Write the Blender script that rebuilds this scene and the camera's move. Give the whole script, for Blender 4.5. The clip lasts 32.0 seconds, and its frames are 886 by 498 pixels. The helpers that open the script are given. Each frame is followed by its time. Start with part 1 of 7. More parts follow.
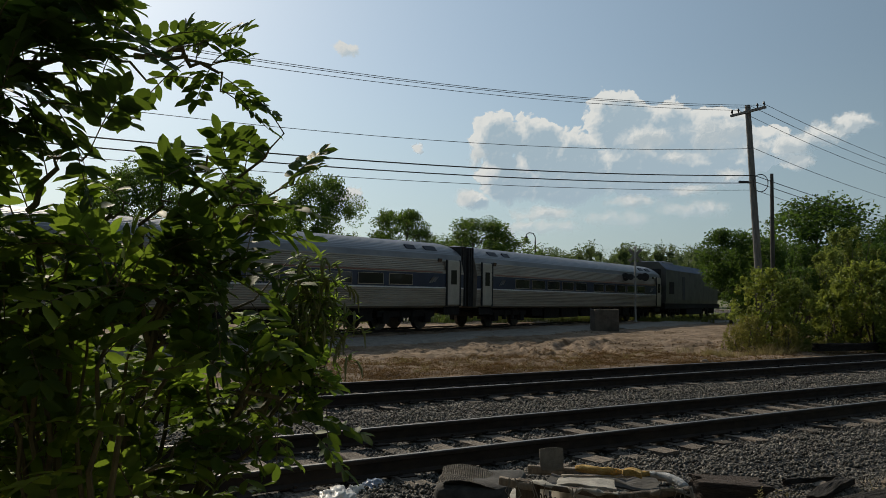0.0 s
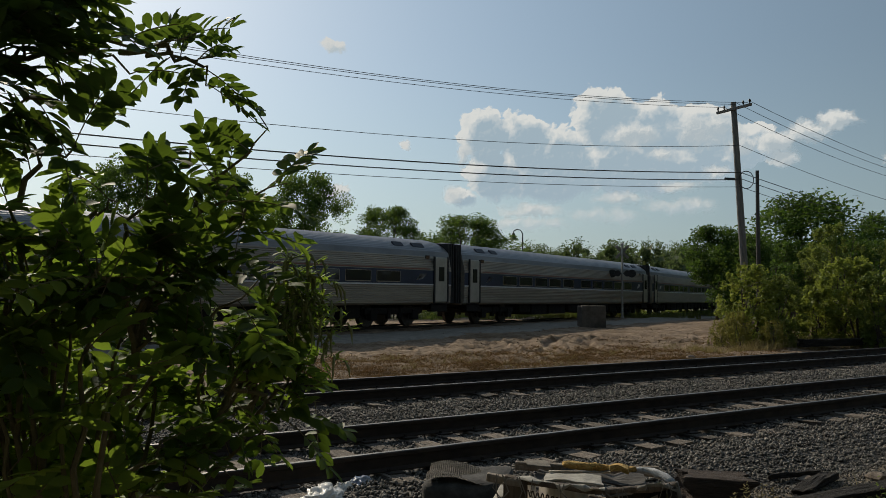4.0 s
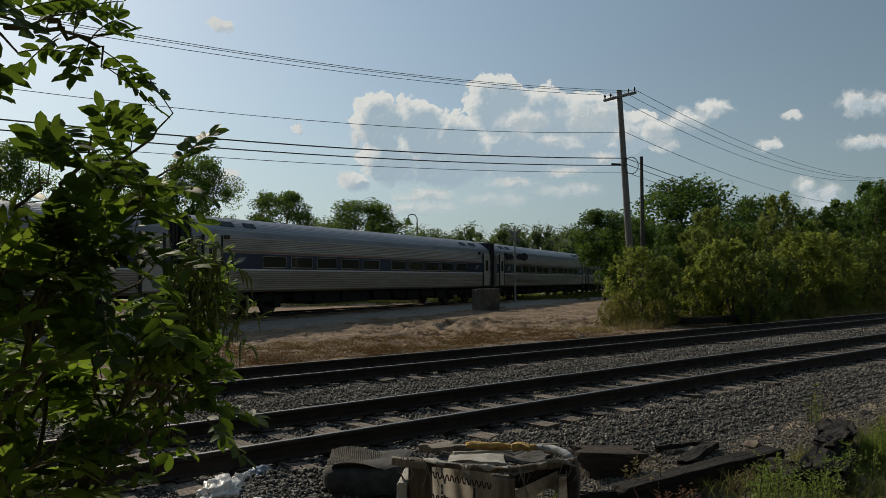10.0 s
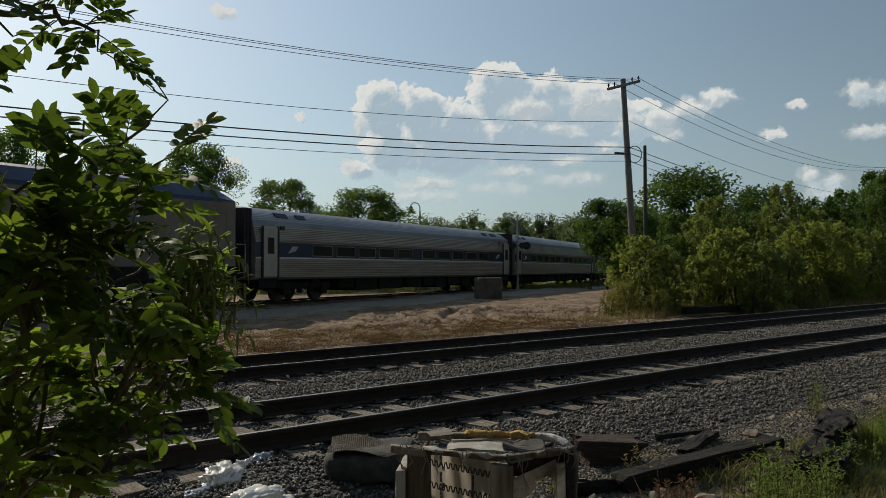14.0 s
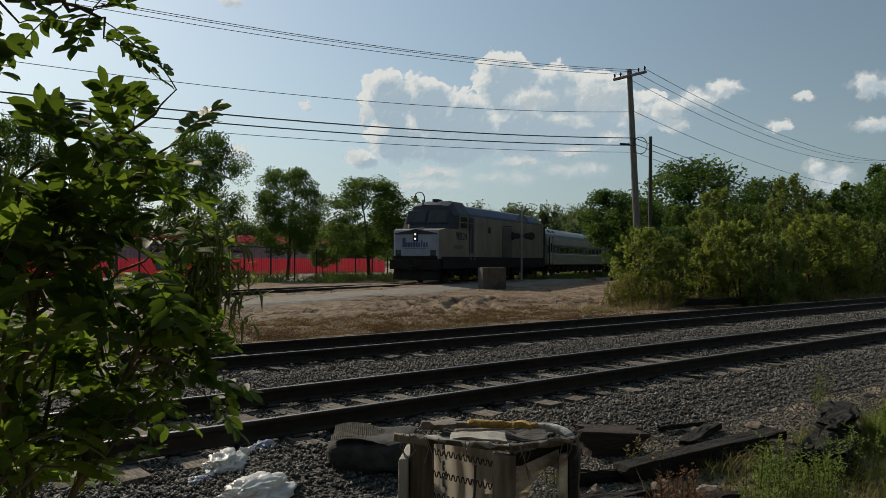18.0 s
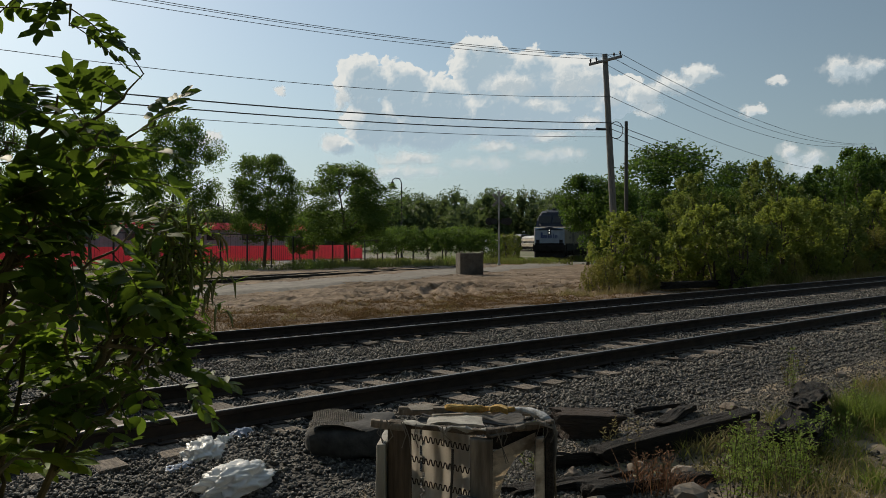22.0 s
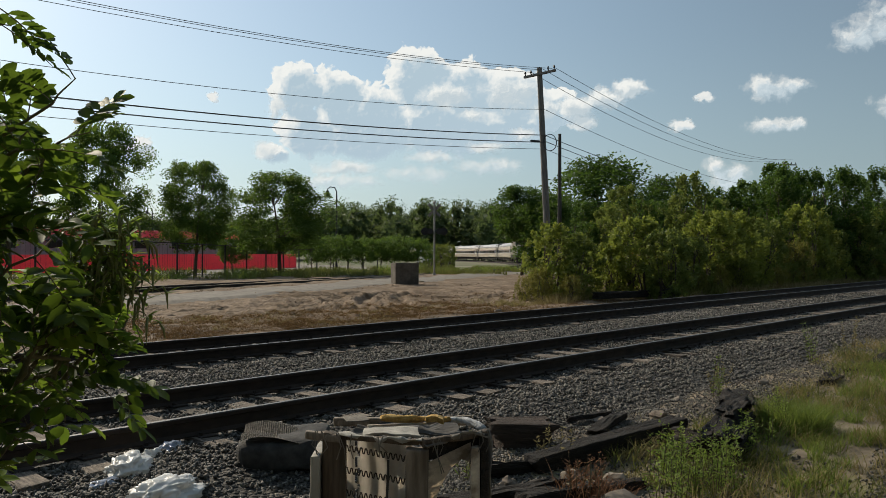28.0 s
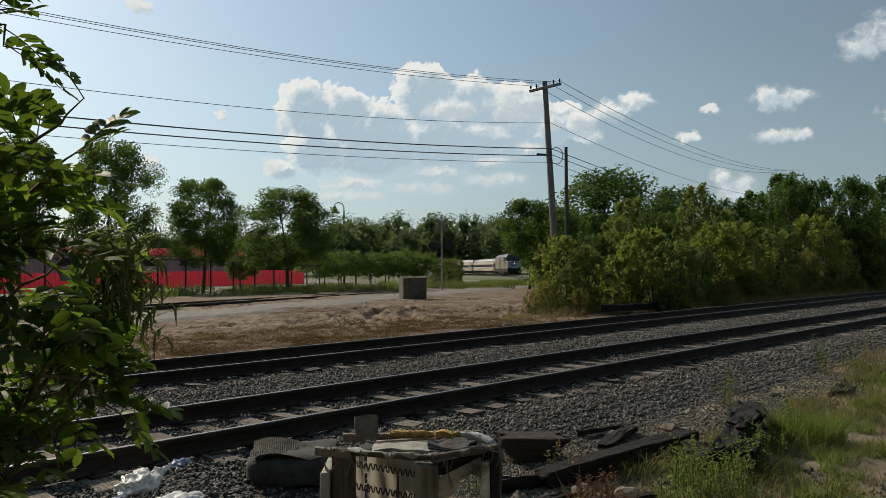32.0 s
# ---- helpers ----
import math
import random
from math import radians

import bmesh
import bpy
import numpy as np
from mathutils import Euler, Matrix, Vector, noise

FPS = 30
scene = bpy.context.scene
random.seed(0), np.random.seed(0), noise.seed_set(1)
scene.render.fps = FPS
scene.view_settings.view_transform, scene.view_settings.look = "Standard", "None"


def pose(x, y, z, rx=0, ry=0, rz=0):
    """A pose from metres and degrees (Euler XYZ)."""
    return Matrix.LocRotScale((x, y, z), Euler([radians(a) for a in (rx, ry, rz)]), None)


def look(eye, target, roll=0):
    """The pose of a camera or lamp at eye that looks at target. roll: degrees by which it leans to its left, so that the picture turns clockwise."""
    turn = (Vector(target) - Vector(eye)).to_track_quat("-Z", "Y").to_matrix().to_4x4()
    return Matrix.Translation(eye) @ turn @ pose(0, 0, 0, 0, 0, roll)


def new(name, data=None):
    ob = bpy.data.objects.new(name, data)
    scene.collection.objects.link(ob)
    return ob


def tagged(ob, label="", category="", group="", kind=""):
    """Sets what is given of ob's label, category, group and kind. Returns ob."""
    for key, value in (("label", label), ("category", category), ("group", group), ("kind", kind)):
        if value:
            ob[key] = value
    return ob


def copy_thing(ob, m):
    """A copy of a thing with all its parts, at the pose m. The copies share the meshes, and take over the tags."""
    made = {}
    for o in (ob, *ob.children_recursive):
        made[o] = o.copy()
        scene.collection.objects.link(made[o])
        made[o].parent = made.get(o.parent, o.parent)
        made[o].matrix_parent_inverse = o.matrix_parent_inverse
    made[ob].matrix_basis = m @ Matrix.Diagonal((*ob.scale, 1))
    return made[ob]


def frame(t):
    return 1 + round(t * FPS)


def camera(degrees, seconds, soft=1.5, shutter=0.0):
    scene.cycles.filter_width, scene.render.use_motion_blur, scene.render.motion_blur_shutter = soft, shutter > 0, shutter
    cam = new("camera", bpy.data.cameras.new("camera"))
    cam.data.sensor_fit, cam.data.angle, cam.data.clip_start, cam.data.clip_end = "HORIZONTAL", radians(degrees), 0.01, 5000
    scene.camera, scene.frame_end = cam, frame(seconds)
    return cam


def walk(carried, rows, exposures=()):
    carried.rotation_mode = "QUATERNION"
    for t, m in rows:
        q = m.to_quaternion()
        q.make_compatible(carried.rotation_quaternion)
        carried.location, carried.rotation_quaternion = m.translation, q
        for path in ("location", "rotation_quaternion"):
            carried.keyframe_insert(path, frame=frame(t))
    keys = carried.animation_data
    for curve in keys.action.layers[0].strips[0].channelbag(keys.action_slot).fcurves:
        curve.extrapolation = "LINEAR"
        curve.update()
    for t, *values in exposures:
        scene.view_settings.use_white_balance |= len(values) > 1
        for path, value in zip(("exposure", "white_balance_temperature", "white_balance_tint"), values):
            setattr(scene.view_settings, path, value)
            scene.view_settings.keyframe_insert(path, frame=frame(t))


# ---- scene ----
cam = camera(57.6, 32.0, soft=0.65)
PATH = [
    (0.0, pose(0.019, -0.012, 1.52, 93.28, -0.63, -32.78)),
    (0.5, pose(0.019, -0.012, 1.52, 93.30, -0.63, -32.84)),
    (1.0, pose(0.018, -0.012, 1.52, 93.31, -0.77, -32.95)),
    (1.5, pose(0.017, -0.011, 1.52, 93.33, -0.89, -33.06)),
    (2.0, pose(0.020, -0.013, 1.52, 93.37, -0.97, -33.22)),
    (2.5, pose(0.019, -0.012, 1.52, 93.38, -1.15, -33.37)),
    (4.5, pose(0.020, -0.013, 1.52, 92.92, -0.34, -33.77)),
    (5.0, pose(0.019, -0.012, 1.52, 92.73, -0.31, -33.85)),
    (5.5, pose(0.019, -0.013, 1.52, 92.52, -0.10, -33.93)),
    (6.0, pose(0.016, -0.011, 1.52, 92.35, -0.21, -34.02)),
    (6.5, pose(0.016, -0.011, 1.52, 92.17, -0.05, -34.09)),
    (7.0, pose(0.019, -0.013, 1.52, 92.00, 0.10, -34.17)),
    (7.5, pose(0.003, -0.002, 1.52, 91.94, 0.11, -34.43)),
    (8.0, pose(-0.011, 0.008, 1.52, 92.03, 0.30, -36.64)),
    (8.5, pose(-0.013, 0.011, 1.52, 92.16, 0.38, -40.15)),
    (9.0, pose(-0.013, 0.011, 1.52, 92.11, 0.42, -40.39)),
    (9.5, pose(-0.013, 0.011, 1.52, 92.06, 0.34, -40.74)),
    (10.0, pose(-0.012, 0.010, 1.52, 92.00, 0.34, -41.13)),
    (10.5, pose(-0.007, 0.006, 1.52, 91.90, 0.31, -41.02)),
    (11.0, pose(-0.006, 0.005, 1.52, 91.83, 0.27, -40.98)),
    (11.5, pose(-0.007, 0.006, 1.52, 91.70, 0.31, -40.96)),
    (12.0, pose(-0.008, 0.007, 1.52, 91.59, 0.20, -40.95)),
    (12.5, pose(-0.006, 0.005, 1.52, 91.50, 0.18, -40.95)),
    (13.0, pose(-0.005, 0.004, 1.52, 91.44, 0.20, -40.93)),
    (13.5, pose(-0.007, 0.006, 1.52, 91.34, 0.09, -40.95)),
    (14.0, pose(-0.000, 0.000, 1.52, 91.19, 0.15, -40.93)),
    (14.5, pose(-0.002, 0.002, 1.52, 91.09, 0.10, -40.90)),
    (16.5, pose(-0.002, 0.001, 1.52, 90.81, -0.17, -40.77)),
    (17.0, pose(-0.001, 0.001, 1.52, 90.70, -0.23, -40.75)),
    (17.5, pose(0.000, -0.000, 1.52, 90.57, -0.29, -40.69)),
    (18.0, pose(-0.001, 0.001, 1.52, 90.46, -0.32, -40.64)),
    (18.5, pose(0.006, -0.005, 1.52, 90.28, -0.10, -40.72)),
    (19.0, pose(0.005, -0.004, 1.52, 90.25, -0.03, -40.77)),
    (19.5, pose(0.004, -0.004, 1.52, 90.15, -0.08, -40.94)),
    (20.0, pose(0.004, -0.003, 1.52, 90.03, -0.12, -41.12)),
    (20.5, pose(0.004, -0.003, 1.52, 89.85, -0.09, -41.55)),
    (21.0, pose(0.004, -0.004, 1.52, 89.68, -0.08, -41.90)),
    (21.5, pose(0.003, -0.003, 1.52, 89.57, 0.00, -42.13)),
    (22.0, pose(0.005, -0.005, 1.52, 89.45, 0.15, -42.23)),
    (22.5, pose(0.009, -0.008, 1.52, 89.44, 0.26, -42.22)),
    (23.0, pose(0.006, -0.006, 1.52, 89.37, 0.13, -42.26)),
    (23.5, pose(0.006, -0.005, 1.52, 89.29, 0.10, -42.26)),
    (24.0, pose(0.007, -0.006, 1.52, 89.27, 0.11, -42.31)),
    (24.5, pose(0.004, -0.004, 1.52, 89.21, 0.12, -42.36)),
    (26.5, pose(-0.000, 0.000, 1.52, 89.63, 0.09, -44.31)),
    (27.0, pose(-0.002, 0.002, 1.52, 90.21, -0.26, -46.55)),
    (27.5, pose(-0.000, 0.000, 1.52, 90.20, -0.19, -46.83)),
    (28.0, pose(-0.000, 0.000, 1.52, 90.15, -0.19, -46.83)),
    (28.5, pose(-0.001, 0.001, 1.52, 90.12, -0.24, -46.89)),
    (29.0, pose(-0.002, 0.002, 1.52, 90.21, -0.17, -47.12)),
    (29.5, pose(0.000, -0.000, 1.52, 90.45, 0.10, -47.12)),
    (30.0, pose(-0.002, 0.002, 1.52, 90.77, 0.19, -46.96)),
    (30.5, pose(-0.001, 0.001, 1.52, 90.99, 0.28, -46.71)),
    (31.0, pose(-0.002, 0.002, 1.52, 91.08, 0.35, -46.55)),
    (31.5, pose(-0.000, 0.000, 1.52, 91.10, 0.32, -46.45)),
    (32.0, pose(-0.000, 0.000, 1.52, 91.17, 0.42, -46.29)),
]
EXPO = [(0.0, 0.08, 6550, 8), (5.0, 0.02, 6550, 8), (9.0, 0.02, 6550, 8), (13.0, 0.12, 6550, 8), (17.0, 0.10, 6550, 8), (24.0, 0.20, 6550, 8), (27.0, 0.12, 6550, 8), (28.0, 0.42, 6550, 8), (30.0, 0.44, 6550, 8), (32.0, 0.30, 6550, 8)]
walk(cam, PATH, EXPO)

# ---- light ----
SUN_AZ, SUN_EL = 2.0, 33.0
world = bpy.data.worlds.new("sky")
scene.world = world
world.use_nodes = True
_n, _l = world.node_tree.nodes, world.node_tree.links
_sky = _n.new("ShaderNodeTexSky")
_sky.sky_type, _sky.sun_disc = "NISHITA", False
_sky.sun_elevation, _sky.sun_rotation = radians(SUN_EL), radians(SUN_AZ)
_sky.air_density, _sky.dust_density, _sky.ozone_density = 1.0, 0.8, 1.2
_bg = _n["Background"]
_bg.inputs["Strength"].default_value = 0.062
_haze = _n.new("ShaderNodeMix")
_haze.data_type, _haze.inputs["Factor"].default_value = "RGBA", 0.34
_haze.inputs["B"].default_value = (5.4, 7.2, 8.1, 1)
# the haze thickens towards the horizon
_dir = _n.new("ShaderNodeTexCoord")
_sep = _n.new("ShaderNodeSeparateXYZ")
_low = _n.new("ShaderNodeMapRange")
_low.interpolation_type = "SMOOTHSTEP"
_low.inputs["From Min"].default_value, _low.inputs["From Max"].default_value = 0.0, 0.30
_low.inputs["To Min"].default_value, _low.inputs["To Max"].default_value = 0.66, 0.30
_l.new(_dir.outputs["Generated"], _sep.inputs[0])
_l.new(_sep.outputs["Z"], _low.inputs["Value"])
_l.new(_low.outputs[0], _haze.inputs["Factor"])
_l.new(_sky.outputs[0], _haze.inputs["A"])
# the whole sky brightens towards the sun
_dot = _n.new("ShaderNodeVectorMath")
_dot.operation = "DOT_PRODUCT"
_l.new(_dir.outputs["Generated"], _dot.inputs[0])
_dot.inputs[1].default_value = (math.sin(radians(SUN_AZ)) * math.cos(radians(SUN_EL)), math.cos(radians(SUN_AZ)) * math.cos(radians(SUN_EL)), math.sin(radians(SUN_EL)))
_fwd, _pow, _gain = [_n.new("ShaderNodeMath") for _ in range(3)]
_fwd.operation, _pow.operation, _gain.operation = "MAXIMUM", "POWER", "MULTIPLY_ADD"
_fwd.inputs[1].default_value, _pow.inputs[1].default_value = 0.0, 2.2
_gain.inputs[1].default_value, _gain.inputs[2].default_value = 0.78, 0.72
_l.new(_dot.outputs["Value"], _fwd.inputs[0])
_l.new(_fwd.outputs[0], _pow.inputs[0])
_l.new(_pow.outputs[0], _gain.inputs[0])
_scale = _n.new("ShaderNodeVectorMath")
_scale.operation = "SCALE"
_l.new(_haze.outputs["Result"], _scale.inputs[0])
_l.new(_gain.outputs[0], _scale.inputs["Scale"])
_l.new(_scale.outputs[0], _bg.inputs[0])

sun_data = bpy.data.lights.new("sun", "SUN")
sun_data.energy, sun_data.angle, sun_data.color = 3.0, radians(0.5), (1.0, 0.88, 0.70)
sun = new("sun", sun_data)
_a, _e = radians(SUN_AZ), radians(SUN_EL)
sun.matrix_world = look((0, 0, 60), (-math.sin(_a) * math.cos(_e), -math.cos(_a) * math.cos(_e), 60 - math.sin(_e)))


# ---- materials ----
def shader(name):
    m = bpy.data.materials.new(name)
    m.use_nodes = True
    return m, m.node_tree.nodes, m.node_tree.links, m.node_tree.nodes["Principled BSDF"]


def surface(name, a, b, rough=0.8, metal=0.0, scale=6.0, detail=6.0, bump=0.2, spot=None, spot_scale=1.2, spot_at=0.58,
            stretch=(1, 1, 1), per_object=0.0, per_island=0.0, space="Object", rough_b=None, distance=0.02, bump_scale=4.0):
    """Two colours mixed by grain, a third in larger stains, fine relief; pieces vary by object or island."""
    m, n, l, p = shader(name)
    co = n.new("ShaderNodeTexCoord")
    mp = n.new("ShaderNodeMapping")
    mp.inputs["Scale"].default_value = stretch
    l.new(co.outputs[space], mp.inputs[0])
    g = n.new("ShaderNodeTexNoise")
    g.inputs["Scale"].default_value, g.inputs["Detail"].default_value, g.inputs["Roughness"].default_value = scale, detail, 0.65
    l.new(mp.outputs[0], g.inputs[0])
    r = n.new("ShaderNodeValToRGB")
    r.color_ramp.elements[0].position, r.color_ramp.elements[1].position = 0.34, 0.66
    r.color_ramp.elements[0].color, r.color_ramp.elements[1].color = (*a, 1), (*b, 1)
    l.new(g.outputs["Fac"], r.inputs[0])
    out = r.outputs[0]
    if spot:
        s = n.new("ShaderNodeTexNoise")
        s.inputs["Scale"].default_value, s.inputs["Detail"].default_value = spot_scale, 5.0
        l.new(mp.outputs[0], s.inputs[0])
        sr = n.new("ShaderNodeValToRGB")
        sr.color_ramp.elements[0].position, sr.color_ramp.elements[1].position = spot_at - 0.08, spot_at + 0.08
        l.new(s.outputs["Fac"], sr.inputs[0])
        mx = n.new("ShaderNodeMix")
        mx.data_type = "RGBA"
        l.new(sr.outputs[0], mx.inputs["Factor"])
        l.new(out, mx.inputs["A"])
        mx.inputs["B"].default_value = (*spot, 1)
        out = mx.outputs["Result"]
    for amount, kind, socket in ((per_object, "ShaderNodeObjectInfo", "Random"), (per_island, "ShaderNodeNewGeometry", "Random Per Island")):
        if amount:
            o = n.new(kind)
            mr = n.new("ShaderNodeMapRange")
            mr.inputs["To Min"].default_value, mr.inputs["To Max"].default_value = 1 - amount, 1 + amount
            l.new(o.outputs[socket], mr.inputs["Value"])
            h = n.new("ShaderNodeHueSaturation")
            l.new(mr.outputs[0], h.inputs["Value"])
            l.new(out, h.inputs["Color"])
            out = h.outputs[0]
    l.new(out, p.inputs["Base Color"])
    p.inputs["Metallic"].default_value = metal
    if rough_b is None:
        p.inputs["Roughness"].default_value = rough
    else:
        rr = n.new("ShaderNodeMapRange")
        rr.inputs["To Min"].default_value, rr.inputs["To Max"].default_value = rough, rough_b
        l.new(g.outputs["Fac"], rr.inputs["Value"])
        l.new(rr.outputs[0], p.inputs["Roughness"])
    if bump:
        bt = n.new("ShaderNodeTexNoise")
        bt.inputs["Scale"].default_value, bt.inputs["Detail"].default_value = scale * bump_scale, 4.0
        l.new(mp.outputs[0], bt.inputs[0])
        bn = n.new("ShaderNodeBump")
        bn.inputs["Strength"].default_value, bn.inputs["Distance"].default_value = bump, distance
        l.new(bt.outputs["Fac"], bn.inputs["Height"])
        l.new(bn.outputs[0], p.inputs["Normal"])
    return m


def leaf_material(name, a, b, through_colour, translucent=0.45, gloss=0.18, rough=0.55):
    """Leaves: colour varied leaf by leaf, light that passes through, a waxy sheen."""
    m, n, l, p = shader(name)
    g = n.new("ShaderNodeNewGeometry")
    r = n.new("ShaderNodeValToRGB")
    r.color_ramp.elements[0].color, r.color_ramp.elements[1].color = (*a, 1), (*b, 1)
    l.new(g.outputs["Random Per Island"], r.inputs[0])
    l.new(r.outputs[0], p.inputs["Base Color"])
    p.inputs["Roughness"].default_value = rough
    p.inputs["Specular IOR Level"].default_value = gloss
    t = n.new("ShaderNodeBsdfTranslucent")
    r2 = n.new("ShaderNodeMix")
    r2.data_type, r2.blend_type = "RGBA", "MIX"
    r2.inputs["Factor"].default_value = 0.65
    l.new(r.outputs[0], r2.inputs["A"])
    r2.inputs["B"].default_value = (*through_colour, 1)
    l.new(r2.outputs["Result"], t.inputs["Color"])
    mix = n.new("ShaderNodeMixShader")
    mix.inputs[0].default_value = translucent
    l.new(p.outputs[0], mix.inputs[1])
    l.new(t.outputs[0], mix.inputs[2])
    l.new(mix.outputs[0], n["Material Output"].inputs["Surface"])
    return m


def glass_material(name, colour=(0.02, 0.025, 0.03), rough=0.08):
    m, n, l, p = shader(name)
    p.inputs["Base Color"].default_value = (*colour, 1)
    p.inputs["Roughness"].default_value = rough
    p.inputs["Specular IOR Level"].default_value = 0.5
    return m


def glow_material(name, colour, strength):
    m, n, l, p = shader(name)
    p.inputs["Base Color"].default_value = (*colour, 1)
    p.inputs["Emission Color"].default_value = (*colour, 1)
    p.inputs["Emission Strength"].default_value = strength
    return m


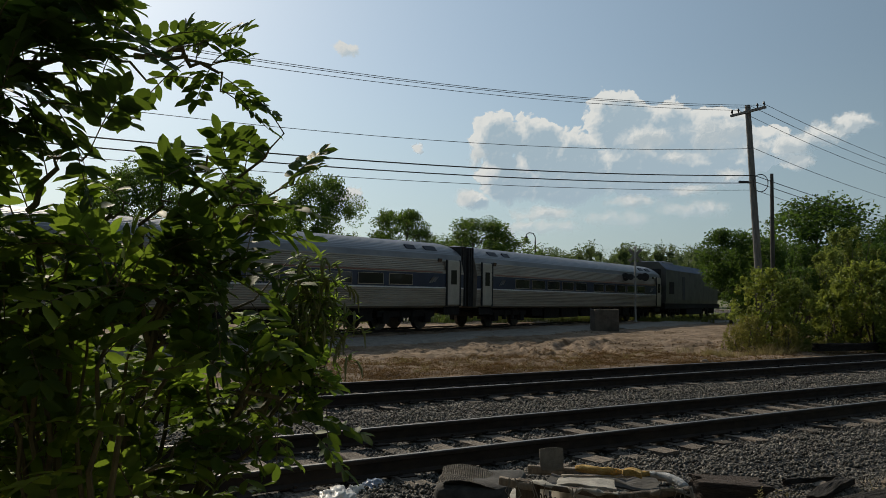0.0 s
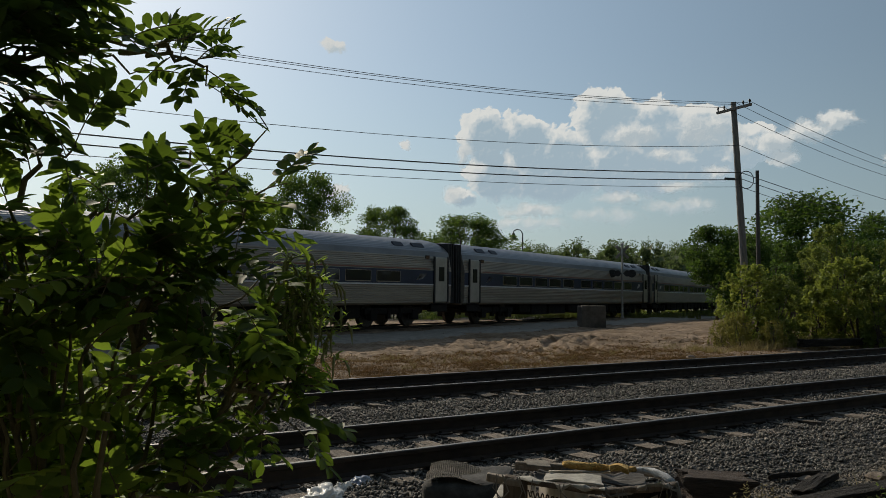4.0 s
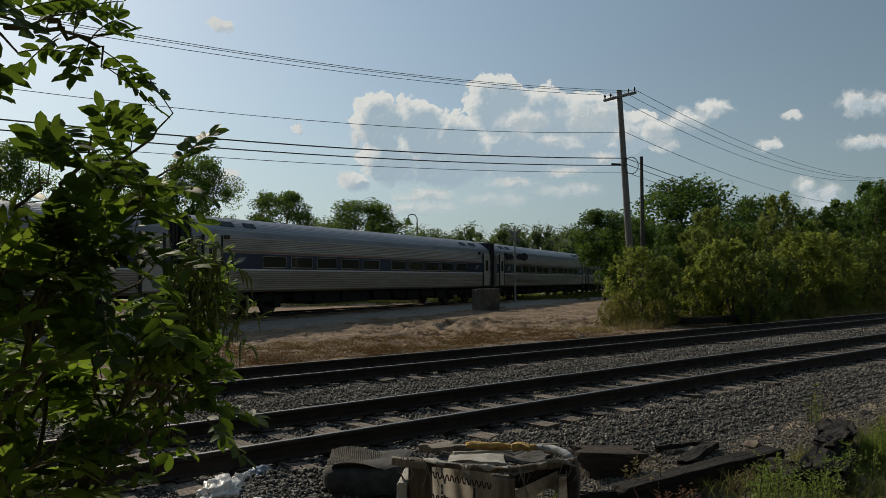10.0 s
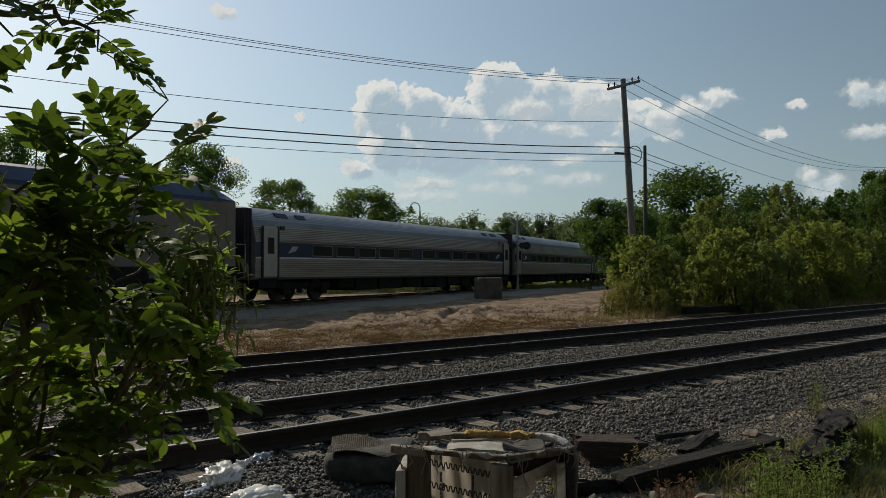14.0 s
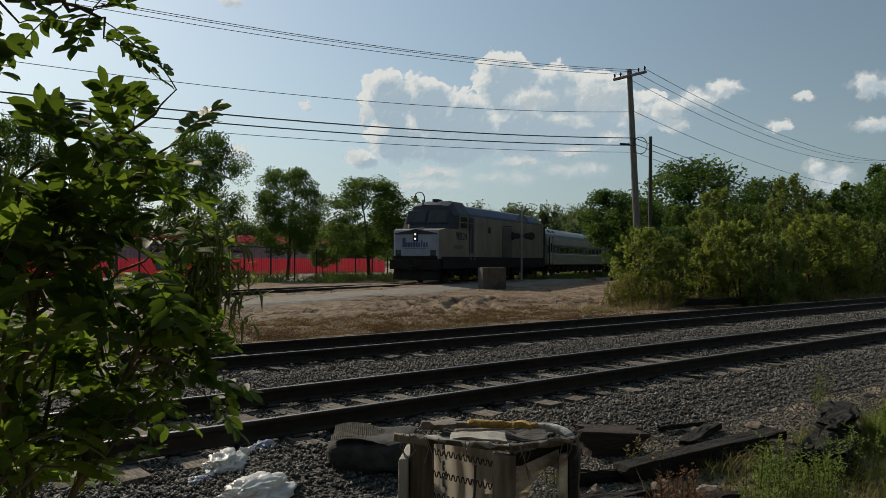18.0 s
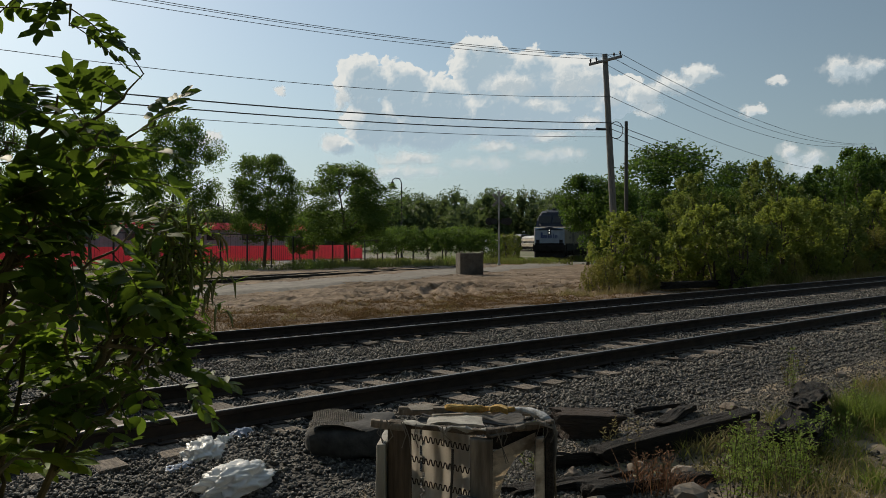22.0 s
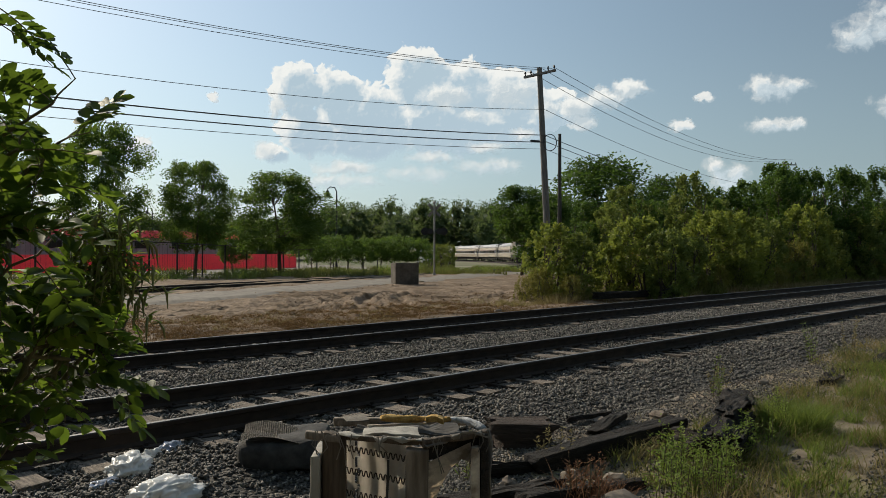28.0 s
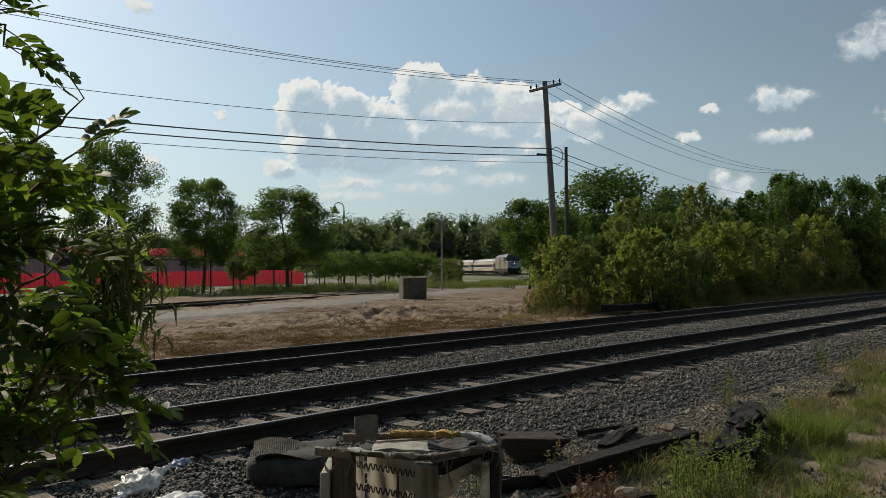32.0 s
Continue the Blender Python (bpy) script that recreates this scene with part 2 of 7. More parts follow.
M = {
    "dirt": surface("dirt", (0.105, 0.068, 0.042), (0.30, 0.212, 0.138), 0.95, scale=2.6, detail=12, bump=1.0, spot=(0.135, 0.086, 0.045), spot_scale=0.8, spot_at=0.55, distance=0.09, bump_scale=4, stretch=(0.6, 1, 1)),
    "field": surface("field", (0.05, 0.075, 0.02), (0.13, 0.13, 0.05), 0.95, scale=0.5, detail=8, bump=0.5, spot=(0.20, 0.17, 0.11), spot_scale=0.08, distance=0.1),
    "path_dirt": surface("path_dirt", (0.10, 0.078, 0.052), (0.27, 0.215, 0.15), 0.95, scale=2.5, detail=10, bump=0.8, spot=(0.21, 0.18, 0.085), spot_scale=0.8, spot_at=0.60, distance=0.04),
    "ballast": surface("ballast", (0.012, 0.0105, 0.009), (0.085, 0.074, 0.062), 0.9, scale=22, detail=4, bump=1.0, spot=(0.13, 0.098, 0.068), spot_scale=0.5, spot_at=0.62, distance=0.05, bump_scale=1.2),
    "stone": surface("stone", (0.034, 0.031, 0.027), (0.19, 0.172, 0.148), 0.8, scale=18, bump=0.5, per_island=0.7, distance=0.01),
    "asphalt": surface("asphalt", (0.15, 0.13, 0.108), (0.25, 0.22, 0.185), 0.95, scale=3, detail=9, bump=0.5, spot=(0.185, 0.155, 0.122), spot_scale=0.22, spot_at=0.6, distance=0.02),
    "rail_side": surface("rail_side", (0.018, 0.012, 0.009), (0.05, 0.032, 0.022), 0.85, 0.0, scale=9, bump=0.4, stretch=(0.5, 1, 1), distance=0.004),
    "rail_top": surface("rail_top", (0.13, 0.12, 0.11), (0.25, 0.235, 0.22), 0.45, 1.0, scale=5, bump=0.05, stretch=(0.3, 8, 1), rough_b=0.6),
    "tie": surface("tie", (0.045, 0.034, 0.027), (0.22, 0.178, 0.140), 0.9, scale=6, detail=8, bump=0.9, stretch=(6, 0.9, 6), per_object=0.45, per_island=0.3, distance=0.02),
    "timber": surface("timber", (0.009, 0.0075, 0.006), (0.034, 0.026, 0.020), 1.0, scale=5, detail=8, bump=1.0, stretch=(0.7, 7, 7), spot=(0.06, 0.044, 0.032), spot_scale=1.5, spot_at=0.66, distance=0.03),
    "rust_timber": surface("rust_timber", (0.028, 0.020, 0.015), (0.078, 0.054, 0.040), 0.95, scale=5, detail=8, bump=1.0, stretch=(0.8, 6, 6), spot=(0.05, 0.034, 0.025), spot_scale=2, distance=0.02),
    "steel": surface("stainless_steel", (0.30, 0.262, 0.215), (0.46, 0.41, 0.345), 0.44, 0.55, scale=1.2, detail=6, bump=0.03, stretch=(0.4, 1, 3), spot=(0.36, 0.31, 0.25), spot_scale=0.6, spot_at=0.62, rough_b=0.6),
    "steel_roof": surface("roof_steel", (0.19, 0.195, 0.21), (0.31, 0.31, 0.32), 0.42, 0.6, scale=1.0, detail=6, bump=0.05, stretch=(0.5, 1.5, 1.5), spot=(0.22, 0.23, 0.25), spot_scale=0.5, spot_at=0.62, rough_b=0.58),
    "navy": surface("navy_band", (0.012, 0.02, 0.05), (0.022, 0.034, 0.075), 0.35, scale=1.5, bump=0.02),
    "white_stripe": surface("white_stripe", (0.62, 0.62, 0.62), (0.74, 0.74, 0.73), 0.5, scale=3, bump=0.02),
    "door_paint": surface("door_steel", (0.36, 0.335, 0.285), (0.47, 0.44, 0.38), 0.5, 0.3, scale=2, bump=0.03),
    "black_rubber": surface("black_rubber", (0.012, 0.012, 0.012), (0.03, 0.03, 0.03), 0.8, scale=5, bump=0.2),
    "underframe": surface("underframe_grime", (0.006, 0.005, 0.0045), (0.022, 0.018, 0.015), 1.0, scale=3, bump=0.4),
    "stained_wood": surface("stained_wood", (0.055, 0.038, 0.026), (0.145, 0.105, 0.072), 0.85, scale=5, detail=8, bump=0.6, stretch=(7, 7, 0.6), spot=(0.05, 0.036, 0.025), spot_scale=3, spot_at=0.6, distance=0.008),
    "wheel": surface("wheel_steel", (0.05, 0.045, 0.04), (0.12, 0.11, 0.10), 0.5, 0.7, scale=6, bump=0.2),
    "loco_grey": surface("loco_silver_paint", (0.175, 0.145, 0.108), (0.26, 0.222, 0.172), 0.65, 0.05, scale=1.2, detail=8, bump=0.06, spot=(0.20, 0.17, 0.132), spot_scale=0.7, spot_at=0.6, stretch=(1, 1, 0.4)),
    "loco_slate": surface("loco_slate_paint_and_recess", (0.075, 0.075, 0.068), (0.125, 0.122, 0.108), 0.55, 0.2, scale=1.2, detail=8, bump=0.06, spot=(0.06, 0.058, 0.052), spot_scale=0.7, spot_at=0.6),
    "loco_nose": surface("loco_nose_paint", (0.24, 0.275, 0.345), (0.32, 0.355, 0.43), 0.45, 0.1, scale=1.5, bump=0.04),
    "loco_blue": surface("loco_blue_roof", (0.014, 0.030, 0.080), (0.034, 0.058, 0.125), 0.6, scale=1.3, bump=0.05, spot=(0.045, 0.058, 0.085), spot_scale=0.6),
    "loco_dark": surface("loco_dark_blue", (0.008, 0.011, 0.022), (0.018, 0.022, 0.038), 0.55, scale=2, bump=0.05),
    "window": glass_material("dark_glass", (0.035, 0.033, 0.032), 0.05),
    "headlight": glow_material("headlight_glow", (1.0, 0.95, 0.85), 0.8),
    "mark_blue": surface("mark_blue", (0.03, 0.05, 0.16), (0.045, 0.07, 0.20), 0.5, scale=3, bump=0),
    "mark_red": surface("mark_red", (0.24, 0.10, 0.075), (0.30, 0.14, 0.10), 0.6, scale=3, bump=0),
    "mark_green": surface("mark_green", (0.09, 0.15, 0.115), (0.12, 0.18, 0.14), 0.6, scale=3, bump=0),
    "mark_faded": surface("mark_faded", (0.085, 0.072, 0.062), (0.12, 0.10, 0.085), 0.6, scale=3, bump=0),
    "pole_wood": surface("pole_wood", (0.12, 0.11, 0.10), (0.25, 0.235, 0.215), 0.9, scale=4, detail=8, bump=0.6, stretch=(6, 6, 0.5), distance=0.01),
    "dark_pole": surface("dark_pole", (0.05, 0.045, 0.04), (0.10, 0.09, 0.08), 0.85, scale=4, bump=0.4, stretch=(5, 5, 0.5)),
    "wire": surface("wire", (0.02, 0.02, 0.02), (0.045, 0.045, 0.045), 0.6, scale=4, bump=0),
    "metal_grey": surface("galvanised_metal", (0.28, 0.27, 0.25), (0.42, 0.40, 0.37), 0.6, 0.2, scale=4, bump=0.1, spot=(0.26, 0.22, 0.18), spot_scale=2),
    "metal_black": surface("black_metal", (0.012, 0.012, 0.013), (0.028, 0.028, 0.03), 0.5, 0.2, scale=6, bump=0.05),
    "white_paint": surface("white_paint", (0.66, 0.66, 0.64), (0.80, 0.80, 0.78), 0.55, scale=3, bump=0.05, spot=(0.55, 0.53, 0.48), spot_scale=1.5, spot_at=0.66),
    "concrete": surface("concrete", (0.17, 0.138, 0.105), (0.27, 0.225, 0.18), 0.9, scale=3, detail=9, bump=0.4, spot=(0.19, 0.16, 0.128), spot_scale=1.2, distance=0.01),
    "old_concrete": surface("old_concrete", (0.085, 0.07, 0.055), (0.16, 0.135, 0.11), 0.95, scale=3, detail=9, bump=0.6, spot=(0.07, 0.058, 0.046), spot_scale=1.2, distance=0.015),
    "red_panel": surface("red_panel", (0.82, 0.10, 0.13), (0.92, 0.16, 0.19), 0.6, scale=0.8, bump=0.1, spot=(0.72, 0.08, 0.10), spot_scale=0.3),
    "grey_panel": surface("grey_panel", (0.20, 0.21, 0.22), (0.30, 0.31, 0.32), 0.7, scale=0.8, bump=0.1),
    "bark": surface("bark", (0.05, 0.04, 0.03), (0.14, 0.115, 0.09), 0.95, scale=6, bump=0.8, stretch=(4, 4, 0.6)),
    "twig": surface("twig_bark", (0.07, 0.06, 0.03), (0.15, 0.13, 0.06), 0.8, scale=12, bump=0.3),
    "pod": surface("seed_pod", (0.10, 0.115, 0.035), (0.22, 0.23, 0.085), 0.7, scale=14, bump=0.2),
    "leaf_olive": leaf_material("leaf_olive", (0.066, 0.094, 0.022), (0.215, 0.24, 0.062), (0.36, 0.40, 0.06), 0.42),
    "leaf_tree": leaf_material("leaf_tree", (0.024, 0.050, 0.012), (0.072, 0.125, 0.03), (0.15, 0.25, 0.03), 0.40),
    "leaf_park": leaf_material("leaf_park", (0.032, 0.062, 0.015), (0.095, 0.155, 0.038), (0.20, 0.31, 0.04), 0.42),
    "leaf_bright": leaf_material("leaf_bright", (0.088, 0.122, 0.027), (0.235, 0.27, 0.07), (0.40, 0.46, 0.065), 0.45),
    "leaf_bush": leaf_material("leaf_bush", (0.060, 0.092, 0.025), (0.185, 0.225, 0.062), (0.32, 0.38, 0.065), 0.42),
    "leaf_dry": leaf_material("leaf_dry", (0.11, 0.115, 0.03), (0.22, 0.20, 0.06), (0.30, 0.29, 0.05), 0.45),
    "leaf_far": leaf_material("leaf_far", (0.045, 0.072, 0.032), (0.105, 0.14, 0.062), (0.18, 0.24, 0.07), 0.40),
    # locust leaves in darker and brighter copies; the brighter colours stand in for light
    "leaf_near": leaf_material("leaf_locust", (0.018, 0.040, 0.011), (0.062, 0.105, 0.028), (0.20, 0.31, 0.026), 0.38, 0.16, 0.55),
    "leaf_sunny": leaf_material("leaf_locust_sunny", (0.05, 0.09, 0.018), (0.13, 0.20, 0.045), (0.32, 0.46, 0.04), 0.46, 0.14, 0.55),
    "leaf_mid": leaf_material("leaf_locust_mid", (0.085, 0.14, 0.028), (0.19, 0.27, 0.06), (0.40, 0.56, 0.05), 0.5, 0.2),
    "leaf_light": leaf_material("leaf_young_and_lit", (0.10, 0.16, 0.03), (0.22, 0.28, 0.05), (0.34, 0.50, 0.04), 0.5, 0.3),
    "grass_olive": leaf_material("grass_olive", (0.075, 0.088, 0.022), (0.19, 0.19, 0.06), (0.22, 0.24, 0.06), 0.35, 0.1, 0.8),
    "grass": leaf_material("grass_green", (0.065, 0.11, 0.022), (0.20, 0.235, 0.06), (0.26, 0.34, 0.055), 0.44, 0.2, 0.6),
    "weed_green": leaf_material("weed_green", (0.095, 0.16, 0.028), (0.26, 0.33, 0.075), (0.38, 0.50, 0.07), 0.46, 0.2, 0.6),
    "weed_brown": leaf_material("weed_brown", (0.080, 0.047, 0.020), (0.23, 0.14, 0.058), (0.22, 0.13, 0.045), 0.25, 0.1, 0.9),
    "grass_dry": leaf_material("grass_dry", (0.17, 0.14, 0.06), (0.33, 0.27, 0.135), (0.30, 0.25, 0.10), 0.35, 0.1, 0.8),
    "weed_red": leaf_material("weed_rust", (0.13, 0.065, 0.04), (0.26, 0.15, 0.09), (0.28, 0.15, 0.08), 0.3, 0.1, 0.8),
    "fabric_grey": surface("grey_fabric", (0.125, 0.108, 0.088), (0.25, 0.22, 0.18), 0.95, scale=14, bump=0.7, spot=(0.10, 0.095, 0.09), spot_scale=3, distance=0.01),
    "fabric_dark": surface("dark_fabric", (0.035, 0.033, 0.032), (0.08, 0.075, 0.07), 0.95, scale=10, bump=0.5, distance=0.01),
    "fabric_cream": surface("cream_webbing", (0.26, 0.24, 0.205), (0.44, 0.41, 0.36), 0.9, scale=5, detail=8, bump=0.5, spot=(0.28, 0.25, 0.21), spot_scale=2.5, spot_at=0.56, stretch=(3, 3, 0.7), distance=0.01),
    "raw_wood": surface("raw_wood", (0.46, 0.39, 0.31), (0.72, 0.64, 0.53), 0.85, scale=5, detail=8, bump=0.5, stretch=(1, 6, 6), spot=(0.22, 0.17, 0.125), spot_scale=2, distance=0.008),
    "frame_board": surface("frame_board", (0.15, 0.118, 0.088), (0.31, 0.258, 0.205), 0.9, scale=5, detail=8, bump=0.5, stretch=(5, 5, 0.7), spot=(0.10, 0.08, 0.06), spot_scale=3, spot_at=0.6, distance=0.008),
    "foam": surface("yellow_foam", (0.36, 0.20, 0.045), (0.56, 0.37, 0.13), 0.95, scale=22, bump=0.9, spot=(0.34, 0.20, 0.05), spot_scale=6, distance=0.012),
    "batting": surface("grey_batting", (0.33, 0.33, 0.33), (0.56, 0.56, 0.56), 0.95, scale=18, bump=0.8, distance=0.012),
    "spring": surface("spring_steel", (0.03, 0.025, 0.022), (0.08, 0.06, 0.05), 0.6, 0.5, scale=10, bump=0.1),
    "rust_rock": surface("rust_rock", (0.10, 0.075, 0.055), (0.25, 0.20, 0.155), 0.9, scale=8, bump=0.7),
}


def plastic_material(name, a, b):
    m = surface(name, a, b, 0.35, scale=5, bump=0.35, distance=0.01)
    n, l = m.node_tree.nodes, m.node_tree.links
    p = n["Principled BSDF"]
    t = n.new("ShaderNodeBsdfTranslucent")
    t.inputs["Color"].default_value = (*b, 1)
    mix = n.new("ShaderNodeMixShader")
    mix.inputs[0].default_value = 0.3
    l.new(p.outputs[0], mix.inputs[1])
    l.new(t.outputs[0], mix.inputs[2])
    l.new(mix.outputs[0], n["Material Output"].inputs["Surface"])
    return m


def gravel_material(name, dark, mid, light, scale):
    """Packed crushed stone: each cell a stone of its own shade, with dark joints and relief."""
    m, n, l, p = shader(name)
    co = n.new("ShaderNodeTexCoord")
    w = n.new("ShaderNodeTexNoise")
    w.inputs["Scale"].default_value = scale * 0.8
    l.new(co.outputs["Object"], w.inputs[0])
    mx = n.new("ShaderNodeMix")
    mx.data_type, mx.blend_type = "RGBA", "LINEAR_LIGHT"
    mx.inputs["Factor"].default_value = 0.02
    l.new(co.outputs["Object"], mx.inputs["A"])
    l.new(w.outputs["Color"], mx.inputs["B"])
    v = n.new("ShaderNodeTexVoronoi")
    v.inputs["Scale"].default_value = scale
    l.new(mx.outputs["Result"], v.inputs["Vector"])
    sp = n.new("ShaderNodeSeparateColor")
    l.new(v.outputs["Color"], sp.inputs[0])
    r = n.new("ShaderNodeValToRGB")
    r.color_ramp.elements[0].color, r.color_ramp.elements[1].color = (*dark, 1), (*light, 1)
    e = r.color_ramp.elements.new(0.6)
    e.color = (*mid, 1)
    l.new(sp.outputs[0], r.inputs[0])
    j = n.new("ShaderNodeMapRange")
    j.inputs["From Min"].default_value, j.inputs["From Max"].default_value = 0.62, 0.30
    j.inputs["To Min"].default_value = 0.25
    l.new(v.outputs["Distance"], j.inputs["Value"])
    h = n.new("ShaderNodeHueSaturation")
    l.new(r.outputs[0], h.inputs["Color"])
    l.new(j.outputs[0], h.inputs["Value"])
    big = n.new("ShaderNodeTexNoise")
    big.inputs["Scale"].default_value, big.inputs["Detail"].default_value = 0.7, 5.0
    l.new(co.outputs["Object"], big.inputs[0])
    st = n.new("ShaderNodeMix")
    st.data_type, st.blend_type = "RGBA", "MULTIPLY"
    st.inputs["Factor"].default_value = 0.7
    br = n.new("ShaderNodeValToRGB")
    br.color_ramp.elements[0].position, br.color_ramp.elements[1].position = 0.35, 0.62
    br.color_ramp.elements[0].color, br.color_ramp.elements[1].color = (0.62, 0.52, 0.42, 1), (1, 1, 1, 1)
    l.new(big.outputs["Fac"], br.inputs[0])
    l.new(h.outputs[0], st.inputs["A"])
    l.new(br.outputs[0], st.inputs["B"])
    l.new(st.outputs["Result"], p.inputs["Base Color"])
    p.inputs["Roughness"].default_value = 0.85
    b = n.new("ShaderNodeBump")
    b.inputs["Strength"].default_value, b.inputs["Distance"].default_value, b.invert = 1.0, 0.05, True
    l.new(v.outputs["Distance"], b.inputs["Height"])
    l.new(b.outputs[0], p.inputs["Normal"])
    return m


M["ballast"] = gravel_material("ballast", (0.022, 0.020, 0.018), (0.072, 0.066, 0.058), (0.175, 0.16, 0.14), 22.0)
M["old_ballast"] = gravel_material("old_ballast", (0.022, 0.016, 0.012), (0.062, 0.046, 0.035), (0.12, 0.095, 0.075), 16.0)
M["plastic_white"] = plastic_material("white_plastic", (0.70, 0.69, 0.67), (0.86, 0.85, 0.83))
M["webbing"] = plastic_material("cream_webbing_cloth", (0.42, 0.385, 0.335), (0.66, 0.61, 0.545))
M["red_sheet"] = plastic_material("red_sheet", (0.82, 0.09, 0.13), (0.92, 0.15, 0.19))
M["plastic_blue"] = plastic_material("blue_plastic", (0.22, 0.29, 0.46), (0.60, 0.63, 0.68))


# ---- mesh helpers ----
def finish(bm, name, material, smooth=False):
    me = bpy.data.meshes.new(name)
    bm.normal_update()
    bm.to_mesh(me)
    bm.free()
    for m in (material if isinstance(material, (list, tuple)) else [material]):
        me.materials.append(M[m])
    if smooth:
        me.shade_smooth()
    return me


def part(name, bm, material, parent=None, label="", smooth=False, m=None):
    ob = new(name, bm if isinstance(bm, bpy.types.Mesh) else finish(bm, name, material, smooth))
    if parent:
        ob.parent = parent
    if m is not None:
        ob.matrix_basis = m
    if label:
        ob["label"] = label
    return ob


def raw_mesh(name, verts, faces, material, smooth=False):
    me = bpy.data.meshes.new(name)
    if isinstance(faces, np.ndarray):
        n, k = faces.shape
        me.vertices.add(len(verts))
        me.vertices.foreach_set("co", np.asarray(verts, np.float32).ravel())
        me.loops.add(n * k)
        me.loops.foreach_set("vertex_index", faces.astype(np.int32).ravel())
        me.polygons.add(n)
        me.polygons.foreach_set("loop_start", np.arange(0, n * k, k, dtype=np.int32))
        me.update(calc_edges=True)
    else:
        me.from_pydata([tuple(v) for v in verts], [], [tuple(f) for f in faces])
    for m in (material if isinstance(material, (list, tuple)) else [material]):
        me.materials.append(M[m])
    if smooth:
        me.shade_smooth()
    me.update()
    return me


def base(name, m=None, label="", category="", group="", kind=""):
    ob = new(name)
    ob.empty_display_size = 0.2
    if m is not None:
        ob.matrix_basis = m
    return tagged(ob, label, category, group, kind)


def box(bm, x0, x1, y0, y1, z0, z1, bevel=0.0, m=None):
    got = bmesh.ops.create_cube(bm, size=1.0)["verts"]
    bmesh.ops.scale(bm, vec=(x1 - x0, y1 - y0, z1 - z0), verts=got)
    bmesh.ops.translate(bm, vec=((x0 + x1) / 2, (y0 + y1) / 2, (z0 + z1) / 2), verts=got)
    if bevel:
        es = list({e for v in got for e in v.link_edges})
        out = bmesh.ops.bevel(bm, geom=es, offset=bevel, segments=2, affect="EDGES", profile=0.6)
        got = list({v for f in out["faces"] for v in f.verts} | {v for v in got if v.is_valid})
    if m is not None:
        bmesh.ops.transform(bm, matrix=m, verts=got)
    return bm


def boxed(*a, **k):
    return box(bmesh.new(), *a, **k)


def tube(bm, points, radii, sides=8, cap=True):
    """A tapered tube along points."""
    pts = [Vector(p) for p in points]
    if not isinstance(radii, (list, tuple)):
        radii = [radii] * len(pts)
    rings, side = [], None
    for i, p in enumerate(pts):
        d = (pts[min(i + 1, len(pts) - 1)] - pts[max(i - 1, 0)]).normalized()
        if side is None:
            side = d.orthogonal().normalized()
        side = (side - d * side.dot(d)).normalized()
        up = d.cross(side)
        rings.append([bm.verts.new(p + radii[i] * (math.cos(a) * side + math.sin(a) * up)) for a in [2 * math.pi * k / sides for k in range(sides)]])
    for r, q in zip(rings, rings[1:]):
        for k in range(sides):
            bm.faces.new((r[k], r[(k + 1) % sides], q[(k + 1) % sides], q[k]))
    if cap:
        bm.faces.new(rings[0][::-1])
        bm.faces.new(rings[-1])
    return bm


def cyl(bm, p, q, r, sides=12, r2=None):
    return tube(bm, [p, q], [r, r if r2 is None else r2], sides)


def loft(bm, sections, close=True, caps=True):
    """Faces between equal rings of points."""
    rings = [[bm.verts.new(p) for p in s] for s in sections]
    k = len(rings[0])
    for r, q in zip(rings, rings[1:]):
        for i in range(k if close else k - 1):
            bm.faces.new((r[i], r[(i + 1) % k], q[(i + 1) % k], q[i]))
    if caps and close:
        bm.faces.new(rings[0][::-1])
        bm.faces.new(rings[-1])
    return bm


def rumpled(bm, amount, scale, seed):
    for v in bm.verts:
        p = v.co * scale + Vector((seed * 3.7, seed * 1.3, 0))
        v.co += noise.noise_vector(p) * amount
    return bm


def wave(x, y, seed=0):
    """Smooth uneven heights, about -1 to 1."""
    x, y = np.asarray(x, float), np.asarray(y, float)
    rng = np.random.RandomState(seed)
    out = 0
    for k in range(14):
        a, f, ph = rng.uniform(0, 6.28), rng.uniform(0.5, 1.8), rng.uniform(0, 6.28)
        out = out + np.sin((x * math.cos(a) + y * math.sin(a)) * f + ph + 0.7 * np.sin(x * 0.31 * f + y * 0.23))
    return out / 5.0

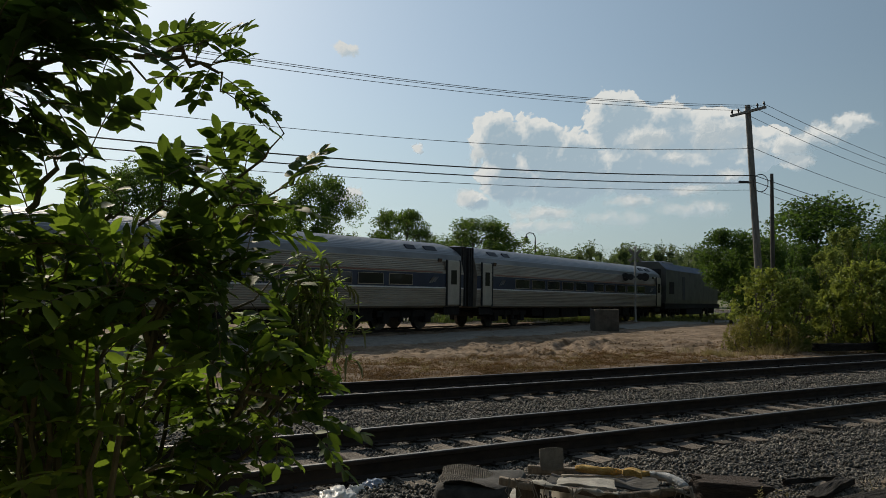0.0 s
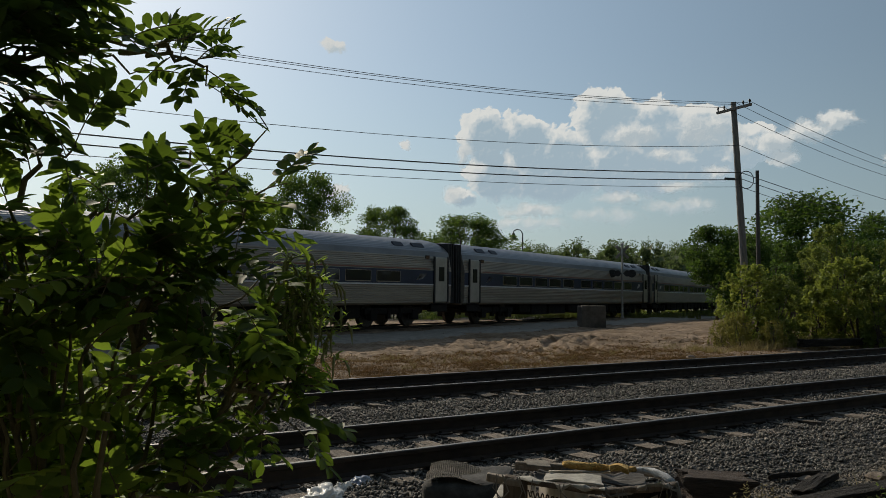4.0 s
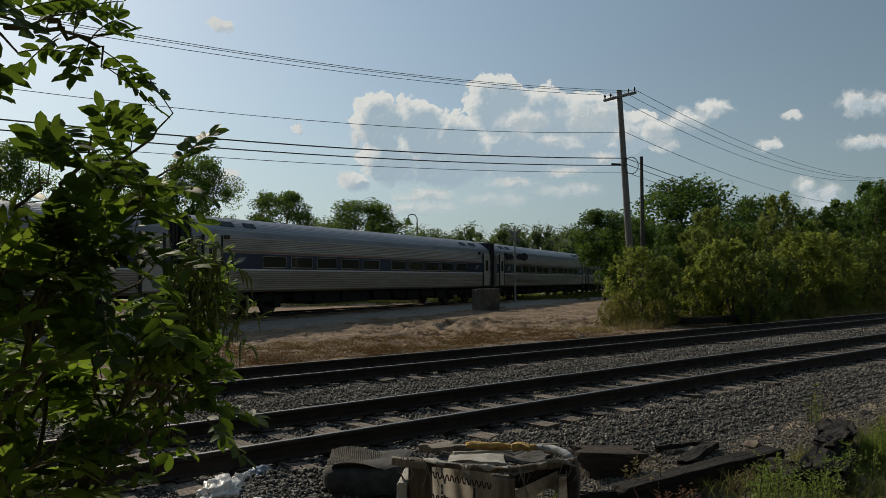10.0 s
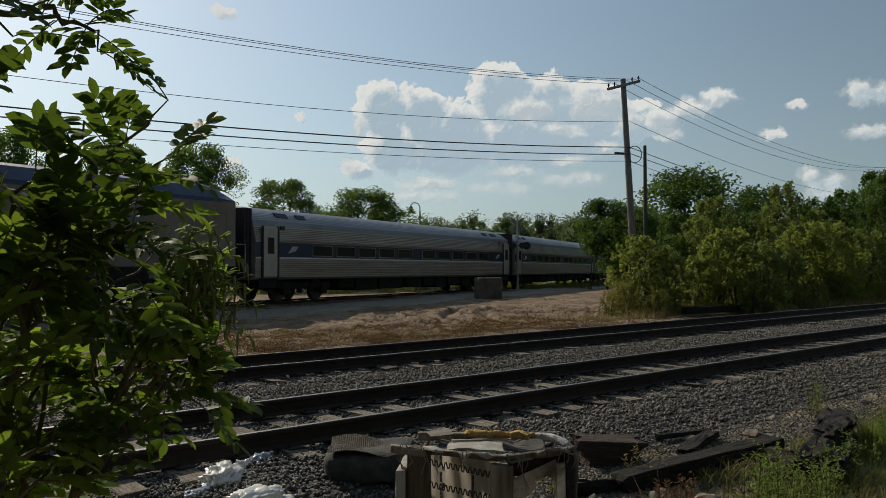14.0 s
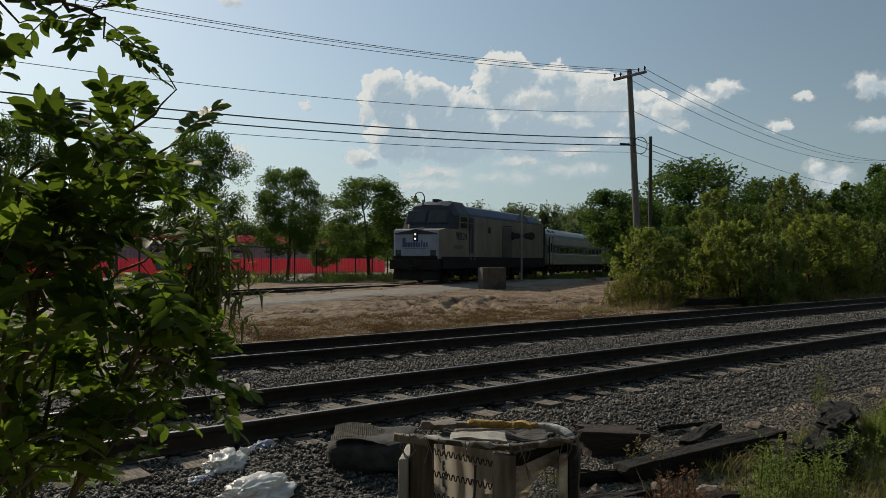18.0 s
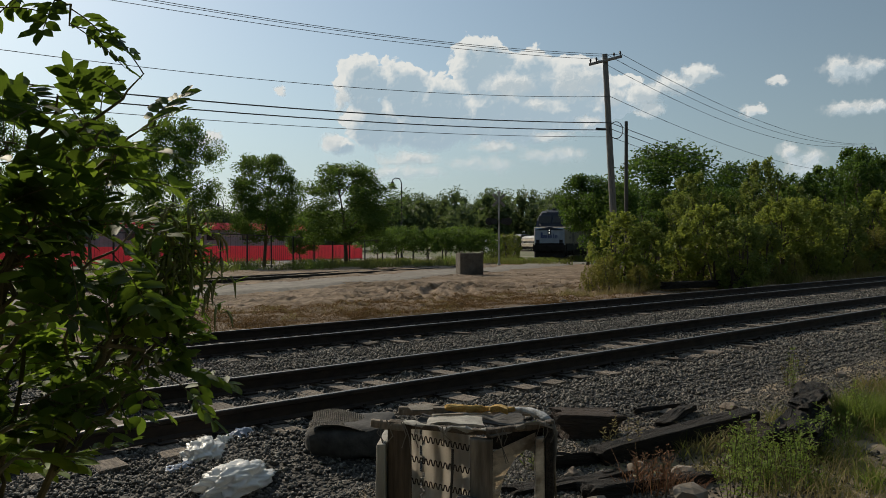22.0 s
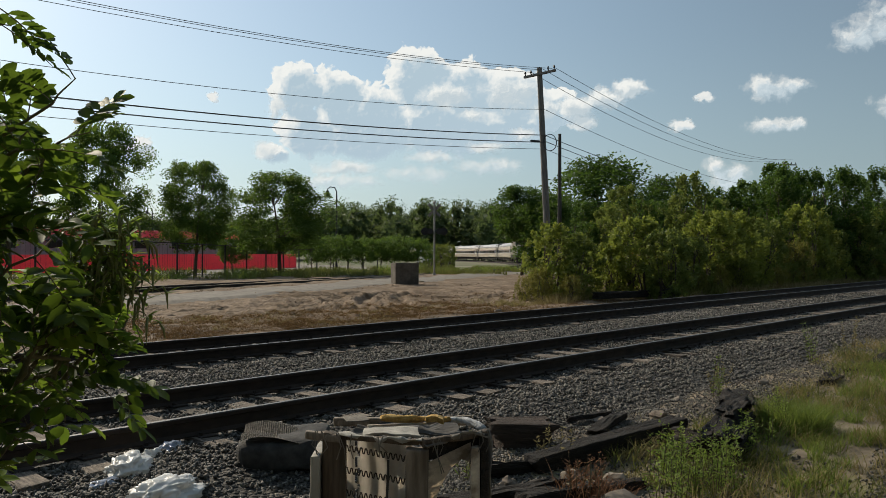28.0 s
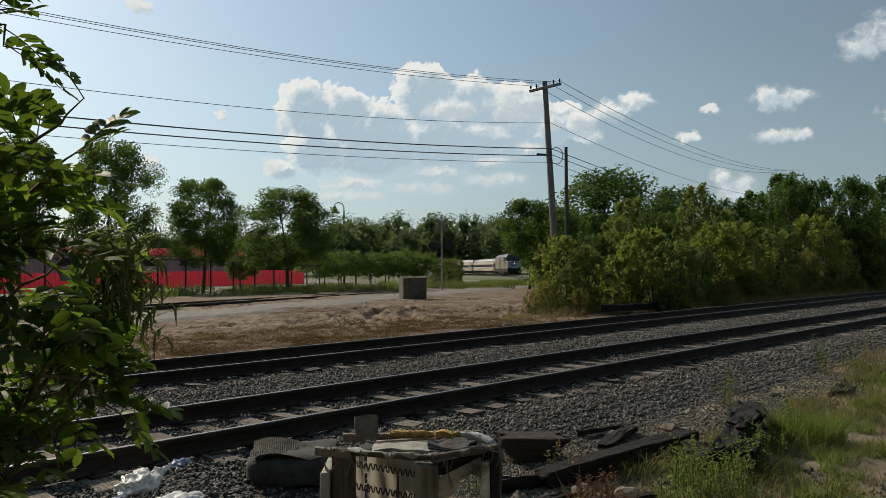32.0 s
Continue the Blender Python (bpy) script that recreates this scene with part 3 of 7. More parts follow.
# ---- the lie of the land: rails of the near line run along x ----
def ground_z(x, y):
    x, y = np.asarray(x, float), np.asarray(y, float)
    r = np.hypot(x, y)
    z = -0.30 + 0.035 * wave(x * 1.6, y * 1.6, 3) + 0.02 * wave(x * 5, y * 5, 4)
    rough = np.clip((y - 14.5) / 2, 0, 1) * np.clip((30 - y) / 4, 0, 1) * np.clip((40 - x) / 10, 0, 1)
    z = z + rough * (0.040 * wave(x * 1.5, y * 2.6, 7) + 0.030 * np.abs(wave(x * 4, y * 7, 8)) + 0.030 * wave(x * 9, y * 13, 9) + 0.02 * wave(x * 21, y * 29, 10)) * np.clip((23 + 0.25 * x - y) / 4, 0.35, 1)
    # ruts of tyres that drove over the soft dirt: a trough with raised lips and the print of the lugs
    for ax, ay, bx_, by_, deep in ((16.6, 17.6, 24.9, 27.0, 1.0), (15.2, 17.9, 23.4, 27.4, 0.7), (14.8, 16.2, 19.3, 25.2, 0.8), (13.2, 16.6, 17.6, 25.6, 0.6), (17.5, 27.3, 27.5, 20.5, 0.7), (12.0, 19.0, 24.0, 23.4, 0.5), (9.0, 22.0, 20.0, 19.5, 0.5), (20.0, 16.5, 29.0, 22.0, 0.6)):
        L = math.hypot(bx_ - ax, by_ - ay)
        u, v = (bx_ - ax) / L, (by_ - ay) / L
        s = (x - ax) * u + (y - ay) * v
        q = -(x - ax) * v + (y - ay) * u + 0.03 * (s - L / 2) ** 2 - 0.3 * np.sin(s * 0.35)
        on = np.clip(s, 0, 1.5) / 1.5 * np.clip(L - s, 0, 1.5) / 1.5
        for off in (-0.62, 0.62):
            e = (q - off) / 0.26
            z = z + deep * on * (np.exp(-(np.abs(e) - 1.35) ** 2 * 5) * 0.055 - np.exp(-e ** 4) * (0.085 + 0.045 * np.sin(s * 13)))
    z = z + 0.27 * np.clip((y - 19 - 0.25 * x) / 8, 0, 1) * np.clip((62 - x) / 20, 0, 1) * np.clip((52 - y) / 8, 0, 1)
    z = z - 0.2 * np.clip((y - 4.7) / 0.5, 0, 1) * np.clip((14.5 - y) / 0.5, 0, 1)
    return z - 0.0055 * np.maximum(0, r - 42) * np.clip(1.0 - (r - 300) / 400, 0, 1)


def spaced(lo, a, b, hi, step, grow=1.35):
    mid = list(np.arange(a, b, step))
    out, d, v = [], step, b
    while v < hi:
        out.append(v)
        d *= grow
        v += d
    out.append(hi)
    low, d, v = [], step, a - step
    while v > lo:
        low.append(v)
        d *= grow
        v -= d
    low.append(lo)
    return np.array(sorted(low) + mid + out)


gx, gy = spaced(-3500, -2, 36, 3500, 0.13), np.unique(np.concatenate([spaced(-3500, -2, 14.4, 15, 0.2), spaced(14.4, 14.5, 27.5, 3500, 0.115, 1.3)]).round(3))
GX, GY = np.meshgrid(gx, gy)
GZ = ground_z(GX, GY)
nx, ny = len(gx), len(gy)
idx = np.arange(nx * ny).reshape(ny, nx)
quads = np.stack([idx[:-1, :-1], idx[:-1, 1:], idx[1:, 1:], idx[1:, :-1]], -1).reshape(-1, 4)
ground_mesh = bpy.data.meshes.new("ground")
ground_mesh.from_pydata(np.stack([GX, GY, GZ], -1).reshape(-1, 3).tolist(), [], quads.tolist())
for k in ("dirt", "path_dirt", "field"):
    ground_mesh.materials.append(M[k])
cxs, cys = GX[:-1, :-1].ravel(), GY[:-1, :-1].ravel()
which = np.where(cys < 6, 1, np.where((np.hypot(cxs, cys) > 62) | (cxs < -8) | (cys > 42), 2, 0))
ground_mesh.polygons.foreach_set("material_index", which.astype(np.int32))
ground_mesh.shade_smooth()
ground = tagged(new("ground", ground_mesh), "bare sandy dirt with tyre marks and dry grass between the tracks", "ground", kind="structure")


# ---- the curved line of the train: centre line by length, curving to its left ----
PS = np.arange(-170.0, 420.0, 1.0)
_k = np.interp(PS, [-62, -60, -18, -14, 20, 70, 110, 150, 190, 230, 330, 335], [0, 6.3, 6.3, 2.4, 3.72, 3.09, 3.84, 3.1, 4.42, 4.45, 4.4, 0]) * 1e-3
_i0 = int(np.searchsorted(PS, 0))
_th = np.cumsum(_k)
PTH = _th - _th[_i0] + 0.299
_cx, _cy = np.cumsum(np.cos(PTH)), np.cumsum(np.sin(PTH))
PX, PY = _cx - _cx[_i0] + 5.943, _cy - _cy[_i0] + 27.076


def along(s):
    """Place and heading of the curved line, at its rail head, s metres along it."""
    x, y, th = np.interp(s, PS, PX), np.interp(s, PS, PY), np.interp(s, PS, PTH)
    return Vector((x, y, 0.05 - 0.0052 * max(0.0, s - 12))), th


def sweep(name, profile, stations, material, smooth=False):
    """A bar along stations (place, heading), its profile in (aside, up)."""
    bm = bmesh.new()
    secs = []
    for p, th in stations:
        left = Vector((-math.sin(th), math.cos(th), 0))
        secs.append([p + left * a + Vector((0, 0, u)) for a, u in profile])
    return finish(loft(bm, secs), name, material, smooth)


RAIL = [(-0.075, -0.172), (-0.075, -0.160), (-0.014, -0.140), (-0.010, -0.048), (-0.036, -0.036), (-0.036, -0.008), (-0.026, 0), (0.026, 0), (0.036, -0.008), (0.036, -0.036), (0.010, -0.048), (0.014, -0.140), (0.075, -0.160), (0.075, -0.172)]
HEAD = [(-0.026, 0.0), (-0.024, 0.003), (0.024, 0.003), (0.026, 0.0)]
RAIL_Y = (6.72, 8.225, 11.12, 12.625)

tie_mesh = []
for k in range(5):
    rnd = random.Random(40 + k)
    bm = box(bmesh.new(), -0.115, 0.115, -1.3, 1.3, -0.17, 0, 0.014)
    bmesh.ops.subdivide_edges(bm, edges=[e for e in bm.edges if abs(e.verts[0].co.y - e.verts[1].co.y) > 1], cuts=5)
    for v in bm.verts:
        v.co += Vector((rnd.uniform(-1, 1) * 0.008, rnd.uniform(-1, 1) * 0.012, rnd.uniform(-1, 0.6) * 0.008))
    tie_mesh.append(finish(bm, "tie", "tie"))


def straight(x0, x1, y, z=0.0, step=6.0):
    n = max(2, int((x1 - x0) / step) + 1)
    return [(Vector((x0 + (x1 - x0) * i / (n - 1), y, z)), 0.0) for i in range(n)]


def near_track(ys, label, x_ties):
    t = base("railway_track", pose(0, 0, 0), label, "track", "parallel railway tracks", "structure")
    mid = sum(ys) / 2
    for y in ys:
        r = part("rail", sweep("rail", RAIL, straight(-60, 420, y), "rail_side"), None, t, "rusty steel rail with a worn head")
        part("rail_head", sweep("rail_head", HEAD, straight(-60, 420, y), "rail_top"), None, r, "polished running surface")
    rnd = random.Random(int(mid * 10))
    x, k = -3.0, 0
    far = []
    while x < 150:
        m = pose(x + rnd.uniform(-0.04, 0.04), mid + rnd.uniform(-0.07, 0.07), -0.172 + rnd.uniform(-0.035, 0.006), rnd.uniform(-0.7, 0.7), rnd.uniform(-5, 5), rnd.uniform(-3.5, 3.5))
        if x < x_ties:
            part("tie", tie_mesh[rnd.randrange(5)], None, t, m=m)
            for y in ys:
                if x < 26:
                    bm = box(bmesh.new(), -0.085, 0.085, -0.17, 0.17, -0.004, 0.012, 0.003)
                    for sx, sy in ((-0.05, -0.1), (0.05, 0.1), (-0.05, 0.1)):
                        box(bm, sx - 0.012, sx + 0.012, sy - 0.012, sy + 0.012, 0.012, 0.04)
                    part("tie_plate", finish(bm, "tie_plate", "rail_side"), None, t, m=pose(m.translation.x, y, -0.178))
        else:
            far.append(m)
        x += 0.53
    verts, faces = [], []
    for m in far:
        o = len(verts)
        verts += [m @ Vector(c) for c in ((-.115, -1.3, 0), (.115, -1.3, 0), (.115, 1.3, 0), (-.115, 1.3, 0), (-.115, -1.3, -.1), (.115, -1.3, -.1), (.115, 1.3, -.1), (-.115, 1.3, -.1))]
        faces += [tuple(o + i for i in f) for f in ((0, 1, 2, 3), (0, 4, 5, 1), (2, 6, 7, 3), (1, 5, 6, 2), (0, 3, 7, 4))]
    tagged(part("far_ties", raw_mesh("far_ties", verts, faces, "tie"), None, t), kind="stuff")
    return t


near_track(RAIL_Y[:2], "rusty railway track on grey crushed-stone ballast with weathered wooden ties", 60)
near_track(RAIL_Y[2:], "second railway track beside bare dirt with rusty rails", 60)

# ballast bed: uneven crushed stone, its shoulders sloping to the dirt
bx, by = spaced(-60, -3, 34, 420, 0.16, 1.25), np.arange(4.45, 14.75, 0.13)
BX, BY = np.meshgrid(bx, by)
edge = np.minimum(BY - 4.4 - 0.25 * wave(BX * 0.8, BX * 0 + 2, 5), 14.75 - 0.3 * wave(BX * 0.7, BX * 0 + 9, 6) - BY)
BZ = -0.40 + 0.19 * np.clip(edge / 1.1, 0, 1) ** 0.8 + 0.016 * wave(BX * 3, BY * 3, 11) + 0.012 * wave(BX * 9, BY * 9, 12)
for yc in (7.47, 11.87):
    BZ = BZ - 0.012 * np.clip(1 - np.abs(BY - yc) / 1.6, 0, 1)
BZ = BZ + 0.02 * np.clip(1 - np.abs(BY - 9.67) / 0.8, 0, 1)
mx, my = len(bx), len(by)
bi = np.arange(mx * my).reshape(my, mx)
bq = np.stack([bi[:-1, :-1], bi[:-1, 1:], bi[1:, 1:], bi[1:, :-1]], -1).reshape(-1, 4)
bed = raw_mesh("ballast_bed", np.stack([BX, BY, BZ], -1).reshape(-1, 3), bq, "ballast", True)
ballast_bed = tagged(new("ballast_bed", bed), "grey crushed-stone ballast bed under the two tracks", "ballast", kind="structure")


def bed_z(x, y):
    i = np.clip(np.searchsorted(bx, x) - 1, 0, mx - 1)
    j = np.clip(np.searchsorted(by, y) - 1, 0, my - 1)
    return BZ[j, i]


# the paved way beside the curved line, and the gravel under that line
def strip(name, lo, hi, s0, s1, material, z_of, ds=1.0, cross=4, label="", seed=1):
    ss = np.arange(s0, s1 + 0.01, ds)
    verts, faces = [], []
    rng = np.random.RandomState(seed)
    for s in ss:
        p, th = along(s)
        a, b = lo(s) + rng.uniform(-0.12, 0.12), hi(s) + rng.uniform(-0.12, 0.12)
        for c in range(cross + 1):
            o = a + (b - a) * c / cross
            x, y = p.x - math.sin(th) * o, p.y + math.cos(th) * o
            verts.append((x, y, z_of(p, o, x, y)))
    for i in range(len(ss) - 1):
        for c in range(cross):
            q = i * (cross + 1) + c
            faces.append((q, q + cross + 1, q + cross + 2, q + 1))
    return tagged(new(name, raw_mesh(name, verts, faces, material, True)), label, name.split("_")[0], kind="structure")


strip("track_ballast", lambda s: -2.5, lambda s: 2.5, -120, 300, "old_ballast", lambda p, o, x, y: max(p.z - 0.19 - max(0, abs(o) - 1.5) * 0.22, float(ground_z(x, y)) - 0.03), cross=8, label="low ballast strip under the curved railway line")
strip("road", lambda s: -4.9, lambda s: -1.9, -60, 27, "asphalt", lambda p, o, x, y: max(float(ground_z(x, y)) + 0.04, p.z - 0.20) if -4.6 < o < -2.1 else float(ground_z(x, y)) - 0.06, cross=12, label="worn pale asphalt way along the curved railway line", seed=3)
strip("pavement", lambda s: -5.6 + 0.03 * (s - 27), lambda s: -2.6, 25, 66, "asphalt", lambda p, o, x, y: max(float(ground_z(x, y)) + 0.04, p.z - 0.27) if o > -5.0 and o < -2.8 else float(ground_z(x, y)) - 0.06, cross=10, label="worn grey asphalt strip beside the curved railway line", seed=4)

curved = base("curved_track", pose(0, 0, 0), "single curved railway line with rusty rails", "track", "", "structure")
for side in (-0.752, 0.752):
    st = []
    for s in np.arange(-120, 300, 3.0):
        p, th = along(s)
        st.append((p + Vector((-math.sin(th), math.cos(th), 0)) * side, th))
    r = part("rail", sweep("rail", RAIL, st, "rail_side"), None, curved, "rusty steel rail")
    part("rail_head", sweep("rail_head", HEAD, st, "rail_top"), None, r, "polished running surface")
rnd = random.Random(5)
for s in np.arange(2, 120, 0.6):
    p, th = along(s)
    part("tie", tie_mesh[rnd.randrange(5)], None, curved, m=pose(p.x, p.y, p.z - 0.18, 0, 0, math.degrees(th) + rnd.uniform(-1.5, 1.5)))

# ---- the train ----
def train_u(t):
    """How far along the curved line the coupling before the last unit is, at t seconds."""
    kt = [0, 4, 8, 12, 15, 18, 20, 22, 24, 26, 28, 30, 32]
    kv = [-88.6, -62.6, -34.8, -6.1, 15.9, 40.7, 56.6, 73.2, 90.8, 108.8, 127.6, 147.3, 167.7]
    g = np.gradient(kv, kt)
    i = min(max(int(np.searchsorted(kt, t)) - 1, 0), len(kt) - 2)
    h = kt[i + 1] - kt[i]
    a = (t - kt[i]) / h
    return float((2 * a**3 - 3 * a**2 + 1) * kv[i] + (a**3 - 2 * a**2 + a) * h * g[i] + (-2 * a**3 + 3 * a**2) * kv[i + 1] + (a**3 - a**2) * h * g[i + 1])


TRAIN, SWAY = [], []


def half_profile():
    """One side of a tubular coach, from the sill up to the ridge, with its fluting."""
    pts = [(1.40, 0.92), (1.47, 0.95)]
    n = 9
    for i in range(n):
        z0, z1 = 1.00 + 0.082 * i, 1.00 + 0.082 * (i + 1)
        y = 1.535 + 0.035 * (i / n)
        pts += [(y, z0), (y + 0.022, z0 + 0.018), (y + 0.022, z1 - 0.024), (y, z1 - 0.006)]
    pts += [(1.580, 1.76), (1.592, 1.765), (1.592, 1.82), (1.582, 1.825), (1.582, 2.42)]
    for i in range(8):
        z0 = 2.44 + 0.075 * i
        y = 1.578 - 0.017 * i
        pts += [(y, z0), (y + 0.018, z0 + 0.015), (y + 0.010, z0 + 0.055), (y - 0.012, z0 + 0.07)]
    for a in range(0, 37):
        b, f = radians(28 + a * 62 / 36), 1 + 0.009 * (a % 3 == 1)
        pts.append((1.60 * math.cos(b) * f, 2.96 + (0.90 * math.sin(b) ** 1.12 - 0.10 * (1 - a / 36)) * f))
    pts[-1] = (0.0, 3.86)
    return pts


def bogie(parent, x, mat="underframe", base_len=2.6, wheel_r=0.46):
    b = part("bogie", boxed(-base_len / 2 - 0.55, base_len / 2 + 0.55, -1.10, 1.10, 0.50, 0.72, 0.05, pose(0, 0, 0)), mat, parent, "grimy black steel bogie", m=pose(x, 0, 0))
    for sy in (-1, 1):
        bm = bmesh.new()
        box(bm, -base_len / 2 - 0.5, base_len / 2 + 0.5, sy * 1.16 - 0.09, sy * 1.16 + 0.09, 0.55, 0.80, 0.03)
        for sx in (-1, 1):
            box(bm, sx * base_len / 2 - 0.2, sx * base_len / 2 + 0.2, sy * 1.2 - 0.11, sy * 1.2 + 0.11, 0.28, 0.72, 0.04)
            cyl(bm, (sx * 0.35, sy * 1.2, 0.35), (sx * 0.35, sy * 1.2, 0.8), 0.12, 10)
        part("side_frame", bm, mat, b)
        for sx in (-1, 1):
            w = bmesh.new()
            cyl(w, (0, sy * 0.80 - sy * 0.07, 0), (0, sy * 0.80 + sy * 0.06, 0), wheel_r, 24)
            cyl(w, (0, sy * 0.72 - sy * 0.03, 0), (0, sy * 0.73, 0), wheel_r + 0.028, 24)
            cyl(w, (0, sy * 0.86, 0), (0, sy * 0.95, 0), 0.15, 14)
            part("wheel", w, "wheel", b, "steel wheel", m=pose(sx * base_len / 2, 0, wheel_r))
    return b


def coach():
    c = base("passenger_coach", pose(0, 0, 0), "fluted stainless-steel passenger coach with a navy window band", "train car", "coaches of the passenger train")
    hp = half_profile()
    prof = hp + [(-y, z) for y, z in hp[-2::-1]]
    bm = bmesh.new()
    L = 12.55
    xs = [-L, -L + 0.35, -10.5, -6, -2, 2, 6, 10.5, L - 0.35, L]
    secs = []
    for x in xs:
        k = 0.965 if abs(x) > L - 0.1 else 1.0
        secs.append([(x, y * k, 0.92 + (z - 0.92) * (0.985 if k < 1 else 1)) for y, z in prof])
    loft(bm, secs)
    bm.faces.ensure_lookup_table()
    for f in bm.faces:
        z = f.calc_center_median().z
        y = abs(f.calc_center_median().y)
        f.material_index = 1 if z > 3.04 else (2 if 1.84 < z < 2.41 and y > 1.4 else (3 if 1.763 < z < 1.826 and y > 1.4 else 0))
    part("body", bm, ["steel", "steel_roof", "navy", "white_stripe"], c)
    win = bmesh.new()
    box(win, -0.70, 0.70, -0.012, 0.012, -0.205, 0.205, 0.0)
    win_me = finish(win, "window", "window")
    fr = bmesh.new()
    for a in ((-0.72, 0.72, 0.205, 0.220), (-0.72, 0.72, -0.235, -0.205)):
        box(fr, a[0], a[1], -0.016, 0.016, a[2], a[3])
    for a in ((-0.72, -0.70), (0.70, 0.72)):
        box(fr, a[0], a[1], -0.016, 0.016, -0.205, 0.205)
    fr_me = finish(fr, "window_frame", "steel")
    for sy in (-1, 1):
        for i in range(10):
            x = -8.3 + 1.76 * i + (0.75 if i > 4 else 0.0)
            w = part("window", win_me, None, c, m=pose(x, sy * 1.590, 2.12))
            part("window_frame", fr_me, None, w, "thin steel window frame")
        part("red_line", boxed(-11.0, 11.0, -0.006, 0.006, -0.022, 0.022), "mark_red", c, "thin faded red line above the windows", m=pose(0, sy * 1.597, 2.475))
        for sx in (-1, 1):
            d = part("vestibule_door", boxed(-0.42, 0.42, -0.03, 0.03, -0.98, 0.98, 0.028), "door_paint", c, "pale steel vestibule door", m=pose(sx * 11.75, sy * 1.585, 2.02))
            part("door_window", boxed(-0.19, 0.19, -0.02, 0.02, -0.32, 0.32, 0.018), "window", d, m=pose(0, sy * 0.032, 0.25))
            for gx in (-0.47, 0.47):
                part("door_edge", boxed(gx - 0.05, gx + 0.05, -0.015, 0.035, -1.02, 1.02), "black_rubber", d, "black rubber door seal", m=pose(0, sy * 0.02, 0))
            st = bmesh.new()
            box(st, -0.5, 0.5, -0.28, 0, -0.06, 0.0)
            box(st, -0.5, 0.5, -0.30, -0.02, -0.34, -0.28)
            box(st, -0.55, 0.55, -0.04, 0.0, -0.34, 0.05)
            part("step", st, "underframe", c, m=pose(sx * 11.75, sy * 1.5, 0.95, 0, 0, 0 if sy > 0 else 180))
            # white arrow-like shape on the band
            lg = bmesh.new()
            for k in range(3):
                vs = [lg.verts.new(v) for v in ((-0.30 + 0.16 * k, 0, -0.14 + 0.03 * k), (-0.20 + 0.16 * k, 0, -0.14 + 0.03 * k), (0.12 + 0.14 * k, 0, 0.15), (-0.02 + 0.14 * k, 0, 0.15))]
                lg.faces.new(vs)
            bmesh.ops.solidify(lg, geom=lg.faces[:], thickness=0.012)
            part("emblem", lg, "white_stripe", c, "plain white slanted shapes", m=pose(sx * 10.35, sy * 1.594, 2.12))
            vent = boxed(-0.38, 0.38, -0.13, 0.13, -0.01, 0.05, 0.01)
            for k in (0, 1):
                part("roof_vent", vent if k == 0 else boxed(-0.30, 0.30, -0.13, 0.13, -0.01, 0.05, 0.01), "loco_dark", c, m=pose(sx * (10.6 - 1.3 * k), sy * 1.13, 3.50, -sy * 46))
            part("marker_light", boxed(-0.13, 0.13, -0.02, 0.03, -0.08, 0.08, 0.01), "window", c, m=pose(sx * 10.9, sy * 1.50, 3.0, -sy * 14))
    for sx in (-1, 1):
        g = bmesh.new()
        for k in range(5):
            x0 = sx * (L + 0.02 + k * 0.085)
            w = 1.34 - 0.03 * (k % 2)
            box(g, min(x0, x0 + sx * 0.08), max(x0, x0 + sx * 0.08), -w, w, 0.98, 3.70 - 0.03 * (k % 2), 0.0)
        part("gangway", g, "black_rubber", c, "black rubber gangway bellows", m=pose(0, 0, 0))
        bogie(c, sx * 9.07)
        part("coupler", boxed(-0.5, 0.42, -0.14, 0.14, 0.68, 0.94, 0.03), "underframe", c, m=pose(sx * 12.9, 0, 0, 0, 0, 0 if sx > 0 else 180))
    rnd = random.Random(8)
    x = -6.6
    while x < 6.2:
        w = rnd.uniform(0.9, 2.2)
        part("equipment_box", boxed(-w / 2, w / 2, -1.25, 1.25, 0.34 + rnd.uniform(0, 0.16), 0.93, 0.04), "underframe", c, m=pose(x + w / 2, 0, 0))
        x += w + rnd.uniform(0.15, 0.6)
    part("centre_sill", boxed(-11.5, 11.5, -0.7, 0.7, 0.78, 0.94), "underframe", c)
    return c


first = coach()
coaches = [first] + [copy_thing(first, pose(0, 0, 0)) for _ in range(4)]
for i, c in enumerate(coaches):
    TRAIN.append((c, 26 * i + 13 - 9.07, 26 * i + 13 + 9.07))


def word(text, size, material, parent, m, label):
    cu = bpy.data.curves.new("lettering", "FONT")
    cu.body, cu.size, cu.extrude, cu.align_x, cu.align_y = text, size, 0.006, "CENTER", "CENTER"
    tmp = bpy.data.objects.new("lettering", cu)
    scene.collection.objects.link(tmp)
    me = bpy.data.meshes.new_from_object(tmp.evaluated_get(bpy.context.evaluated_depsgraph_get()))
    bpy.data.objects.remove(tmp)
    me.materials.clear()
    me.materials.append(M[material])
    return part("lettering", me, None, parent, label, m=m)


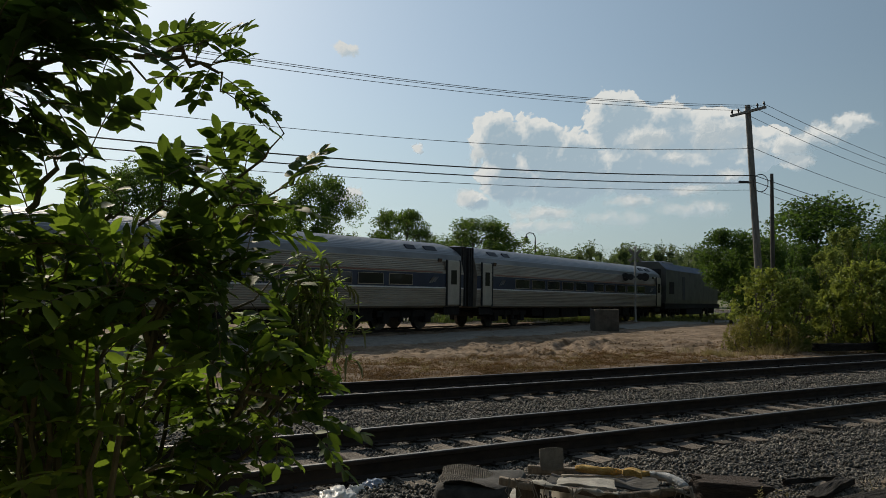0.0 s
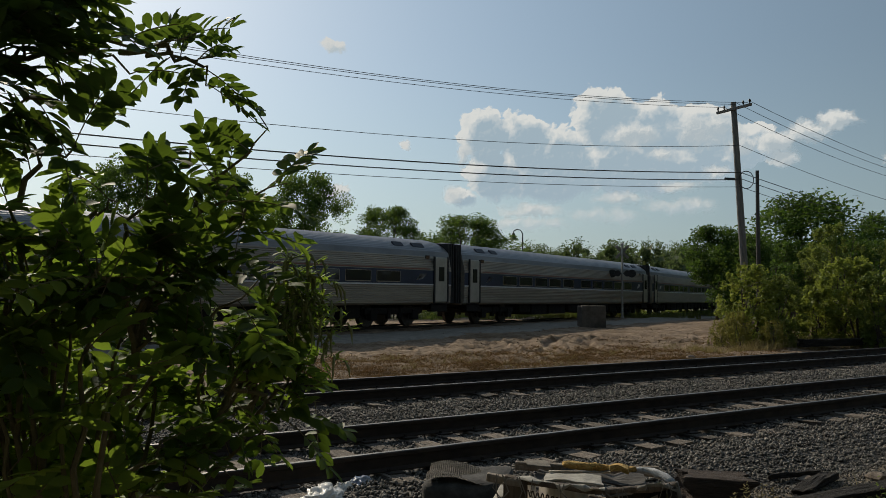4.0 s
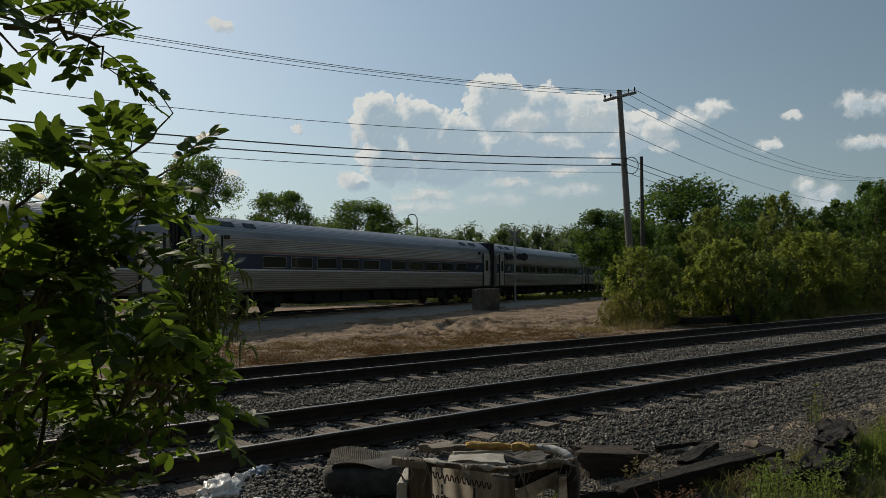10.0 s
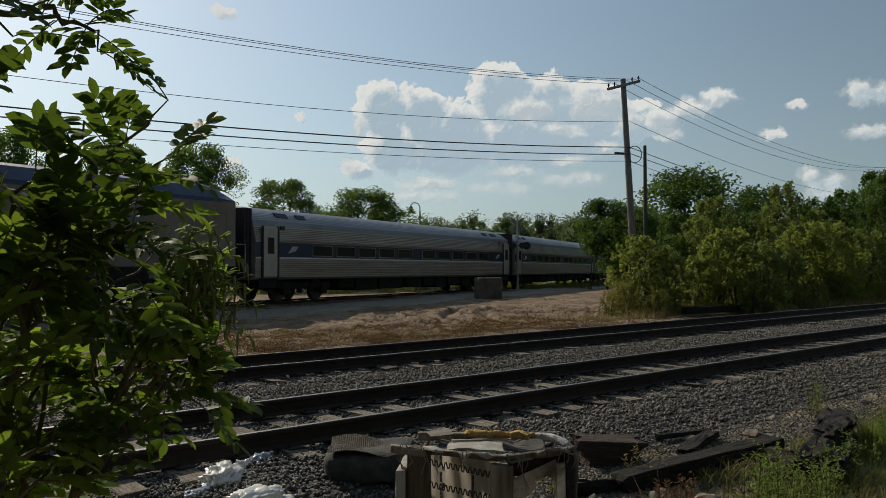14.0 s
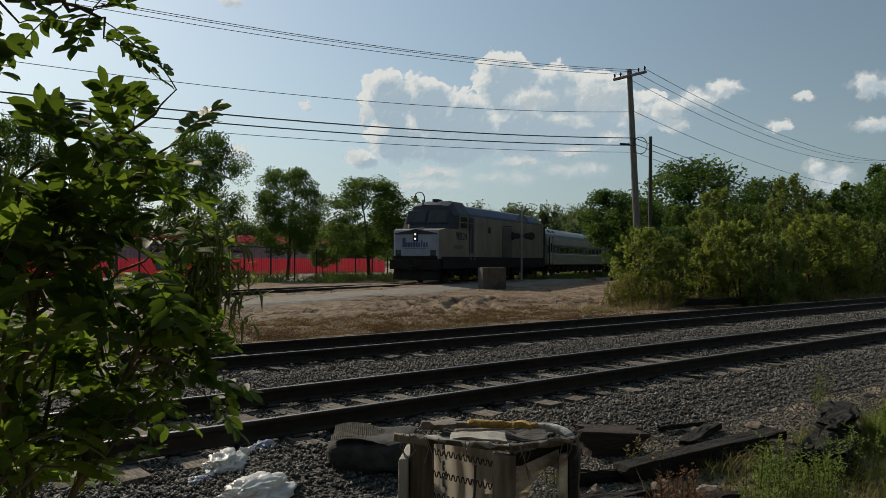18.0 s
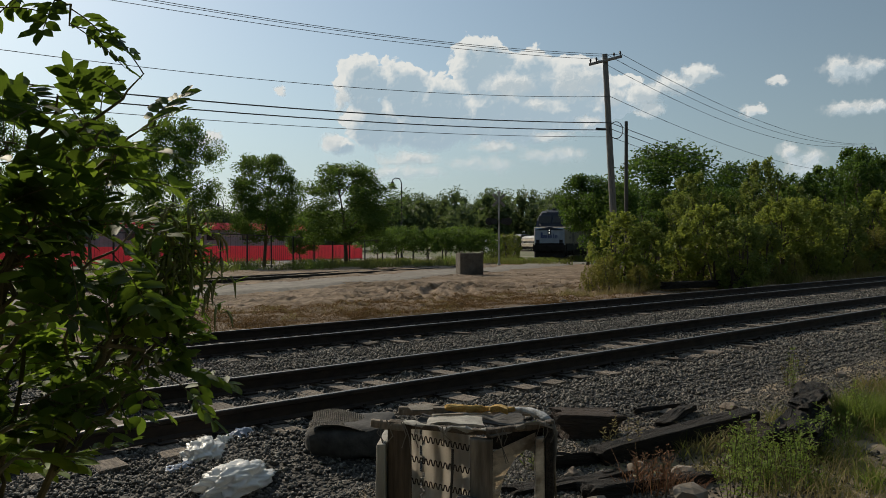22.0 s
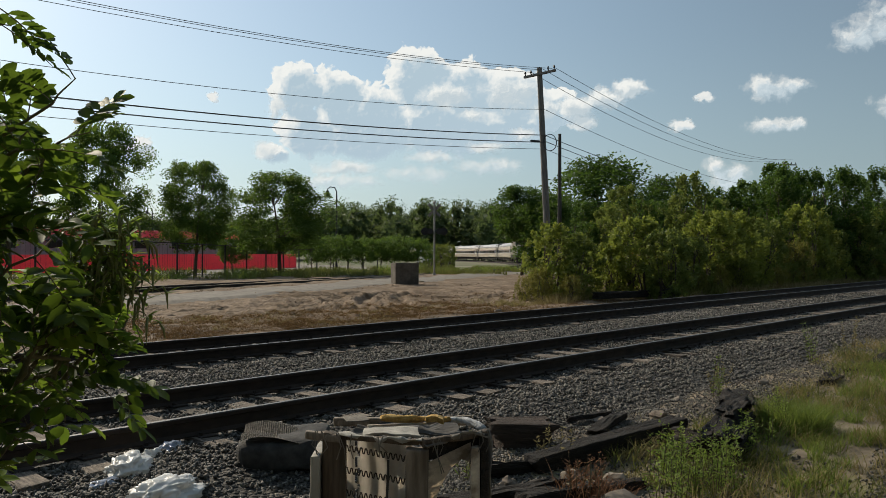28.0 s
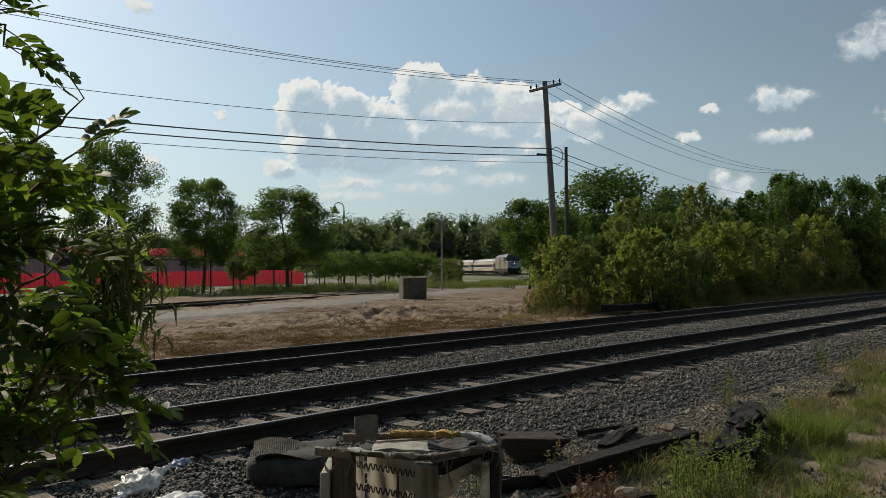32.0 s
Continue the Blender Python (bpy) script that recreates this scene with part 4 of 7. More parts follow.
def cab_unit():
    """The boxy unit at the rear end; its nose looks back along the line."""
    c = base("cab_control_unit", pose(0, 0, 0), "boxy silver cab unit with a blue roof and flat pale nose", "locomotive")
    bm = bmesh.new()
    sec = lambda x, top, w=1.55: [(x, -w, 1.32), (x, w, 1.32), (x, w, top), (x, -w, top)]
    loft(bm, [sec(-6.35, 3.88), sec(8.45, 3.88)])
    part("body", bm, "loco_grey", c, "dull silver-grey body sides")
    rib = bmesh.new()
    for sy in (-1, 1):
        for x in (-4.2, -2.2, 0.05, 2.05, 4.0, 6.0, 8.0):
            box(rib, x - 0.02, x + 0.02, sy * 1.556 - 0.008, sy * 1.556 + 0.008, 1.45, 3.8)
        box(rib, -6.3, 8.45, sy * 1.562 - 0.012, sy * 1.562 + 0.012, 3.42, 3.46)
        box(rib, -6.3, 8.45, sy * 1.562 - 0.015, sy * 1.562 + 0.015, 1.32, 1.42)
    part("panel_seam", rib, "loco_grey", c)
    roof = [(-1.56, 3.84), (-1.52, 3.98), (-1.05, 4.42), (-0.55, 4.56), (0.55, 4.56), (1.05, 4.42), (1.52, 3.98), (1.56, 3.84)]
    bm = loft(bmesh.new(), [[(x, y, z) for y, z in roof] for x in (-4.9, 7.7)] + [[(8.45, y * 0.99, 3.84 + (z - 3.84) * 0.55) for y, z in roof]])
    part("roof", bm, "loco_blue", c, "faded blue roof")
    # cab: dark blue hood with raked windscreen
    cab = [(-1.55, 2.98), (-1.55, 3.9), (-1.12, 4.55), (-0.5, 4.66), (0.5, 4.66), (1.12, 4.55), (1.55, 3.9), (1.55, 2.98)]
    bm = loft(bmesh.new(), [[(-7.55, y * 0.96, min(z, 3.02)) for y, z in cab], [(-6.95, y * 0.97, 2.98 + (z - 2.98) * 0.86) for y, z in cab], [(-6.35, y, z) for y, z in cab], [(-4.88, y, z) for y, z in cab]])
    part("cab", bm, "loco_dark", c, "dark blue cab hood")
    # nose
    ns = lambda x, w, z0, z1: [(x, -w, z0), (x, w, z0), (x, w, z1), (x, -w, z1)]
    bm = loft(bmesh.new(), [ns(-8.72, 1.30, 1.34, 2.78), ns(-8.66, 1.40, 1.32, 2.92), ns(-8.1, 1.55, 1.32, 3.02), ns(-6.36, 1.55, 1.32, 3.04)])
    bm.faces.ensure_lookup_table()
    for f in bm.faces:
        f.material_index = 0 if f.calc_center_median().x < -8.5 else 1
    part("nose", bm, ["loco_nose", "loco_grey"], c, "flat pale blue-white nose")
    part("nose_edge", loft(bmesh.new(), [[(-8.74, -1.3, 2.74), (-8.74, 0, 2.98), (-8.74, 1.3, 2.74), (-8.74, 1.3, 2.68), (-8.74, -1.3, 2.68)], [(-7.4, -1.5, 3.02), (-7.4, 0, 3.16), (-7.4, 1.5, 3.02), (-7.4, 1.5, 2.9), (-7.4, -1.5, 2.9)]]), "loco_dark", c, "dark low-pitched nose top")
    part("nose_band", boxed(-8.76, -8.70, -1.34, 1.34, 1.26, 1.50), "underframe", c)
    for sy in (-1, 1):
        ws = part("windscreen", boxed(-0.03, 0.03, -0.64, 0.64, -0.42, 0.42, 0.02), "loco_dark", c, "framed raked windscreen", m=pose(-7.27, sy * 0.68, 3.70, 0, 23, 0))
        part("pane", boxed(-0.05, -0.034, -0.55, 0.55, -0.33, 0.33, 0.008), "window", ws, "dark glass pane")
        part("wiper", boxed(-0.062, -0.05, -0.01, 0.01, -0.36, 0.12, 0.003, pose(0, 0.2, 0, 18, 0, 0)), "black_rubber", ws)
        part("equipment_box", boxed(2.5, 3.9, sy * 1.1 - 0.3, sy * 1.1 + 0.3, 0.42, 1.0, 0.04), "underframe", c)
        part("equipment_box", boxed(-3.6, -2.5, sy * 1.1 - 0.3, sy * 1.1 + 0.3, 0.42, 1.0, 0.04), "underframe", c)
        part("side_skirt", boxed(-8.5, 8.5, sy * 1.55 - 0.03, sy * 1.55 + 0.03, 0.80, 1.47, 0.01), "underframe", c)
        part("cab_side_window", boxed(-0.42, 0.42, -0.012, 0.012, -0.32, 0.32, 0.01), "window", c, m=pose(-5.75, sy * 1.556, 3.45))
        part("door_recess", boxed(-0.28, 0.28, -0.012, 0.012, -1.05, 1.05), "loco_dark", c, m=pose(-4.65, sy * 1.556, 2.72))
        for x in (-4.95, -4.32):
            part("grab_rail", cyl(bmesh.new(), (x, sy * 1.66, 1.3), (x, sy * 1.66, 3.1), 0.022, 8), "metal_grey", c)
        # the door's slate colour stands in for the shade of its open recess
        part("side_door", boxed(-0.72, 0.72, -0.012, 0.012, -1.0, 1.0, 0.008), "loco_slate", c, "sliding baggage door, dark in place of its shaded recess", m=pose(1.1, sy * 1.556, 2.45))
        part("door_gap", boxed(-0.80, 0.80, -0.005, 0.005, -1.08, 1.08), "black_rubber", c, m=pose(1.1, sy * 1.553, 2.45))
        part("porthole", cyl(bmesh.new(), (-1.9, sy * 1.54, 3.12), (-1.9, sy * 1.575, 3.12), 0.2, 18), "window", c)
        part("number_board", boxed(-0.3, 0.3, -0.05, 0.05, -0.12, 0.12, 0.01), "window", c, m=pose(-6.55, sy * 0.78, 4.30, 0, 0, 90))
        word("90224", 0.62, "loco_dark", c, pose(-6.05 if sy < 0 else -6.2, sy * 1.562, 2.62, 90, 0, 0 if sy < 0 else 180), "dark running number")
        disc = cyl(bmesh.new(), (4.0, sy * 1.555, 2.55), (4.0, sy * 1.566, 2.55), 0.62, 28)
        em = part("emblem", disc, "mark_green", c, "faded round painted emblem")
        part("emblem_band", boxed(-0.5, 0.5, -0.006, 0.006, -0.14, 0.14, 0.004), "mark_red", em, "faded red band", m=pose(4.0, sy * 1.570, 2.66))
        part("emblem_mark", boxed(-0.26, 0.26, -0.006, 0.006, -0.12, 0.12, 0.004), "loco_grey", em, m=pose(4.0, sy * 1.570, 2.30))
        for k in range(5):
            part("side_mark", boxed(-0.10, 0.10, -0.005, 0.005, -0.10, 0.10, 0.003), "mark_faded", c, m=pose(-7.0 + 0.26 * k + 0.05, sy * 1.557, 2.02))
        part("ditch_light", cyl(bmesh.new(), (-8.74, sy * 1.08, 1.66), (-8.66, sy * 1.08, 1.66), 0.1, 14), "window", c)
        part("ditch_housing", boxed(-8.735, -8.66, sy * 1.08 - 0.17, sy * 1.08 + 0.17, 1.50, 1.82, 0.02), "loco_dark", c)
    # plain shapes where the nose carries a name
    for i, (w, h) in enumerate(((0.15, 0.34), (0.09, 0.17), (0.12, 0.17), (0.09, 0.17), (0.09, 0.17), (0.09, 0.17), (0.07, 0.17), (0.05, 0.26), (0.08, 0.17), (0.07, 0.17))):
        part("nose_mark", boxed(-0.006, 0.006, -w * 0.62, w * 0.62, 0, h * 1.5, 0.003), "mark_blue", c, m=pose(-8.735, 0.72 - 0.158 * i, 1.98))
    part("nose_line", boxed(-0.006, 0.006, -0.72, 0.72, 0, 0.025), "mark_blue", c, m=pose(-8.735, 0.0, 1.88))
    part("light_housing", boxed(-0.04, 0.04, -0.15, 0.15, -0.27, 0.27, 0.03), "loco_dark", c, m=pose(-8.73, 0.0, 2.56))
    for z in (2.44, 2.68):
        part("headlight", cyl(bmesh.new(), (-8.80, 0, z), (-8.75, 0, z), 0.055, 16), "headlight", c, "lit headlight")
    part("horn", boxed(-6.4, -5.7, -0.16, 0.16, 4.66, 4.80, 0.04), "loco_dark", c)
    part("roof_blister", boxed(-5.6, -3.8, -0.62, 0.62, 4.52, 4.72, 0.06), "loco_dark", c)
    part("beacon", cyl(bmesh.new(), (-6.9, 0.5, 4.45), (-6.9, 0.5, 4.72), 0.07, 10), "metal_grey", c)
    part("pilot", loft(bmesh.new(), [[(-8.95, -1.3, 0.18), (-8.95, 1.3, 0.18), (-8.75, 1.3, 0.75), (-8.75, -1.3, 0.75)], [(-8.55, -1.45, 0.18), (-8.55, 1.45, 0.18), (-8.55, 1.45, 0.75), (-8.55, -1.45, 0.75)]]), "underframe", c, "black steel pilot plate")
    part("frame", boxed(-8.7, 8.6, -1.5, 1.5, 0.95, 1.33, 0.03), "underframe", c)
    part("anticlimber", boxed(-8.95, -8.5, -1.5, 1.5, 0.75, 1.28, 0.04), "underframe", c)
    part("fuel_tank", boxed(-2.3, 2.3, -1.35, 1.35, 0.32, 1.0, 0.12), "underframe", c)
    for sx in (-1, 1):
        bogie(c, sx * 5.3, base_len=2.75, wheel_r=0.5)
    part("coupler", boxed(-9.3, -8.8, -0.15, 0.15, 0.7, 0.98, 0.03), "underframe", c)
    part("end_wall", boxed(8.45, 8.62, -1.2, 1.2, 1.1, 3.5, 0.02), "black_rubber", c)
    for sy in (-1, 1):
        part("end_rail", tube(bmesh.new(), [(8.55, sy * 1.5, 1.2), (9.0, sy * 1.5, 1.25), (9.0, sy * 1.5, 2.3), (8.55, sy * 1.5, 2.3)], 0.025, 6), "metal_grey", c)
    return c


rear_unit = cab_unit()
TRAIN.append((rear_unit, -8.9 - 5.3, -8.9 + 5.3))


def front_loco():
    c = base("diesel_locomotive", pose(0, 0, 0), "streamlined dark grey diesel locomotive with a blue roof", "locomotive")
    p = [(-1.5, 1.2), (-1.56, 1.5), (-1.56, 3.7), (-1.0, 4.25), (1.0, 4.25), (1.56, 3.7), (1.56, 1.5), (1.5, 1.2)]
    bm = loft(bmesh.new(), [[(-10.3, y, z) for y, z in p], [(6.2, y, z) for y, z in p], [(8.4, y, 1.2 + (z - 1.2) * 0.95) for y, z in p], [(10.2, y * 0.8, 1.2 + (z - 1.2) * 0.45) for y, z in p]])
    for f in bm.faces:
        z = f.calc_center_median().z
        f.material_index = 1 if z > 3.3 else 0
    part("body", bm, ["loco_slate", "loco_blue"], c, "dull dark grey body with a blue roof")
    for sy in (-1, 1):
        part("grille", boxed(-9.3, -7.9, sy * 1.565 - 0.012, sy * 1.565 + 0.012, 1.9, 2.8), "underframe", c)
        part("cab_window", boxed(5.9, 6.9, sy * 1.565 - 0.012, sy * 1.565 + 0.012, 2.7, 3.4), "window", c)
        part("end_door", boxed(-5.2, -4.4, sy * 1.565 - 0.012, sy * 1.565 + 0.012, 1.5, 3.3), "loco_dark", c)
    part("fan_cowl", boxed(-8.5, -5.5, -0.9, 0.9, 4.2, 4.4, 0.08), "steel_roof", c)
    part("frame", boxed(-10.2, 9.9, -1.45, 1.45, 0.8, 1.22, 0.05), "underframe", c)
    part("fuel_tank", boxed(-3, 3, -1.35, 1.35, 0.3, 0.9, 0.12), "underframe", c)
    for sx in (-1, 1):
        bogie(c, sx * 6.6, base_len=2.75, wheel_r=0.5)
    return c


lead = front_loco()
TRAIN.append((lead, 130.3 + 10.5 - 6.6, 130.3 + 10.5 + 6.6))
for thing, b, f in TRAIN:
    p, th = along(train_u(0.0) + (b + f) / 2)
    thing.matrix_basis = Matrix.Translation(p) @ pose(0, 0, 0, 0, 0, math.degrees(th))

# ---- trees and bushes ----
def leaf_quads(centres, length, width, rng, droop=0.0):
    """Small pointed leaves at the centres, each folded along its rib."""
    n = len(centres)
    d = rng.normal(size=(n, 3))
    d[:, 2] = d[:, 2] * 0.7 - droop
    d /= np.linalg.norm(d, axis=1)[:, None]
    s = np.cross(d, rng.normal(size=(n, 3)))
    s /= np.linalg.norm(s, axis=1)[:, None] + 1e-9
    u = np.cross(d, s)
    L = length * rng.uniform(0.6, 1.3, (n, 1))
    W = width * rng.uniform(0.7, 1.2, (n, 1))
    v = np.stack([centres - d * L / 2, centres + s * W / 2 + u * W * 0.12, centres + d * L / 2, centres - s * W / 2 + u * W * 0.12], 1).reshape(-1, 3)
    f = np.arange(4 * n).reshape(-1, 4)
    return v, f


def crown_mesh(name, seed, h, r, low, clumps, per, leaf, material, lean=0.6, gap=0.25, spread=0.30, shoot=0.85):
    """A crown of leaf clumps with an uneven outline and gaps, from height low to h."""
    rng = np.random.RandomState(seed)
    c = []
    while len(c) < clumps:
        a, t = rng.uniform(0, 6.283), rng.uniform(0, 1)
        env = math.sin(math.pi * (0.14 + 0.80 * t)) ** lean
        rr = r * env * (0.80 + 0.28 * math.sin(3 * a + seed) * math.cos(5 * t + seed) + 0.16 * rng.normal()) * rng.uniform(0.35, 1.0) ** 0.5
        c.append((rr * math.cos(a), rr * math.sin(a), low + (h - low) * t))
    c = np.array(c)
    size = r * spread * rng.uniform(0.5, 1.25, len(c))
    ball = rng.normal(size=(len(c) * per, 3))
    ball *= (rng.uniform(0.1, 1, len(ball)) ** 0.45 / np.linalg.norm(ball, axis=1))[:, None]
    pts = np.repeat(c, per, 0) + ball * np.repeat(size, per)[:, None] * np.array([1.15 if shoot < 1 else 0.8, 1.15 if shoot < 1 else 0.8, shoot])
    pts = pts[pts[:, 2] > 0.05]
    v, f = leaf_quads(pts, leaf, leaf * 0.6, rng)
    return raw_mesh(name, v, f, material), c


def trunk_mesh(name, seed, h, r0, tips, low, stems=1, sides=7):
    rnd = random.Random(seed)
    bm = bmesh.new()
    for k in range(stems):
        a = rnd.uniform(0, 6.28)
        off = 0 if stems == 1 else 0.35
        b = Vector((off * math.cos(a), off * math.sin(a), -0.35))
        top = Vector((rnd.uniform(-0.1, 0.1) * h * (1 if stems == 1 else 2.2), rnd.uniform(-0.1, 0.1) * h * (1 if stems == 1 else 2.2), h * rnd.uniform(0.72, 0.9)))
        mid = b.lerp(top, 0.5) + Vector((rnd.uniform(-1, 1), rnd.uniform(-1, 1), 0)) * 0.03 * h
        tube(bm, [b, b.lerp(mid, 0.5), mid, mid.lerp(top, 0.6), top], [r0 * 1.25, r0, r0 * 0.7, r0 * 0.4, r0 * 0.1], sides)
        for p in rnd.sample(list(tips), min(len(tips), 12 if stems == 1 else 5)):
            p = Vector(p)
            z = min(max(p.z - 0.35 * (p.xy.length) - 0.2 * h * rnd.random(), low * 0.85), h * 0.7)
            s = b.lerp(top, min(max(z / (h * 0.85), 0.1), 0.9))
            m = s.lerp(p, 0.5) + Vector((0, 0, 0.06 * h * rnd.random()))
            tube(bm, [s, m, p], [r0 * 0.38, r0 * 0.22, r0 * 0.06], 5)
    return finish(bm, name, "bark", True)


def tree_kind(seed, h, r, low, clumps, per, leaf, material, r0, stems=1, lean=0.6, spread=0.30, shoot=0.85):
    crown, tips = crown_mesh("crown", seed, h, r, low, clumps, per, leaf, material, lean, spread=spread, shoot=shoot)
    return crown, trunk_mesh("trunk", seed + 50, h, r0, tips, low, stems)


def plant(name, kind, x, y, scale, turn, label, category, group="", z=None, stretch=1.0):
    zz = float(ground_z(x, y)) if z is None else z
    t = base(name, Matrix.Translation((x, y, zz)) @ pose(0, 0, 0, 0, 0, turn) @ Matrix.Diagonal((scale, scale, scale * stretch, 1)), label, category, group)
    part("trunk", kind[1], None, t)
    part("crown", kind[0], None, t)
    return t


PARK = [tree_kind(101 + i, 7.9, 3.2, 2.1, 190, 150, 0.155, "leaf_park", 0.11, lean=0.6, spread=0.20) for i in range(2)]
LOW = [tree_kind(175 + i, 2.95, 1.9, 1.15, 70, 46, 0.15, "leaf_park", 0.05, lean=0.35, spread=0.20) for i in range(2)]
BIG = tree_kind(120, 11.5, 5.0, 2.0, 130, 110, 0.34, "leaf_tree", 0.28)
SHRUB = [tree_kind(130 + i, 3.0, 1.4, 0.1, 130, 44, 0.14, ("leaf_bush", "leaf_olive", "leaf_bright")[i], 0.04, 7, 0.50, 0.16, 1.25) for i in range(3)]
DRY = tree_kind(140, 2.3, 1.3, 0.05, 130, 32, 0.11, "leaf_dry", 0.03, 6, 0.42, 0.15, 2.0)
TALL = [tree_kind(150 + i, 6.2, 1.9, 0.4, 150, 52, 0.175, ("leaf_bush", "leaf_tree", "leaf_park")[i], 0.07, 6, 0.58, 0.15, 1.3) for i in range(3)]
MID = [tree_kind(160 + i, 8.5, 2.4, 0.6, 170, 56, 0.21, ("leaf_park", "leaf_tree")[i], 0.09, 5, 0.58, 0.20, 1.1) for i in range(2)]


def polar(az, d):
    return d * math.sin(radians(az)), d * math.cos(radians(az))


# young trees behind the fence
for az, d, k, s, st, turn in ((24.0, 58, 0, 1.0, 1.28, 20), (29.7, 56, 1, 0.93, 1.02, 70), (35.4, 57, 0, 1.18, 0.75, 150), (32.2, 68, 1, 0.52, 0.95, 260), (18.6, 60, 1, 1.0, 1.3, 300), (12, 58, 0, 1.1, 1.2, 10)):
    x, y = polar(az, d)
    plant("tree", PARK[k], x, y, s, turn, "young leafy street tree with a slim trunk behind the fence", "tree", "young trees behind the fence", stretch=st)
# hedge of small trees in the car park
for i, az in enumerate((37.6, 38.9, 40.1, 41.2, 42.4, 43.4, 44.3, 45.0)):
    x, y = polar(az, 70 + 0.8 * i)
    plant("small_tree", LOW[i % 2], x, y, 1.0 + 0.06 * (i % 3), 40 * i, "low flat-crowned green tree in the car park row", "tree", "row of low trees")
for az, d, k, s in ((45.9, 82, 0, 0.85), (46.6, 86, 1, 0.9), (47.2, 90, 0, 0.9)):
    x, y = polar(az, d)
    plant("small_tree", SHRUB[k], x, y, s, 70 * k + az, "low round green tree beyond the curved line", "tree", "row of low trees")
# round tree and its neighbours behind the thicket
for az, d, s, st in ((57.9, 92, 1.28, 0.82), (62.6, 96, 0.95, 0.94), (55.0, 104, 0.66, 1.0), (54.3, 58, 0.52, 0.95), (55.8, 66, 0.5, 0.95)):
    x, y = polar(az, d)
    plant("tree", BIG, x, y, s, az * 7, "large round-crowned dark green tree behind the thicket", "tree", "trees behind the thicket", stretch=st)

OVER = tree_kind(185, 7.0, 2.8, 3.0, 150, 100, 0.20, "leaf_tree", 0.12, lean=0.5, spread=0.22)
x, y = polar(52.4, 60)
plant("tree", OVER, x, y, 0.9, 40, "dark leafy tree hanging over the curved line", "tree", "trees behind the thicket")

# thicket along the far side of the second track
rnd = random.Random(77)
def thicket(x, y, kind, s, label, st=1.0):
    plant("shrub", kind, x, y, s, rnd.uniform(0, 360), label, "shrub", "thicket beside the track", stretch=st)


for az, d, kind, s, label in ((54.5, 31.0, SHRUB[2], 0.92, "light green bush at the end of the thicket"), (56.2, 31.4, SHRUB[0], 0.8, "light green bush at the end of the thicket"), (52.7, 29.8, DRY, 0.40, "yellowing low bush in dry grass"), (53.7, 29.4, DRY, 0.5, "yellowing bush at the end of the thicket"), (55.9, 29.5, DRY, 0.4, "yellowing low bush in dry grass"), (58.6, 32.5, SHRUB[2], 0.70, "leafy bush beside the track"), (60.4, 33.0, SHRUB[2], 1.02, "light green bush beside the track"), (62.3, 32.0, SHRUB[0], 0.85, "leafy bush beside the track"), (56.9, 37.0, TALL[1], 0.5, "dark green bush behind others")):
    x, y = polar(az, d)
    thicket(x, y, kind, s, label)
x = 30.5
while x < 110:
    g = 1 + (x - 28) / 60
    thicket(x + rnd.uniform(-0.4, 0.4), 16.9 + rnd.uniform(-0.5, 0.5) - (x - 28) * 0.012, SHRUB[rnd.randrange(3)] if rnd.random() < 0.85 else DRY, rnd.uniform(0.72, 1.08) * min(g, 1.5), "leafy bush beside the track", rnd.uniform(0.9, 1.15))
    x += 1.9 * min(g, 1.7)
x = 29.5
while x < 62:
    thicket(x + rnd.uniform(-0.3, 0.3), 15.9 + rnd.uniform(-0.25, 0.35), (SHRUB[0], SHRUB[1], DRY, SHRUB[2])[rnd.randrange(4)], rnd.uniform(0.26, 0.46), "low leafy weed bush at the foot of the thicket", rnd.uniform(0.8, 1.2))
    x += rnd.uniform(0.9, 1.7)
x = 32.5
while x < 120:
    g = 1 + (x - 28) / 80
    thicket(x + rnd.uniform(-0.6, 0.6), 20.6 + rnd.uniform(-0.9, 0.9), TALL[rnd.randrange(3)], rnd.uniform(0.62, 0.84) * (1 if x < 46 else 1.25), "tall green shrub in the thicket", rnd.uniform(0.85, 1.15))
    x += 2.3 * g
x = 40.0
while x < 120:
    thicket(x + rnd.uniform(-0.8, 0.8), 26 + rnd.uniform(-1.2, 1.2), TALL[rnd.randrange(3)] if x < 60 or rnd.random() < 0.4 else MID[rnd.randrange(2)], rnd.uniform(0.72, 0.95) * (0.95 if x < 58 else 1.1), "young tree in the thicket", rnd.uniform(0.85, 1.1))
    x += 3.2
for az, d, s in ((69.7, 60, 0.84), (71.3, 62, 0.84), (73.2, 58, 0.80), (75.5, 64, 0.86), (77.5, 66, 0.92), (79.5, 70, 0.98), (82, 74, 1.05), (67.9, 68, 0.66)):
    x, y = polar(az, d)
    thicket(x, y, MID[int(az) % 2], s, "tall young tree in the thicket", 1.05)

